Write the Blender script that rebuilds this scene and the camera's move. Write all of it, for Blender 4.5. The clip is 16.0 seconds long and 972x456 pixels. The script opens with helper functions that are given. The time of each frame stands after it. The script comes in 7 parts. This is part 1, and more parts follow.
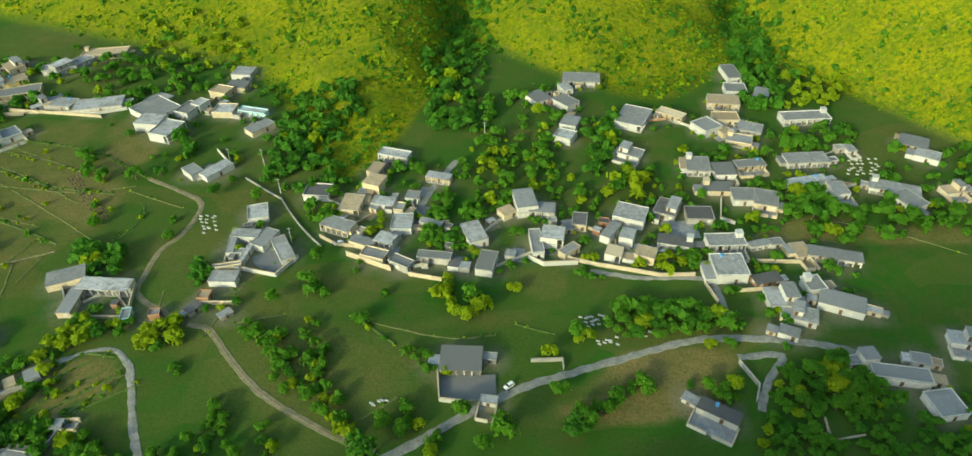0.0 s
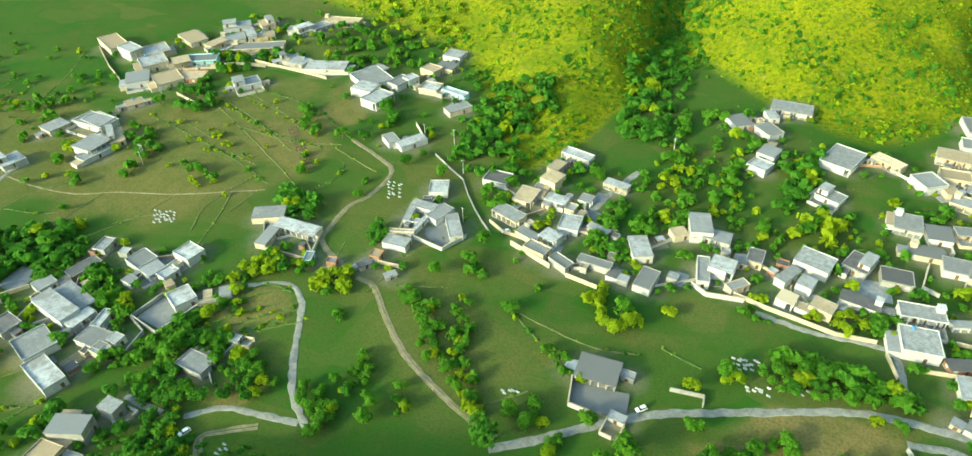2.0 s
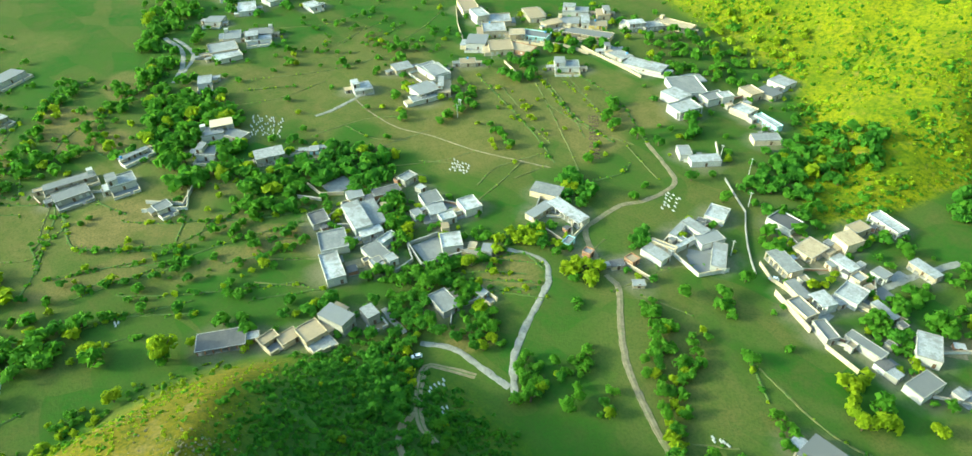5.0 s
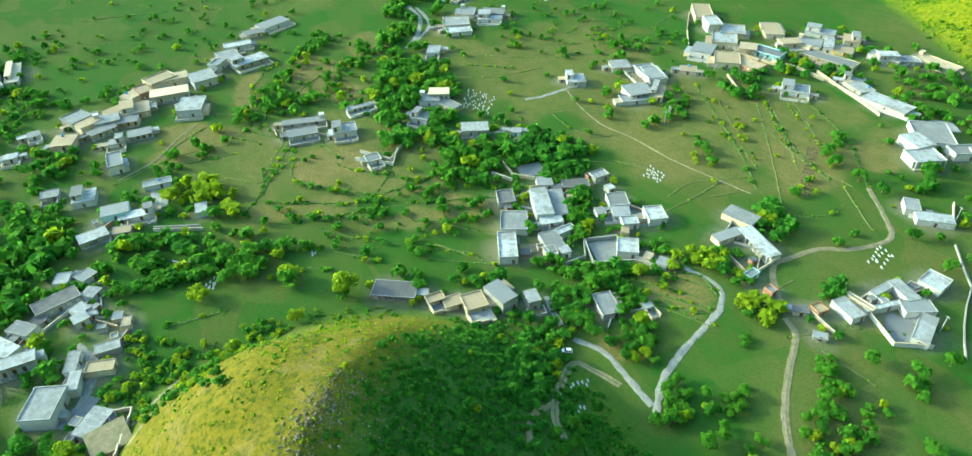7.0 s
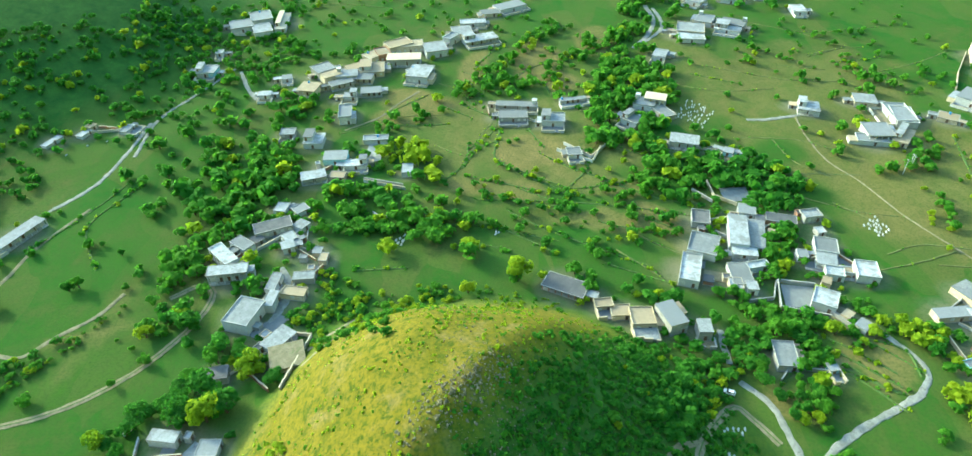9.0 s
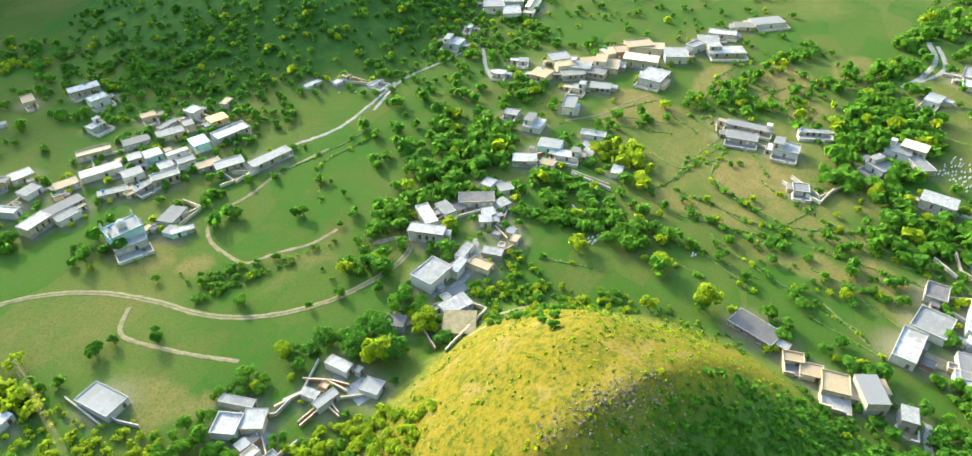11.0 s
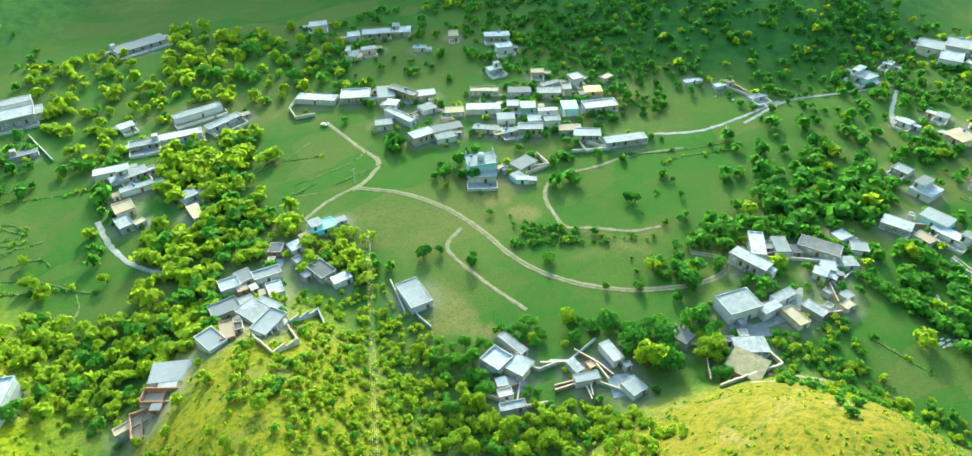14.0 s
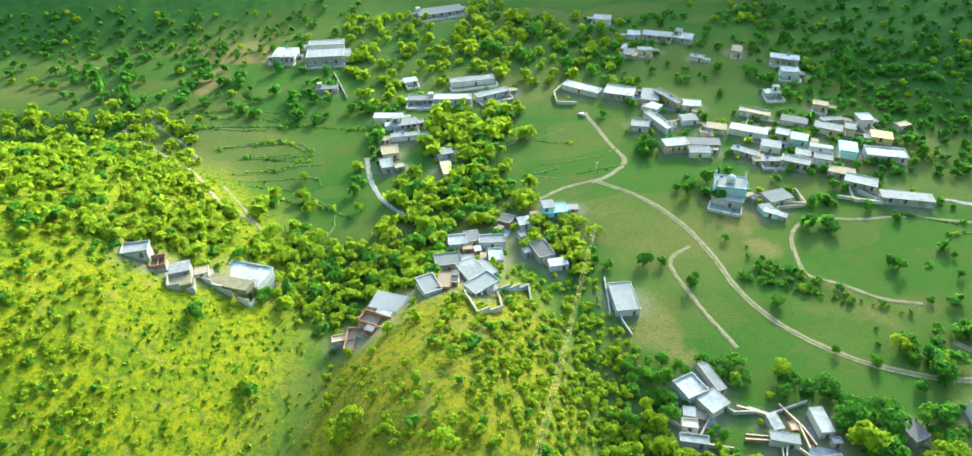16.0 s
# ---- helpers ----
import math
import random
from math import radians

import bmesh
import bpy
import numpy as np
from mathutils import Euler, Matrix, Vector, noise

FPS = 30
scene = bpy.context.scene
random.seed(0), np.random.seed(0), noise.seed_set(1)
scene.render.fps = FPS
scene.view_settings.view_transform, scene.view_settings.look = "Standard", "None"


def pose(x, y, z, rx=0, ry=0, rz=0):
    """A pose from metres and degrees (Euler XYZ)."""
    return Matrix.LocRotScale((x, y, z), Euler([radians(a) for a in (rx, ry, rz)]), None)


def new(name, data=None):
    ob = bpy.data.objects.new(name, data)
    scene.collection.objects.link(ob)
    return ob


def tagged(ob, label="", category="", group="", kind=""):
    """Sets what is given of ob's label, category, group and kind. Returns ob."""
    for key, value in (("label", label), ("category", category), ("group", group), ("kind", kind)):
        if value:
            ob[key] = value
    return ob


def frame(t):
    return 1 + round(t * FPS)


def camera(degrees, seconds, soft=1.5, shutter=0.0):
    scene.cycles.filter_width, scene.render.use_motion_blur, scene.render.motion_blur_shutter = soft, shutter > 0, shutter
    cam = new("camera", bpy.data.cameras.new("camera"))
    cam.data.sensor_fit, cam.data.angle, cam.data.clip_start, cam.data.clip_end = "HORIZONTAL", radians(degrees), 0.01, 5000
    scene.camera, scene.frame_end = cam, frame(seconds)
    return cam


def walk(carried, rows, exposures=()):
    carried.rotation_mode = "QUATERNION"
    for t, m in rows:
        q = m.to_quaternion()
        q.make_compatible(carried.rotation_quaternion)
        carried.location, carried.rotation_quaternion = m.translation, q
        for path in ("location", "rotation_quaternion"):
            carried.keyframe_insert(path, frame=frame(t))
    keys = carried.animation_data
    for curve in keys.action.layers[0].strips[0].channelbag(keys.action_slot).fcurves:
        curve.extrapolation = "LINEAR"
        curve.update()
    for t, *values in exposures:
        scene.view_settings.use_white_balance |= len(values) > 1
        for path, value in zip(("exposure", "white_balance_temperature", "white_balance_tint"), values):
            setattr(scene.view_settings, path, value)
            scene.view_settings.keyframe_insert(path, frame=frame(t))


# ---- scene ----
EXPOSURES = [(0.0, 1.3, 6300, -14), (0.5, 1.95, 6300, -17), (1.5, 2.03, 6200, -18), (4.0, 2.24, 6000, -20), (8.0, 2.29, 5350, -24), (10.4, 2.65, 5600, -6), (11.2, 2.7, 6300, 3), (12.5, 2.7, 5650, -11), (14.5, 2.7, 5550, -17), (16.0, 2.65, 5650, -8)]
cam = camera(70.36, 16.0)
PATH = [
    (0.0, 0.00, -0.00, 179.93, -38.248, 1.002, 0.000),
    (0.5, 1.30, 0.02, 180.15, -38.163, 1.116, 4.352),
    (1.0, 2.70, 0.01, 180.41, -38.071, 1.161, 9.144),
    (1.5, 4.06, 0.03, 180.70, -37.987, 1.201, 14.136),
    (2.0, 5.15, 0.04, 181.07, -37.909, 1.233, 18.588),
    (2.5, 5.93, 0.01, 181.46, -37.843, 1.199, 23.273),
    (3.0, 6.49, -0.10, 181.90, -37.788, 1.148, 27.658),
    (3.5, 7.00, -0.12, 182.25, -37.724, 1.059, 32.631),
    (4.0, 7.48, 0.06, 182.47, -37.686, 1.019, 37.227),
    (4.2, 7.73, 0.21, 182.61, -37.645, 1.029, 39.089),
    (6.3, 11.81, 2.16, 184.34, -37.760, 0.815, 60.180),
    (6.5, 12.13, 2.41, 184.50, -37.780, 0.798, 62.127),
    (7.0, 12.63, 3.22, 184.74, -37.837, 0.790, 66.757),
    (7.5, 12.90, 4.11, 184.99, -37.899, 0.807, 71.414),
    (8.0, 12.94, 5.00, 185.21, -38.016, 0.883, 76.954),
    (8.2, 12.83, 5.35, 185.24, -38.037, 0.888, 78.927),
    (10.3, 10.59, 8.72, 184.74, -38.082, 0.798, 100.137),
    (10.5, 10.45, 9.06, 184.69, -38.097, 0.805, 102.316),
    (11.0, 10.27, 9.86, 184.54, -38.099, 0.866, 107.905),
    (11.5, 10.11, 10.68, 184.43, -38.096, 0.886, 113.656),
    (12.0, 10.00, 11.45, 184.39, -38.090, 0.951, 118.996),
    (12.5, 9.70, 12.11, 184.16, -38.066, 1.029, 124.496),
    (13.0, 9.10, 12.68, 183.75, -38.012, 1.095, 129.692),
    (13.5, 8.34, 13.04, 183.16, -37.907, 1.181, 135.850),
    (14.0, 7.89, 13.52, 182.62, -37.790, 1.172, 141.811),
    (14.5, 7.70, 14.21, 182.32, -37.666, 1.149, 147.757),
    (15.0, 7.37, 14.79, 181.95, -37.552, 1.134, 153.203),
    (15.5, 6.91, 15.41, 181.41, -37.403, 1.076, 159.567),
    (16.0, 6.57, 16.04, 180.57, -37.214, 1.104, 165.927),
]
walk(cam, [(t, pose(x, y, z, 90 + pitch, roll, yaw)) for t, x, y, z, pitch, roll, yaw in PATH], exposures=EXPOSURES)

# ---- sky and sun: a low, hazy evening sun ----
SUN_ELEVATION, SUN_TURN = 19.0, 142.0
sun_way = Vector((-math.sin(radians(SUN_TURN)) * math.cos(radians(SUN_ELEVATION)), math.cos(radians(SUN_TURN)) * math.cos(radians(SUN_ELEVATION)), math.sin(radians(SUN_ELEVATION))))
sun = new("sun", bpy.data.lights.new("sun", "SUN"))
sun.data.energy, sun.data.angle, sun.data.color = 1.5, radians(3.0), (1.0, 0.84, 0.52)
sun.rotation_mode = "QUATERNION"
sun.rotation_quaternion = sun_way.to_track_quat("Z", "Y")
world = bpy.data.worlds.new("evening_sky")
scene.world = world
world.use_nodes = True
sky = world.node_tree.nodes.new("ShaderNodeTexSky")
sky.sky_type, sky.sun_disc = "NISHITA", False
sky.sun_elevation, sky.sun_rotation = radians(SUN_ELEVATION), radians(-SUN_TURN)
sky.dust_density = 3.0
back = world.node_tree.nodes["Background"]
back.inputs["Strength"].default_value = 0.15
world.node_tree.links.new(sky.outputs["Color"], back.inputs["Color"])

# ---- materials ----
def material(name, roughness=0.85, metallic=0.0):
    m = bpy.data.materials.new(name)
    m.use_nodes = True
    b = m.node_tree.nodes["Principled BSDF"]
    b.inputs["Roughness"].default_value, b.inputs["Metallic"].default_value = roughness, metallic
    b.inputs["Specular IOR Level"].default_value = 0.25
    return m, m.node_tree.nodes, m.node_tree.links, b


def noise_node(nodes, links, coords, scale, detail=4.0, rough_=0.6):
    n = nodes.new("ShaderNodeTexNoise")
    n.inputs["Scale"].default_value, n.inputs["Detail"].default_value, n.inputs["Roughness"].default_value = scale, detail, rough_
    links.new(coords, n.inputs["Vector"])
    return n.outputs["Fac"]


def mix_node(nodes, links, fac, a, b, mode="MIX"):
    n = nodes.new("ShaderNodeMix")
    n.data_type, n.blend_type = "RGBA", mode
    for value, socket in ((fac, n.inputs[0]), (a, n.inputs[6]), (b, n.inputs[7])):
        if hasattr(value, "is_linked"):
            links.new(value, socket)
        elif isinstance(value, (int, float)):
            socket.default_value = value
        else:
            socket.default_value = (*value, 1)
    return n.outputs[2]


def ramp_node(nodes, links, fac, low, high):
    """0 below low, 1 above high."""
    n = nodes.new("ShaderNodeMapRange")
    n.inputs["From Min"].default_value, n.inputs["From Max"].default_value = low, high
    links.new(fac, n.inputs["Value"])
    return n.outputs["Result"]


def bump_node(nodes, links, b, height, strength, distance):
    n = nodes.new("ShaderNodeBump")
    n.inputs["Strength"].default_value, n.inputs["Distance"].default_value = strength, distance
    links.new(height, n.inputs["Height"])
    links.new(n.outputs["Normal"], b.inputs["Normal"])


def surface(name, light, dark, scale, roughness=0.85, stain=None, stain_at=0.58, grain=0.03, metallic=0.0, vary=0.0):
    """A plain worn surface: two tones of one colour, a finer grain, stains, and a slight difference from piece to piece."""
    m, nodes, links, b = material(name, roughness, metallic)
    at = nodes.new("ShaderNodeTexCoord").outputs["Object"]
    col = mix_node(nodes, links, ramp_node(nodes, links, noise_node(nodes, links, at, scale), 0.35, 0.65), dark, light)
    if stain:
        col = mix_node(nodes, links, ramp_node(nodes, links, noise_node(nodes, links, at, scale * 0.35, 6, 0.7), stain_at, stain_at + 0.1), col, stain)
    worn = ramp_node(nodes, links, noise_node(nodes, links, at, scale * 2.6, 7, 0.75), 0.52, 0.68)
    col = mix_node(nodes, links, worn, col, tuple(0.62 * c for c in dark))
    if vary:
        info = nodes.new("ShaderNodeObjectInfo")
        col = mix_node(nodes, links, ramp_node(nodes, links, info.outputs["Random"], 0.0, 1.0), col, tuple(c * (1 - vary) for c in dark))
    links.new(col, b.inputs["Base Color"])
    bump_node(nodes, links, b, noise_node(nodes, links, at, scale * 6, 3), 0.6, grain)
    return m
# ---- the lie of the land ----
def bump(x, y, cx, cy, rx, ry, turn, height):
    """A rounded hill of the given height, with an oval foot."""
    c, s = math.cos(radians(turn)), math.sin(radians(turn))
    u, v = ((x - cx) * c + (y - cy) * s) / rx, (-(x - cx) * s + (y - cy) * c) / ry
    q = np.clip(1 - u * u - v * v, 0, 1)
    return height * q * q * (1.6 - 0.6 * q)


def rough(x, y, scale, seed):
    """Smooth uneven numbers between -1 and 1, from a few crossed waves."""
    a, b = x / scale + seed * 1.7, y / scale - seed * 2.3
    return (np.sin(a + 1.3 * np.sin(b * 0.7)) + np.sin(b * 1.21 + 1.1 * np.sin(a * 0.83)) + np.sin((a + b) * 0.77 + seed)) / 3


def near_hill(x, y):
    fall = np.clip(((x + 100) * 0.66 + (y - 4) * 0.75) / 38, 0, 1)
    return bump(x, y, -98, 14, 85, 90, -27, 49) * (1 - 0.3 * fall * (1.6 - 0.6 * fall)) + bump(x, y, -140, -22, 40, 40, 0, 7)


def east_hill(x, y):
    return bump(x, y, 190, -185, 178, 170, 20, 66)


def home_ridge(x, y):
    """The ridge over which the camera hovers, with a spur that runs down to a village."""
    return np.maximum(bump(x, y, 28, 2, 118, 84, 8, 78), bump(x, y, -8, -108, 105, 52, 74, 22))


def west_hill(x, y):
    return bump(x, y, -520, -330, 260, 190, 25, 50)


def south_hill(x, y):
    return bump(x, y, 140, -720, 330, 260, 0, 66)


def far_ridge(x, y):
    """The mountain beyond the valley, behind which the evening sun goes down."""
    return bump(x, y, -540, -705, 900, 275, -38, 172)


def spur(x):
    """The long low spur that the mountain sends down into the village."""
    return np.exp(-((x + 66) / np.where(x > -66, 34, 50)) ** 2)


def mountain_foot(x):
    """How far north the foot of the mountain lies, with its spurs and ravines."""
    f = 384 - 122 * spur(x) - 26 * np.exp(-((x - 75) / 50) ** 2) + 26 * np.exp(-((x + 5) / 26) ** 2)
    return f + 0.42 * np.maximum(0, -140 - x) - 1.9 * np.maximum(0, x - 176)


def wild_edge(x):
    """How far down the mountain's scrub and yellow grass reach."""
    return mountain_foot(x) - 27 * np.exp(-((x - 95) / 42) ** 2) - 14 * np.exp(-((x - 185) / 25) ** 2)


def land(x, y):
    """The height of the ground, for numbers or arrays."""
    x, y = np.asarray(x, float), np.asarray(y, float)
    z = 1.0 * rough(x, y, 38, 1) + 0.4 * rough(x, y, 15, 2)
    up = np.maximum(0, y - mountain_foot(x))
    slope = 0.42 * up * up / (up + 14 + 220 * spur(x))
    gully = 14 * np.exp(-((x + 15 + 0.08 * (y - 400)) / 15) ** 2) + 26 * np.exp(-((x - 160 - 0.1 * (y - 380)) / 20) ** 2)
    slope = slope - gully * np.clip(up / 60, 0, 1) + np.clip(up / 50, 0, 1) * (4.0 * rough(x, y, 21, 3) + 1.6 * rough(x, y, 8, 4))
    z = z + np.maximum(slope, 0)
    z = z + np.maximum(near_hill(x, y), home_ridge(x, y))
    z = z + east_hill(x, y)
    z = z + far_ridge(x, y)
    z = z + west_hill(x, y)
    z = z + south_hill(x, y)
    return z


def ground_at(x, y):
    return float(land(x, y))

# ---- dry and ploughed fields ----
DRY = []


def dry_field(x, y, along, across, turn, amount):
    DRY.append((x, y, along, across, radians(turn), amount))


dry_field(-194, 258, 20, 26, 37, .8)
dry_field(-242, 268, 22, 20, 35, .6)
dry_field(-286, 44, 19, 18, 75, 1)
dry_field(-285, 13, 13, 24, 74, .5)
dry_field(-346, -16, 21, 13, 75, .9)
dry_field(-385, 19, 8, 26, 77, .9)
dry_field(-394, 58, 14, 28, 76, .9)
dry_field(-364, 69, 11, 15, 74, .9)
dry_field(-422, 101, 13, 21, 75, .7)
dry_field(-255, 24, 26, 8, 76, .8)
dry_field(-251, 77, 18, 8, 75, .6)
dry_field(-225, 96, 15, 5, 37, .8)
dry_field(-227, 75, 12, 4, 36, .8)
dry_field(-264, 54, 15, 8, 36, .6)
dry_field(58, 152, 23, 8, 7, 1)
dry_field(48, 138, 23, 7, 8, 1)
dry_field(132, 225, 21, 8, 7, .8)
dry_field(-3, 176, 27, 4, 9, .25)
dry_field(-81, 181, 9, 9, 9, .4)
dry_field(-102, 204, 13, 8, 8, .8)
dry_field(-122, 116, 8, 4, 8, .7)
dry_field(-138, 153, 11, 5, 7, .8)
dry_field(-125, 110, 6, 7, 75, .8)
dry_field(-141, 143, 14, 5, 75, .8)
dry_field(61, -445, 25, 17, 163, 1.3)
dry_field(77, -405, 8, 21, 163, 1.3)
dry_field(-90, -139, 7, 9, 129, .6)
dry_field(-93, -130, 9, 4, 129, .7)
dry_field(-155, -172, 8, 6, 129, .7)
dry_field(-224, 67, 22, 5, 75, .6)
dry_field(-332, -19, 24, 12, 128, .8)
dry_field(-186, 317, 14, 18, 9, .5)
dry_field(-182, 293, 14, 14, 36, .8)
dry_field(-277, 218, 18, 15, 34, .6)
dry_field(-27, -133, 14, 8, 134, .5)
dry_field(19, 196, 9, 9, 8, .4)
dry_field(-245, 235, 62, 60, 30, .6)
dry_field(-340, 200, 60, 70, 20, .5)
dry_field(-300, 40, 60, 45, 75, .5)
dry_field(173, 219, 23, 7, -1, .7)
dry_field(-229, 297, 25, 27, -1, .4)
dry_field(-219, 217, 19, 25, 35, .5)
dry_field(-290, 19, 13, 15, 74, .5)
dry_field(-319, -4, 17, 9, 75, .5)
dry_field(-224, 84, 25, 5, 75, .7)
dry_field(-211, 276, 12, 42, 76, .6)
dry_field(-256, 201, 19, 19, 74, .3)
dry_field(-191, 263, 20, 33, 23, .6)
dry_field(-278, 207, 29, 9, 21, .5)
dry_field(-216, 94, 20, 5, 23, .6)
dry_field(-142, 145, 22, 5, 20, .8)
dry_field(-143, 146, 19, 5, -2, .7)
dry_field(53, 145, 24, 8, -1, .7)
dry_field(-60, 190, 19, 11, 0, .25)
dry_field(-94, -143, 7, 19, 165, .5)
dry_field(-159, -193, 11, 7, 166, .5)
dry_field(-172, -130, 27, 5, 164, .3)
dry_field(-152, -192, 10, 7, 107, .6)
dry_field(-172, -134, 16, 3, 107, .5)
dry_field(-198, -226, 18, 4, 107, .5)


# ---- ground ----
def ground_material():
    m, nodes, links, b = material("valley_grass", 0.95)
    b.inputs["Specular IOR Level"].default_value = 0.04
    at = nodes.new("ShaderNodeTexCoord").outputs["Object"]
    cover = nodes.new("ShaderNodeVertexColor")
    cover.layer_name = "cover"
    split = nodes.new("ShaderNodeSeparateColor")
    links.new(cover.outputs["Color"], split.inputs["Color"])
    wide, mid, fine = noise_node(nodes, links, at, 0.018, 5), noise_node(nodes, links, at, 0.12, 6, 0.7), noise_node(nodes, links, at, 1.1, 4, 0.7)
    grass = mix_node(nodes, links, ramp_node(nodes, links, wide, 0.38, 0.62), (0.026, 0.088, 0.009), (0.046, 0.096, 0.012))
    grass = mix_node(nodes, links, ramp_node(nodes, links, mid, 0.42, 0.68), grass, (0.05, 0.086, 0.016))
    grass = mix_node(nodes, links, ramp_node(nodes, links, noise_node(nodes, links, at, 0.045, 7, 0.72), 0.5, 0.66), grass, (0.068, 0.085, 0.02))
    lie = nodes.new("ShaderNodeMapping")
    lie.inputs["Rotation"].default_value, lie.inputs["Scale"].default_value = (0, 0, radians(-24)), (0.018, 0.05, 0.0)
    bend = nodes.new("ShaderNodeVectorMath")
    bend.operation = "ADD"
    links.new(at, lie.inputs["Vector"])
    warp = nodes.new("ShaderNodeTexNoise")
    warp.inputs["Scale"].default_value = 0.02
    links.new(at, warp.inputs["Vector"])
    links.new(lie.outputs["Vector"], bend.inputs[0])
    links.new(warp.outputs["Color"], bend.inputs[1])
    plots = nodes.new("ShaderNodeTexVoronoi")
    plots.inputs["Scale"].default_value = 1.0
    links.new(bend.outputs["Vector"], plots.inputs["Vector"])
    pick = nodes.new("ShaderNodeSeparateColor")
    links.new(plots.outputs["Color"], pick.inputs["Color"])
    grass = mix_node(nodes, links, ramp_node(nodes, links, pick.outputs["Red"], 0.45, 1.5), grass, (0.105, 0.105, 0.03))
    grass = mix_node(nodes, links, ramp_node(nodes, links, pick.outputs["Green"], 0.5, 1.7), grass, (0.028, 0.094, 0.009))
    dry = mix_node(nodes, links, ramp_node(nodes, links, mid, 0.3, 0.7), (0.115, 0.108, 0.033), (0.195, 0.148, 0.058))
    tuft = noise_node(nodes, links, at, 0.42, 5, 0.75)
    patch = noise_node(nodes, links, at, 0.06, 8, 0.75)
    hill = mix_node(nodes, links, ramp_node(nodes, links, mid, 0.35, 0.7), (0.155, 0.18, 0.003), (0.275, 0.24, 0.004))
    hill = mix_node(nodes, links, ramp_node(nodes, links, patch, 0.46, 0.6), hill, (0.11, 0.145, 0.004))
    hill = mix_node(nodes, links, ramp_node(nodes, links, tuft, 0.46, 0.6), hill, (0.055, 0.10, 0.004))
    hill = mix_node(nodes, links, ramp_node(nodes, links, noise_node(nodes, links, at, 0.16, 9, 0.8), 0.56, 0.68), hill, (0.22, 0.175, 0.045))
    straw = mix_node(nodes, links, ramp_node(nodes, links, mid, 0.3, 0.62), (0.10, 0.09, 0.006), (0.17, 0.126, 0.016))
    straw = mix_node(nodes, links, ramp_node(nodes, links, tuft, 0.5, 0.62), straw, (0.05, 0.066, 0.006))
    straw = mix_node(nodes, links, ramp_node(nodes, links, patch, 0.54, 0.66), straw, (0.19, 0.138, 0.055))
    wood_and_shade = mix_node(nodes, links, ramp_node(nodes, links, mid, 0.35, 0.65), (0.025, 0.07, 0.015), (0.055, 0.12, 0.022))
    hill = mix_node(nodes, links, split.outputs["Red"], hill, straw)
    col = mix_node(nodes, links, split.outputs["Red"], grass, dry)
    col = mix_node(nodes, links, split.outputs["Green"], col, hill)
    col = mix_node(nodes, links, split.outputs["Blue"], col, wood_and_shade)
    worn = nodes.new("ShaderNodeVertexColor")
    worn.layer_name = "worn"
    trodden = mix_node(nodes, links, ramp_node(nodes, links, fine, 0.3, 0.7), (0.13, 0.122, 0.08), (0.24, 0.21, 0.155))
    lot = nodes.new("ShaderNodeMath")
    lot.operation = "MULTIPLY"
    links.new(worn.outputs["Color"], lot.inputs[0])
    links.new(ramp_node(nodes, links, mid, 0.22, 0.5), lot.inputs[1])
    col = mix_node(nodes, links, lot.outputs["Value"], col, trodden)
    col = mix_node(nodes, links, ramp_node(nodes, links, fine, 0.45, 0.8), col, (0.035, 0.065, 0.014))
    links.new(col, b.inputs["Base Color"])
    bump_node(nodes, links, b, fine, 0.7, 0.28)
    return m


def sheet(name, x0, x1, y0, y1, step, cover, mat):
    """The ground, fine in the valley and coarse towards the horizon."""
    far = np.geomspace(12, 3400, 34)
    xs, ys = (np.concatenate([a - far[::-1], np.arange(a, b + step / 2, step), b + far]) for a, b in ((x0, x1), (y0, y1)))
    gx, gy = np.meshgrid(xs, ys)
    gz = land(gx, gy)
    nx, ny = len(xs), len(ys)
    ids = np.arange(nx * ny).reshape(ny, nx)
    quads = np.stack([ids[:-1, :-1], ids[:-1, 1:], ids[1:, 1:], ids[1:, :-1]], -1).reshape(-1, 4)
    me = bpy.data.meshes.new(name)
    me.vertices.add(nx * ny)
    me.vertices.foreach_set("co", np.stack([gx, gy, gz], -1).astype(np.float32).ravel())
    me.loops.add(quads.size)
    me.loops.foreach_set("vertex_index", quads.astype(np.int32).ravel())
    me.polygons.add(len(quads))
    me.polygons.foreach_set("loop_start", np.arange(0, quads.size, 4, dtype=np.int32))
    me.update(calc_edges=True)
    me.polygons.foreach_set("use_smooth", np.ones(len(quads), bool))
    col = me.color_attributes.new("cover", "FLOAT_COLOR", "POINT")
    rgb = cover(gx, gy)
    col.data.foreach_set("color", np.concatenate([np.stack(rgb, -1), np.ones((ny, nx, 1))], -1).astype(np.float32).ravel())
    me.materials.append(mat)
    return new(name, me)


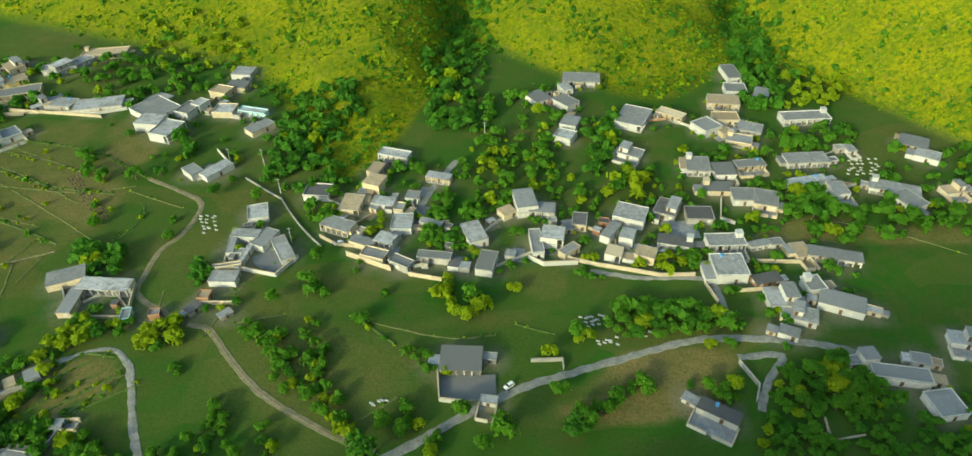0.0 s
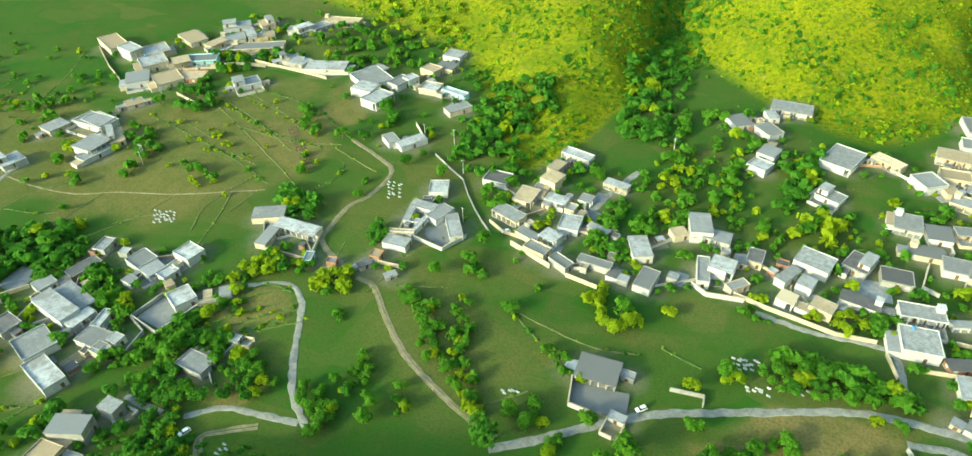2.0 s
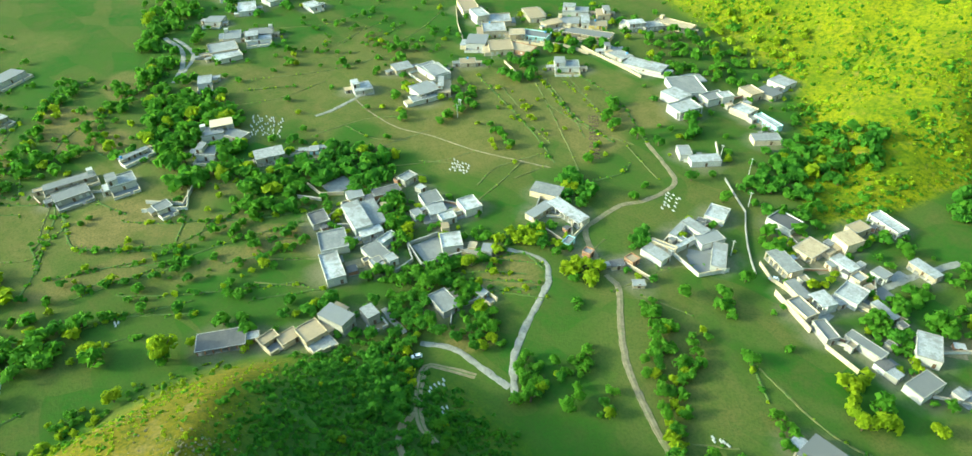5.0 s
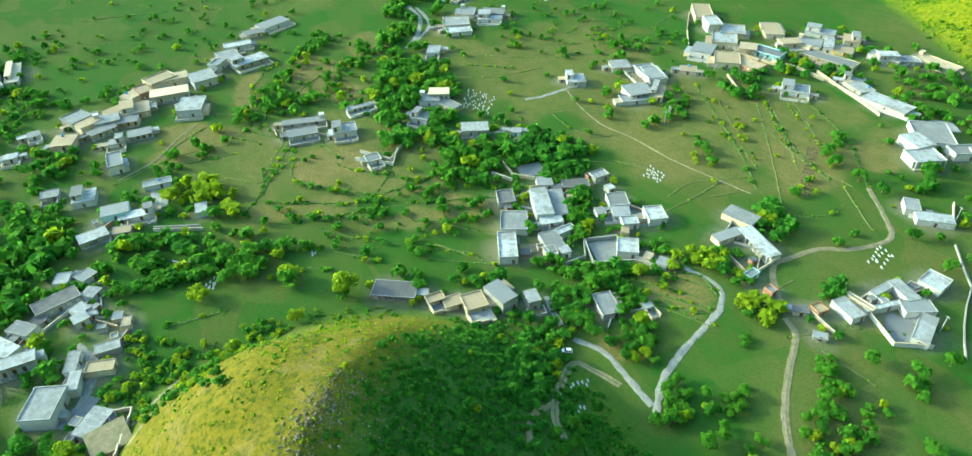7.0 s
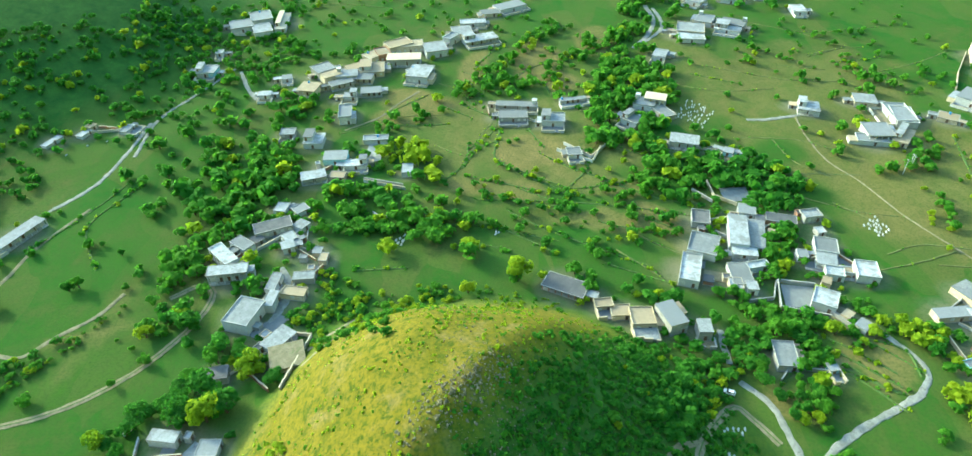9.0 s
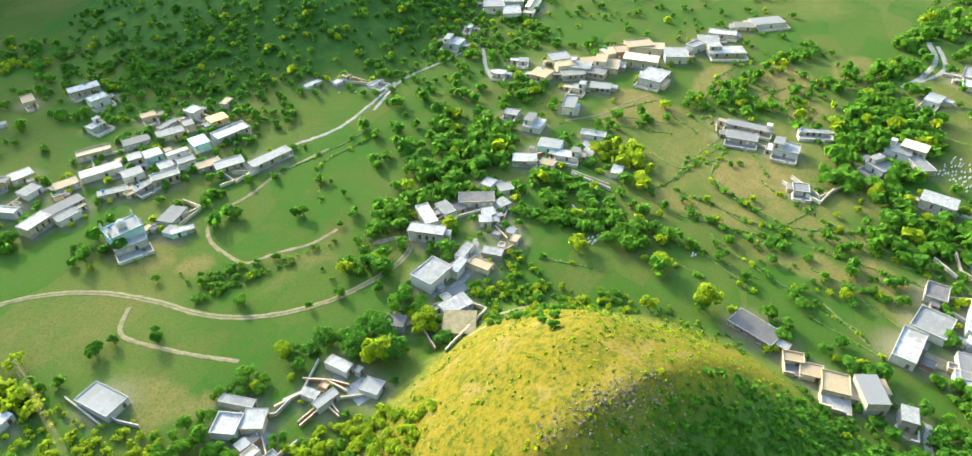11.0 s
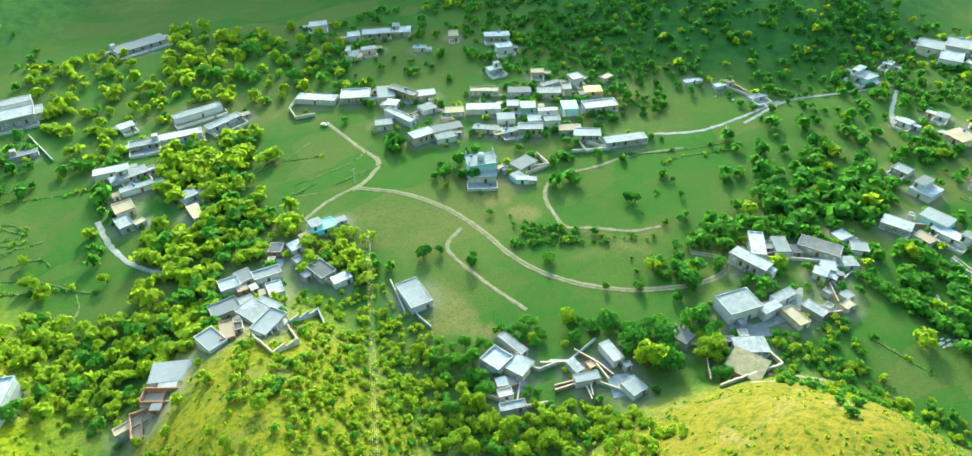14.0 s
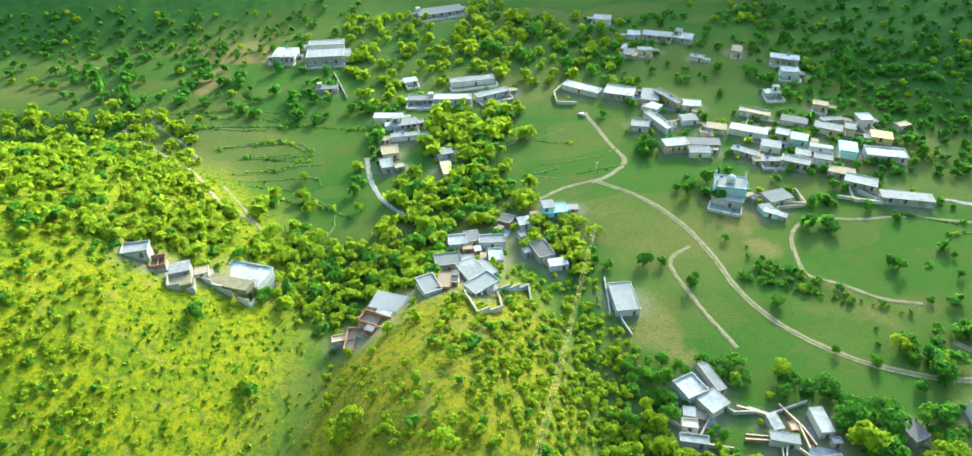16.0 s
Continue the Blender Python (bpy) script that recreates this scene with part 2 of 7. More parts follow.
def cover(x, y):
    """What grows where: dry fields, bright hill grass, dark woods. The wood green also darkens the near hill's shaded
    side.
    """
    up = y - wild_edge(x)
    hill_a = np.clip(near_hill(x, y) / 8, 0, 1)
    hill_b = np.clip(east_hill(x, y) / 8, 0, 1)
    wood_and_shade = np.maximum(np.clip(west_hill(x, y) / 8, 0, 1), np.clip(south_hill(x, y) / 8, 0, 1))
    ridge = np.clip(home_ridge(x, y) / 6, 0, 1)
    hill = np.maximum(np.maximum(hill_a, hill_b), np.maximum(ridge, np.clip(up / 14, 0, 1)))
    dry = 0.3 * np.clip(rough(x, y, 24, 7) * 2.2 - 0.2, 0, 1) * np.clip((rough(x, y, 70, 9) + 0.4) * 2, 0, 1)
    wobble = 0.25 * rough(x, y, 6, 11)
    for cx, cy, along, across, turn, amount in DRY:
        c, s = math.cos(turn), math.sin(turn)
        u, v = ((x - cx) * c + (y - cy) * s) / along, (-(x - cx) * s + (y - cy) * c) / across
        dry = np.maximum(dry, amount * np.clip((1.15 + wobble - np.sqrt(u * u + v * v)) * 4, 0, 1))
    # Away from the sun: dense green growth, its dark colour standing in for shade too.
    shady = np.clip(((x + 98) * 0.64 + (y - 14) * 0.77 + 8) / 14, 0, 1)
    wood_and_shade = np.maximum(wood_and_shade, 0.85 * hill_a * shady)
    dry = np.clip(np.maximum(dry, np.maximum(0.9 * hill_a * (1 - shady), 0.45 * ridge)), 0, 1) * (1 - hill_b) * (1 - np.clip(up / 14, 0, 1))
    return dry, hill, wood_and_shade


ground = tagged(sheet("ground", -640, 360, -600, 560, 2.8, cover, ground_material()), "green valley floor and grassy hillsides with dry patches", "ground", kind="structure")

# ---- helpers for meshes ----
def box(bm, x0, x1, y0, y1, z0, z1, slot=0):
    v = [bm.verts.new((x, y, z)) for z in (z0, z1) for y in (y0, y1) for x in (x0, x1)]
    for a, b, c, d in ((0, 2, 3, 1), (4, 5, 7, 6), (0, 1, 5, 4), (2, 6, 7, 3), (0, 4, 6, 2), (1, 3, 7, 5)):
        bm.faces.new((v[a], v[b], v[c], v[d])).material_index = slot


def mesh_of(name, bm, *mats):
    me = bpy.data.meshes.new(name)
    bm.to_mesh(me)
    bm.free()
    for m in mats:
        me.materials.append(m)
    return me


def part(name, bm, mat, parent, label=""):
    """Links a bmesh as one mesh object under a thing or a part."""
    ob = new(name, mesh_of(name, bm, mat))
    ob.parent = parent
    return tagged(ob, label)


def placed(name, me, parent, x, y, z, turn=0.0):
    """Links a shared mesh under a thing."""
    ob = new(name, me)
    ob.parent = parent
    ob.location, ob.rotation_euler = (x, y, z), (0, 0, turn)
    return ob


def boxes(*sizes):
    bm = bmesh.new()
    for s in sizes:
        box(bm, *s)
    return bm


WALLS = {
    "white": surface("limewashed_wall", (0.58, 0.58, 0.565), (0.42, 0.42, 0.405), 0.5, 0.9, (0.42, 0.38, 0.31), 0.6, vary=0.12),
    "cream": surface("cream_plaster", (0.60, 0.51, 0.36), (0.45, 0.38, 0.27), 0.5, 0.9, (0.30, 0.24, 0.16), 0.58, vary=0.2),
    "grey": surface("bare_cement_wall", (0.42, 0.41, 0.38), (0.29, 0.28, 0.26), 0.6, 0.95, (0.18, 0.17, 0.15), 0.57, vary=0.2),
    "blue": surface("turquoise_painted_wall", (0.44, 0.66, 0.70), (0.34, 0.54, 0.58), 0.6, 0.8, (0.45, 0.47, 0.45), 0.62, vary=0.1),
    "yellow": surface("yellow_painted_wall", (0.75, 0.58, 0.20), (0.62, 0.46, 0.15), 0.6, 0.85, (0.4, 0.3, 0.15), 0.6, vary=0.1),
    "brick": surface("brick_and_mud_wall", (0.42, 0.22, 0.13), (0.30, 0.16, 0.10), 1.2, 0.95, (0.45, 0.36, 0.26), 0.55, vary=0.2),
}
ROOFS = {
    "white": surface("whitewashed_roof", (0.47, 0.48, 0.50), (0.31, 0.32, 0.335), 0.5, 0.9, (0.22, 0.215, 0.205), 0.48, vary=0.45),
    "grey": surface("cement_roof", (0.31, 0.315, 0.32), (0.19, 0.195, 0.20), 0.5, 0.95, (0.38, 0.38, 0.37), 0.54, vary=0.35),
    "dark": surface("old_dark_roof", (0.16, 0.15, 0.15), (0.09, 0.09, 0.095), 0.3, 0.9, (0.26, 0.25, 0.23), 0.58, vary=0.2),
    "tan": surface("mud_roof", (0.44, 0.36, 0.24), (0.33, 0.26, 0.17), 0.3, 0.98, (0.22, 0.18, 0.13), 0.57, vary=0.25),
    "cream": surface("cream_roof", (0.66, 0.56, 0.40), (0.52, 0.44, 0.31), 0.3, 0.95, (0.36, 0.3, 0.22), 0.6, vary=0.15),
    "blue": surface("turquoise_roof", (0.25, 0.62, 0.66), (0.2, 0.5, 0.55), 0.4, 0.7, (0.4, 0.5, 0.5), 0.6),
    "yellow": surface("straw_coloured_roof", (0.62, 0.52, 0.22), (0.5, 0.4, 0.17), 0.4, 0.9),
}
GRAVEL = surface("grey_gravel", (0.26, 0.255, 0.235), (0.165, 0.165, 0.145), 0.35, 0.95, (0.2, 0.2, 0.15), 0.6, 0.05)
DIRT = surface("dirt_track", (0.23, 0.195, 0.125), (0.15, 0.135, 0.075), 0.4, 1.0, (0.13, 0.15, 0.06), 0.56, 0.05)
EARTH = surface("grassy_bank", (0.085, 0.13, 0.03), (0.06, 0.10, 0.022), 0.5, 1.0, (0.16, 0.13, 0.08), 0.6, 0.1)
EDGE = surface("dry_grass_ridge", (0.15, 0.15, 0.05), (0.09, 0.115, 0.035), 0.4, 1.0, (0.06, 0.11, 0.025), 0.55, 0.1)
STONE = surface("pale_stone", (0.50, 0.50, 0.49), (0.34, 0.34, 0.33), 1.5, 0.9, (0.3, 0.3, 0.28), 0.6)
ROCK = surface("hill_rock", (0.24, 0.21, 0.14), (0.13, 0.115, 0.07), 1.2, 0.95)
GLASS = surface("dark_window_pane", (0.03, 0.035, 0.04), (0.018, 0.02, 0.024), 1.0, 0.25)
FRAME = surface("painted_window_frame", (0.55, 0.54, 0.5), (0.4, 0.4, 0.37), 2.0, 0.7)
DOOR = surface("old_wooden_door", (0.17, 0.11, 0.07), (0.10, 0.065, 0.04), 2.0, 0.7, vary=0.3)
STEEL = surface("galvanised_steel", (0.5, 0.5, 0.5), (0.38, 0.38, 0.38), 2.0, 0.5, metallic=0.6)
BARK = surface("bark", (0.14, 0.10, 0.07), (0.07, 0.05, 0.035), 2.0, 0.95)
PAINT = surface("white_car_paint", (0.78, 0.78, 0.78), (0.72, 0.72, 0.72), 1.0, 0.3)
RUBBER = surface("tyre_rubber", (0.03, 0.03, 0.03), (0.02, 0.02, 0.02), 3.0, 0.9)
TANK = surface("blue_plastic_tank", (0.10, 0.28, 0.55), (0.08, 0.22, 0.45), 1.0, 0.5)


def leaf_material(name, light, dark):
    m, nodes, links, b = material(name, 0.8)
    b.inputs["Specular IOR Level"].default_value = 0.12
    info, geo = nodes.new("ShaderNodeObjectInfo"), nodes.new("ShaderNodeNewGeometry")
    col = mix_node(nodes, links, ramp_node(nodes, links, geo.outputs["Random Per Island"], -0.35, 1.35), dark, light)
    at = nodes.new("ShaderNodeTexCoord").outputs["Object"]
    col = mix_node(nodes, links, ramp_node(nodes, links, noise_node(nodes, links, geo.outputs["Position"], 0.05, 3), 0.4, 0.65), col, tuple(0.8 * l for l in light))
    col = mix_node(nodes, links, ramp_node(nodes, links, info.outputs["Random"], 0.0, 1.6), col, dark)
    links.new(col, b.inputs["Base Color"])
    thin = nodes.new("ShaderNodeBsdfTranslucent")
    links.new(col, thin.inputs["Color"])
    both = nodes.new("ShaderNodeMixShader")
    both.inputs["Fac"].default_value = 0.6
    links.new(b.outputs["BSDF"], both.inputs[1])
    links.new(thin.outputs["BSDF"], both.inputs[2])
    links.new(both.outputs["Shader"], nodes["Material Output"].inputs["Surface"])
    return m


LEAVES = {
    "g": leaf_material("green_leaves", (0.165, 0.36, 0.026), (0.085, 0.22, 0.018)),
    "y": leaf_material("yellow_green_leaves", (0.37, 0.47, 0.015), (0.19, 0.31, 0.013)),
    "d": leaf_material("dark_green_leaves", (0.12, 0.31, 0.028), (0.055, 0.16, 0.016)),
}

# ---- places already taken, so that no tree stands in a house or on a road ----
TAKEN = {}


def take(x, y, radius):
    for i in range(int((x - radius - 4) // 10), int((x + radius + 4) // 10) + 1):
        for j in range(int((y - radius - 4) // 10), int((y + radius + 4) // 10) + 1):
            TAKEN.setdefault((i, j), []).append((x, y, radius))


def is_free(x, y, room):
    return all((x - a) ** 2 + (y - b) ** 2 > (r + room) ** 2 for a, b, r in TAKEN.get((int(x // 10), int(y // 10)), ()))


# ---- roads, walls, banks ----
def smooth_line(points, step):
    """Points about a step apart on a smooth line through the given ones."""
    p = [Vector(q) for q in points]
    p = [2 * p[0] - p[1], *p, 2 * p[-1] - p[-2]]
    out = []
    for a, b, c, d in zip(p, p[1:], p[2:], p[3:]):
        n = max(1, round((c - b).length / step))
        for k in range(n):
            t = k / n
            out.append(0.5 * (2 * b + (c - a) * t + (2 * a - 5 * b + 4 * c - d) * t * t + (3 * b - a - 3 * c + d) * t ** 3))
    return out + [p[-2]]


def sideways(line):
    out = []
    for i in range(len(line)):
        w = line[min(i + 1, len(line) - 1)] - line[max(i - 1, 0)]
        out.append(Vector((-w.y, w.x)).normalized())
    return out


def strip(name, line, profile, mat, uneven=0.0):
    """A band laid along a line: profile gives (sideways, height over the ground) across it."""
    verts, faces, n = [], [], len(profile)
    rng = random.Random(len(line) * 7 + int(line[0].x))
    for p, s in zip(line, sideways(line)):
        for k, (o, h) in enumerate(profile):
            q = p + s * (o + (rng.uniform(-uneven, uneven) if k in (0, 1, n - 2, n - 1) else 0))
            verts.append((q.x, q.y, ground_at(q.x, q.y) + h))
    for i in range(len(line) - 1):
        for k in range(n - 1):
            faces.append((i * n + k, i * n + k + 1, (i + 1) * n + k + 1, (i + 1) * n + k))
    me = bpy.data.meshes.new(name)
    me.from_pydata(verts, [], [f[::-1] for f in faces])
    me.materials.append(mat)
    return new(name, me)


def road(points, width, kind):
    line = smooth_line(points, 2.5)
    w = width * 0.44
    if kind == "dirt":
        profile = [(-w - 0.3, -0.2), (-w, 0.14), (-w * 0.45, 0.12), (-w * 0.3, 0.2), (w * 0.3, 0.2), (w * 0.45, 0.12), (w, 0.14), (w + 0.3, -0.2)]
        ob = strip("dirt_track", line, profile, DIRT, 0.25)
        tagged(ob, "beaten brown earth track with two wheel ruts", "track", kind="structure")
        if width > 2.5:
            mid = strip("grass_strip", line, [(-w * 0.2, 0.1), (-w * 0.14, 0.24), (w * 0.14, 0.24), (w * 0.2, 0.1)], EARTH, 0.1)
            mid.parent = ob
    else:
        profile = [(-w - 0.5, -0.25), (-w, 0.16), (0, 0.24), (w, 0.16), (w + 0.5, -0.25)]
        tagged(strip("gravel_road", line, profile, GRAVEL, 0.4), "rough grey gravel road through the fields", "road", kind="structure")
    for p in line[::2]:
        take(p.x, p.y, w + 0.4)


def boundary_wall(points, height, colour):
    """A plastered compound wall, stepping with the ground, with a coping."""
    body, top = bmesh.new(), bmesh.new()
    for a, b in zip(points, points[1:]):
        a, b = Vector(a), Vector(b)
        n = max(1, round((b - a).length / 4))
        for k in range(n):
            p, q = a.lerp(b, k / n), a.lerp(b, (k + 1) / n)
            way = (q - p).normalized() * 0.16
            side = Vector((-way.y, way.x))
            low, high = min(ground_at(*p), ground_at(*q)) - 0.5, max(ground_at(*p), ground_at(*q)) + height
            for bm, s, z0, z1, e in ((body, 1.0, low, high, 0.0), (top, 1.5, high, high + 0.12, 0.3)):
                c = [p - way * e - side * s, q + way * e - side * s, q + way * e + side * s, p - way * e + side * s]
                v = [bm.verts.new((*w, z)) for z in (z0, z1) for w in c]
                for f in ((3, 2, 1, 0), (4, 5, 6, 7), (0, 1, 5, 4), (1, 2, 6, 5), (2, 3, 7, 6), (3, 0, 4, 7)):
                    bm.faces.new([v[i] for i in f])
            take((p.x + q.x) / 2, (p.y + q.y) / 2, 1.2)
    ob = new("compound_wall", mesh_of("compound_wall", body, WALLS[colour]))
    part("coping", top, WALLS["grey" if colour == "grey" else "cream"], ob)
    tagged(ob, f"low {colour} plastered wall closing a village compound", "wall", "compound walls")


def field_bank(points):
    line = smooth_line(points, 2.0)
    ob = strip("field_bank", line, [(-0.65, -0.2), (-0.3, 0.2), (0.05, 0.28), (0.3, 0.2), (0.65, -0.2)], EARTH, 0.25)
    tagged(ob, "overgrown earth and stone bank between terraced fields", "field bank", kind="structure")
    rng = random.Random(int(points[0][0] * 3))
    for p in line:
        if rng.random() < 0.7:
            SHRUBS.append((p.x + rng.uniform(-1.2, 1.2), p.y + rng.uniform(-1.2, 1.2), rng.uniform(0.4, 0.9) * rng.choice((0.7, 1, 1, 2.2)), rng.choice("gggyyd")))


def field_edge(points):
    line = smooth_line(points, 2.5)
    ob = strip("field_edge", line, [(-0.6, -0.2), (-0.15, 0.2), (0.15, 0.2), (0.6, -0.2)], EDGE, 0.3)
    tagged(ob, "low grassy ridge along the edge of a field", "field edge", kind="structure")
    rng = random.Random(int(points[0][0] * 5))
    for p in line:
        if rng.random() < 0.3:
            SHRUBS.append((p.x + rng.uniform(-0.6, 0.6), p.y + rng.uniform(-0.6, 0.6), rng.uniform(0.3, 0.8), "g" if rng.random() < 0.6 else "y"))


def courtyard(x, y, w, d, turn, colour, keep=True):
    z = max(ground_at(x, y), *(ground_at(x + a * w / 2.4, y + b * d / 2.4) for a in (-1, 1) for b in (-1, 1))) + 0.1
    bm = boxes((-w / 2, w / 2, -d / 2, d / 2, -2.0, 0))
    ob = new("courtyard", mesh_of("courtyard", bm, ROOFS["grey"] if colour == "grey" else DIRT))
    ob.matrix_basis = pose(x, y, z, 0, 0, turn)
    tagged(ob, "paved bare courtyard of a village compound", "courtyard", kind="structure")
    if keep:
        take(x, y, min(w, d) / 2)


# ---- houses ----
def window_mesh():
    bm = boxes((-0.7, 0.7, -0.1, 0.02, -0.05, 1.38))
    bm.faces.ensure_lookup_table()
    face = bm.faces[2]
    bmesh.ops.inset_individual(bm, faces=[face], thickness=0.13, depth=-0.07)
    return mesh_of("window", bm, FRAME)


def pane_mesh():
    return mesh_of("pane", boxes((-0.57, -0.02, -0.048, -0.036, 0.08, 1.25), (0.02, 0.57, -0.048, -0.036, 0.08, 1.25)), GLASS)


def door_mesh():
    bm = boxes((-0.6, 0.6, -0.1, 0.02, 0, 2.15))
    bm.faces.ensure_lookup_table()
    face = bm.faces[2]
    bmesh.ops.inset_individual(bm, faces=[face], thickness=0.11, depth=-0.06)
    face.material_index = 1
    return mesh_of("door", bm, FRAME, DOOR)


def tank_mesh():
    bm = bmesh.new()
    bmesh.ops.create_cone(bm, cap_ends=True, segments=12, radius1=0.6, radius2=0.6, depth=1.1, matrix=Matrix.Translation((0, 0, 0.55)))
    bmesh.ops.create_cone(bm, cap_ends=True, segments=12, radius1=0.6, radius2=0.22, depth=0.25, matrix=Matrix.Translation((0, 0, 1.22)))
    return mesh_of("water_tank", bm, TANK)


WINDOW, PANE, DOORWAY, WATER_TANK = window_mesh(), pane_mesh(), door_mesh(), tank_mesh()
WORDS = {"white": "whitewashed", "cream": "cream-plastered", "grey": "bare cement", "blue": "turquoise-painted", "yellow": "yellow-painted", "brick": "brick and mud"}
ROOFWORDS = {"white": "whitewashed flat roof", "grey": "grey cement roof", "dark": "dark old roof", "tan": "mud roof", "cream": "cream roof", "blue": "turquoise roof", "yellow": "straw-coloured roof"}
COUNT = {"house": 0}
HOUSES = []


def window(ob, x, y, z, turn=0.0):
    frame_ = placed("window", WINDOW, ob, x, y, z, turn)
    if ob.location.length < 270:
        placed("pane", PANE, frame_, 0, 0, 0)


def house(x, y, w, d, turn, h, wall, roof, style, bare=False):
    """A flat-roofed village house; its front looks along local -y."""
    COUNT["house"] += 1
    rng = random.Random(COUNT["house"])
    if not bare:
        h = h * (0.86 if h < 4.7 else 0.92) + rng.uniform(-0.15, 0.15)
    z = ground_at(x, y)
    ob = new("house")
    ob.matrix_basis = pose(x, y, z, 0, 0, turn)
    level = "two-storey " if h >= 4.4 else ""
    tail = {"v": "and open verandah", "p": "behind a parapet", "s": "and plain walls", "r": "fallen in"}[style]
    if h < 2.5 and style == "s" and w < 5.5:
        ob.name = "shed"
        tagged(ob, f"small {WORDS[wall]} shed with {ROOFWORDS[roof]} beside a house", "shed", "village sheds")
    else:
        tagged(ob, f"{level}{WORDS[wall]} village house with {ROOFWORDS[roof]} {tail}", "house", "village houses")
    take(x, y, min(w, d) / 2)
    HOUSES.append((x, y, w, d, turn, wall, "bare" if bare else style))
    if max(w, d) > 1.5 * min(w, d):
        c, s, far = math.cos(radians(turn)), math.sin(radians(turn)), (max(w, d) - min(w, d)) / 2
        for k in (-1, 1):
            take(x + k * far * (c if w > d else -s), y + k * far * (s if w > d else c), min(w, d) / 2)
    a, b, mat = w / 2, d / 2, WALLS[wall]
    part("foundation", boxes((-a - 0.12, a + 0.12, -b - 0.12, b + 0.12, -4.0, 0.18)), WALLS["grey"], ob)
    if style == "r":
        part("wall", boxes((-a, a, -b, -b + 0.35, 0.18, h * 0.7), (-a, a, b - 0.35, b, 0.18, h), (-a, -a + 0.35, -b + 0.35, b - 0.35, 0.18, h * 0.85), (a - 0.35, a, -b + 0.35, b - 0.35, 0.18, h * 0.6), (-0.15, 0.2, -b + 0.35, b - 0.35, 0.18, h * 0.55)), mat, ob)
        part("floor", boxes((-a + 0.35, a - 0.35, -b + 0.35, b - 0.35, 0.18, 0.24)), ROOFS["tan"], ob)
        return ob
    deep = min(2.3, d * 0.34) if style == "v" else 0.0
    front, top = -b + deep, h - 0.22
    part("wall", boxes((-a, a, front, b, 0.18, top)), mat, ob)
    eave = 0.1 if bare else rng.choice((0.15, 0.3, 0.4))
    slab = part("roof", boxes((-a - eave, a + eave, -b - eave, b + eave, top, h)), ROOFS[roof], ob)
    if style == "p" or rng.random() < 0.3:
        e, t, g = eave, 0.18, rng.uniform(0.3, 0.65)
        part("parapet", boxes((-a - e, a + e, -b - e, -b - e + t, h, h + g), (-a - e, a + e, b + e - t, b + e, h, h + g), (-a - e, -a - e + t, -b - e + t, b + e - t, h, h + g), (a + e - t, a + e, -b - e + t, b + e - t, h, h + g)), mat, slab)
    elif rng.random() < 0.5:
        t = 0.25
        part("roof_edge", boxes((-a - eave, a + eave, -b - eave, -b - eave + t, h, h + 0.16), (-a - eave, a + eave, b + eave - t, b + eave, h, h + 0.16), (-a - eave, -a - eave + t, -b - eave + t, b + eave - t, h, h + 0.16), (a + eave - t, a + eave, -b - eave + t, b + eave - t, h, h + 0.16)), WALLS["grey"], slab)
    if style == "v":
        n = max(3, round(w / 2.9) + 1)
        for k in range(n):
            px = -a + 0.2 + (w - 0.4) * k / (n - 1)
            part("pier", boxes((px - 0.2, px + 0.2, -b, -b + 0.4, 0.18, top), (px - 0.27, px + 0.27, -b - 0.07, -b + 0.47, top - 0.35, top - 0.15)), mat, ob)
    levels = [0.2, 2.9] if h >= 5.1 else [0.2]
    if h >= 5.1:
        part("floor_band", boxes((-a - 0.14, a + 0.14, front - 0.14, b + 0.14, 2.7, 2.88)), WALLS["grey"], ob)
    n = max(1, int(w / 3.0))
    for z0 in levels:
        for k in range(n):
            px = -a + w * (k + 0.5) / n
            if z0 < 1 and (k == n // 2 or (style == "v" and k % 2)):
                placed("door", DOORWAY, ob, px, front - 0.01, 0.2)
            elif top - z0 > 2.1 and rng.random() < 0.62:
                window(ob, px, front - 0.01, z0 + 0.85)
        for sx in (-1, 1):
            if d > 4.5 and rng.random() < 0.4 and top - z0 > 2.1:
                window(ob, sx * (a + 0.01), (front + b) / 2 + rng.uniform(-0.8, 0.8), z0 + 0.9, radians(90 * sx))
    if bare:
        return ob
    if w > 4.5 and rng.random() < 0.4:
        sx, aw, ah = rng.choice((-1, 1)), rng.uniform(2.2, 4.2), h * rng.uniform(0.55, 0.8)
        ad = d * rng.uniform(0.45, 0.85)
        y0 = rng.choice((front + 0.2, b - ad))
        x0, x1 = sorted((sx * a, sx * (a + aw)))
        annex = part("annex", boxes((x0, x1, y0, y0 + ad, -3.0, ah)), WALLS[rng.choice((wall, wall, "grey", "cream"))], ob)
        part("annex_roof", boxes((x0 - 0.2, x1 + 0.2, y0 - 0.2, y0 + ad + 0.2, ah, ah + 0.18)), ROOFS[rng.choice((roof, "grey", "tan", "white"))], annex)
        take(x + math.cos(radians(turn)) * sx * (a + aw / 2), y + math.sin(radians(turn)) * sx * (a + aw / 2), aw / 2)
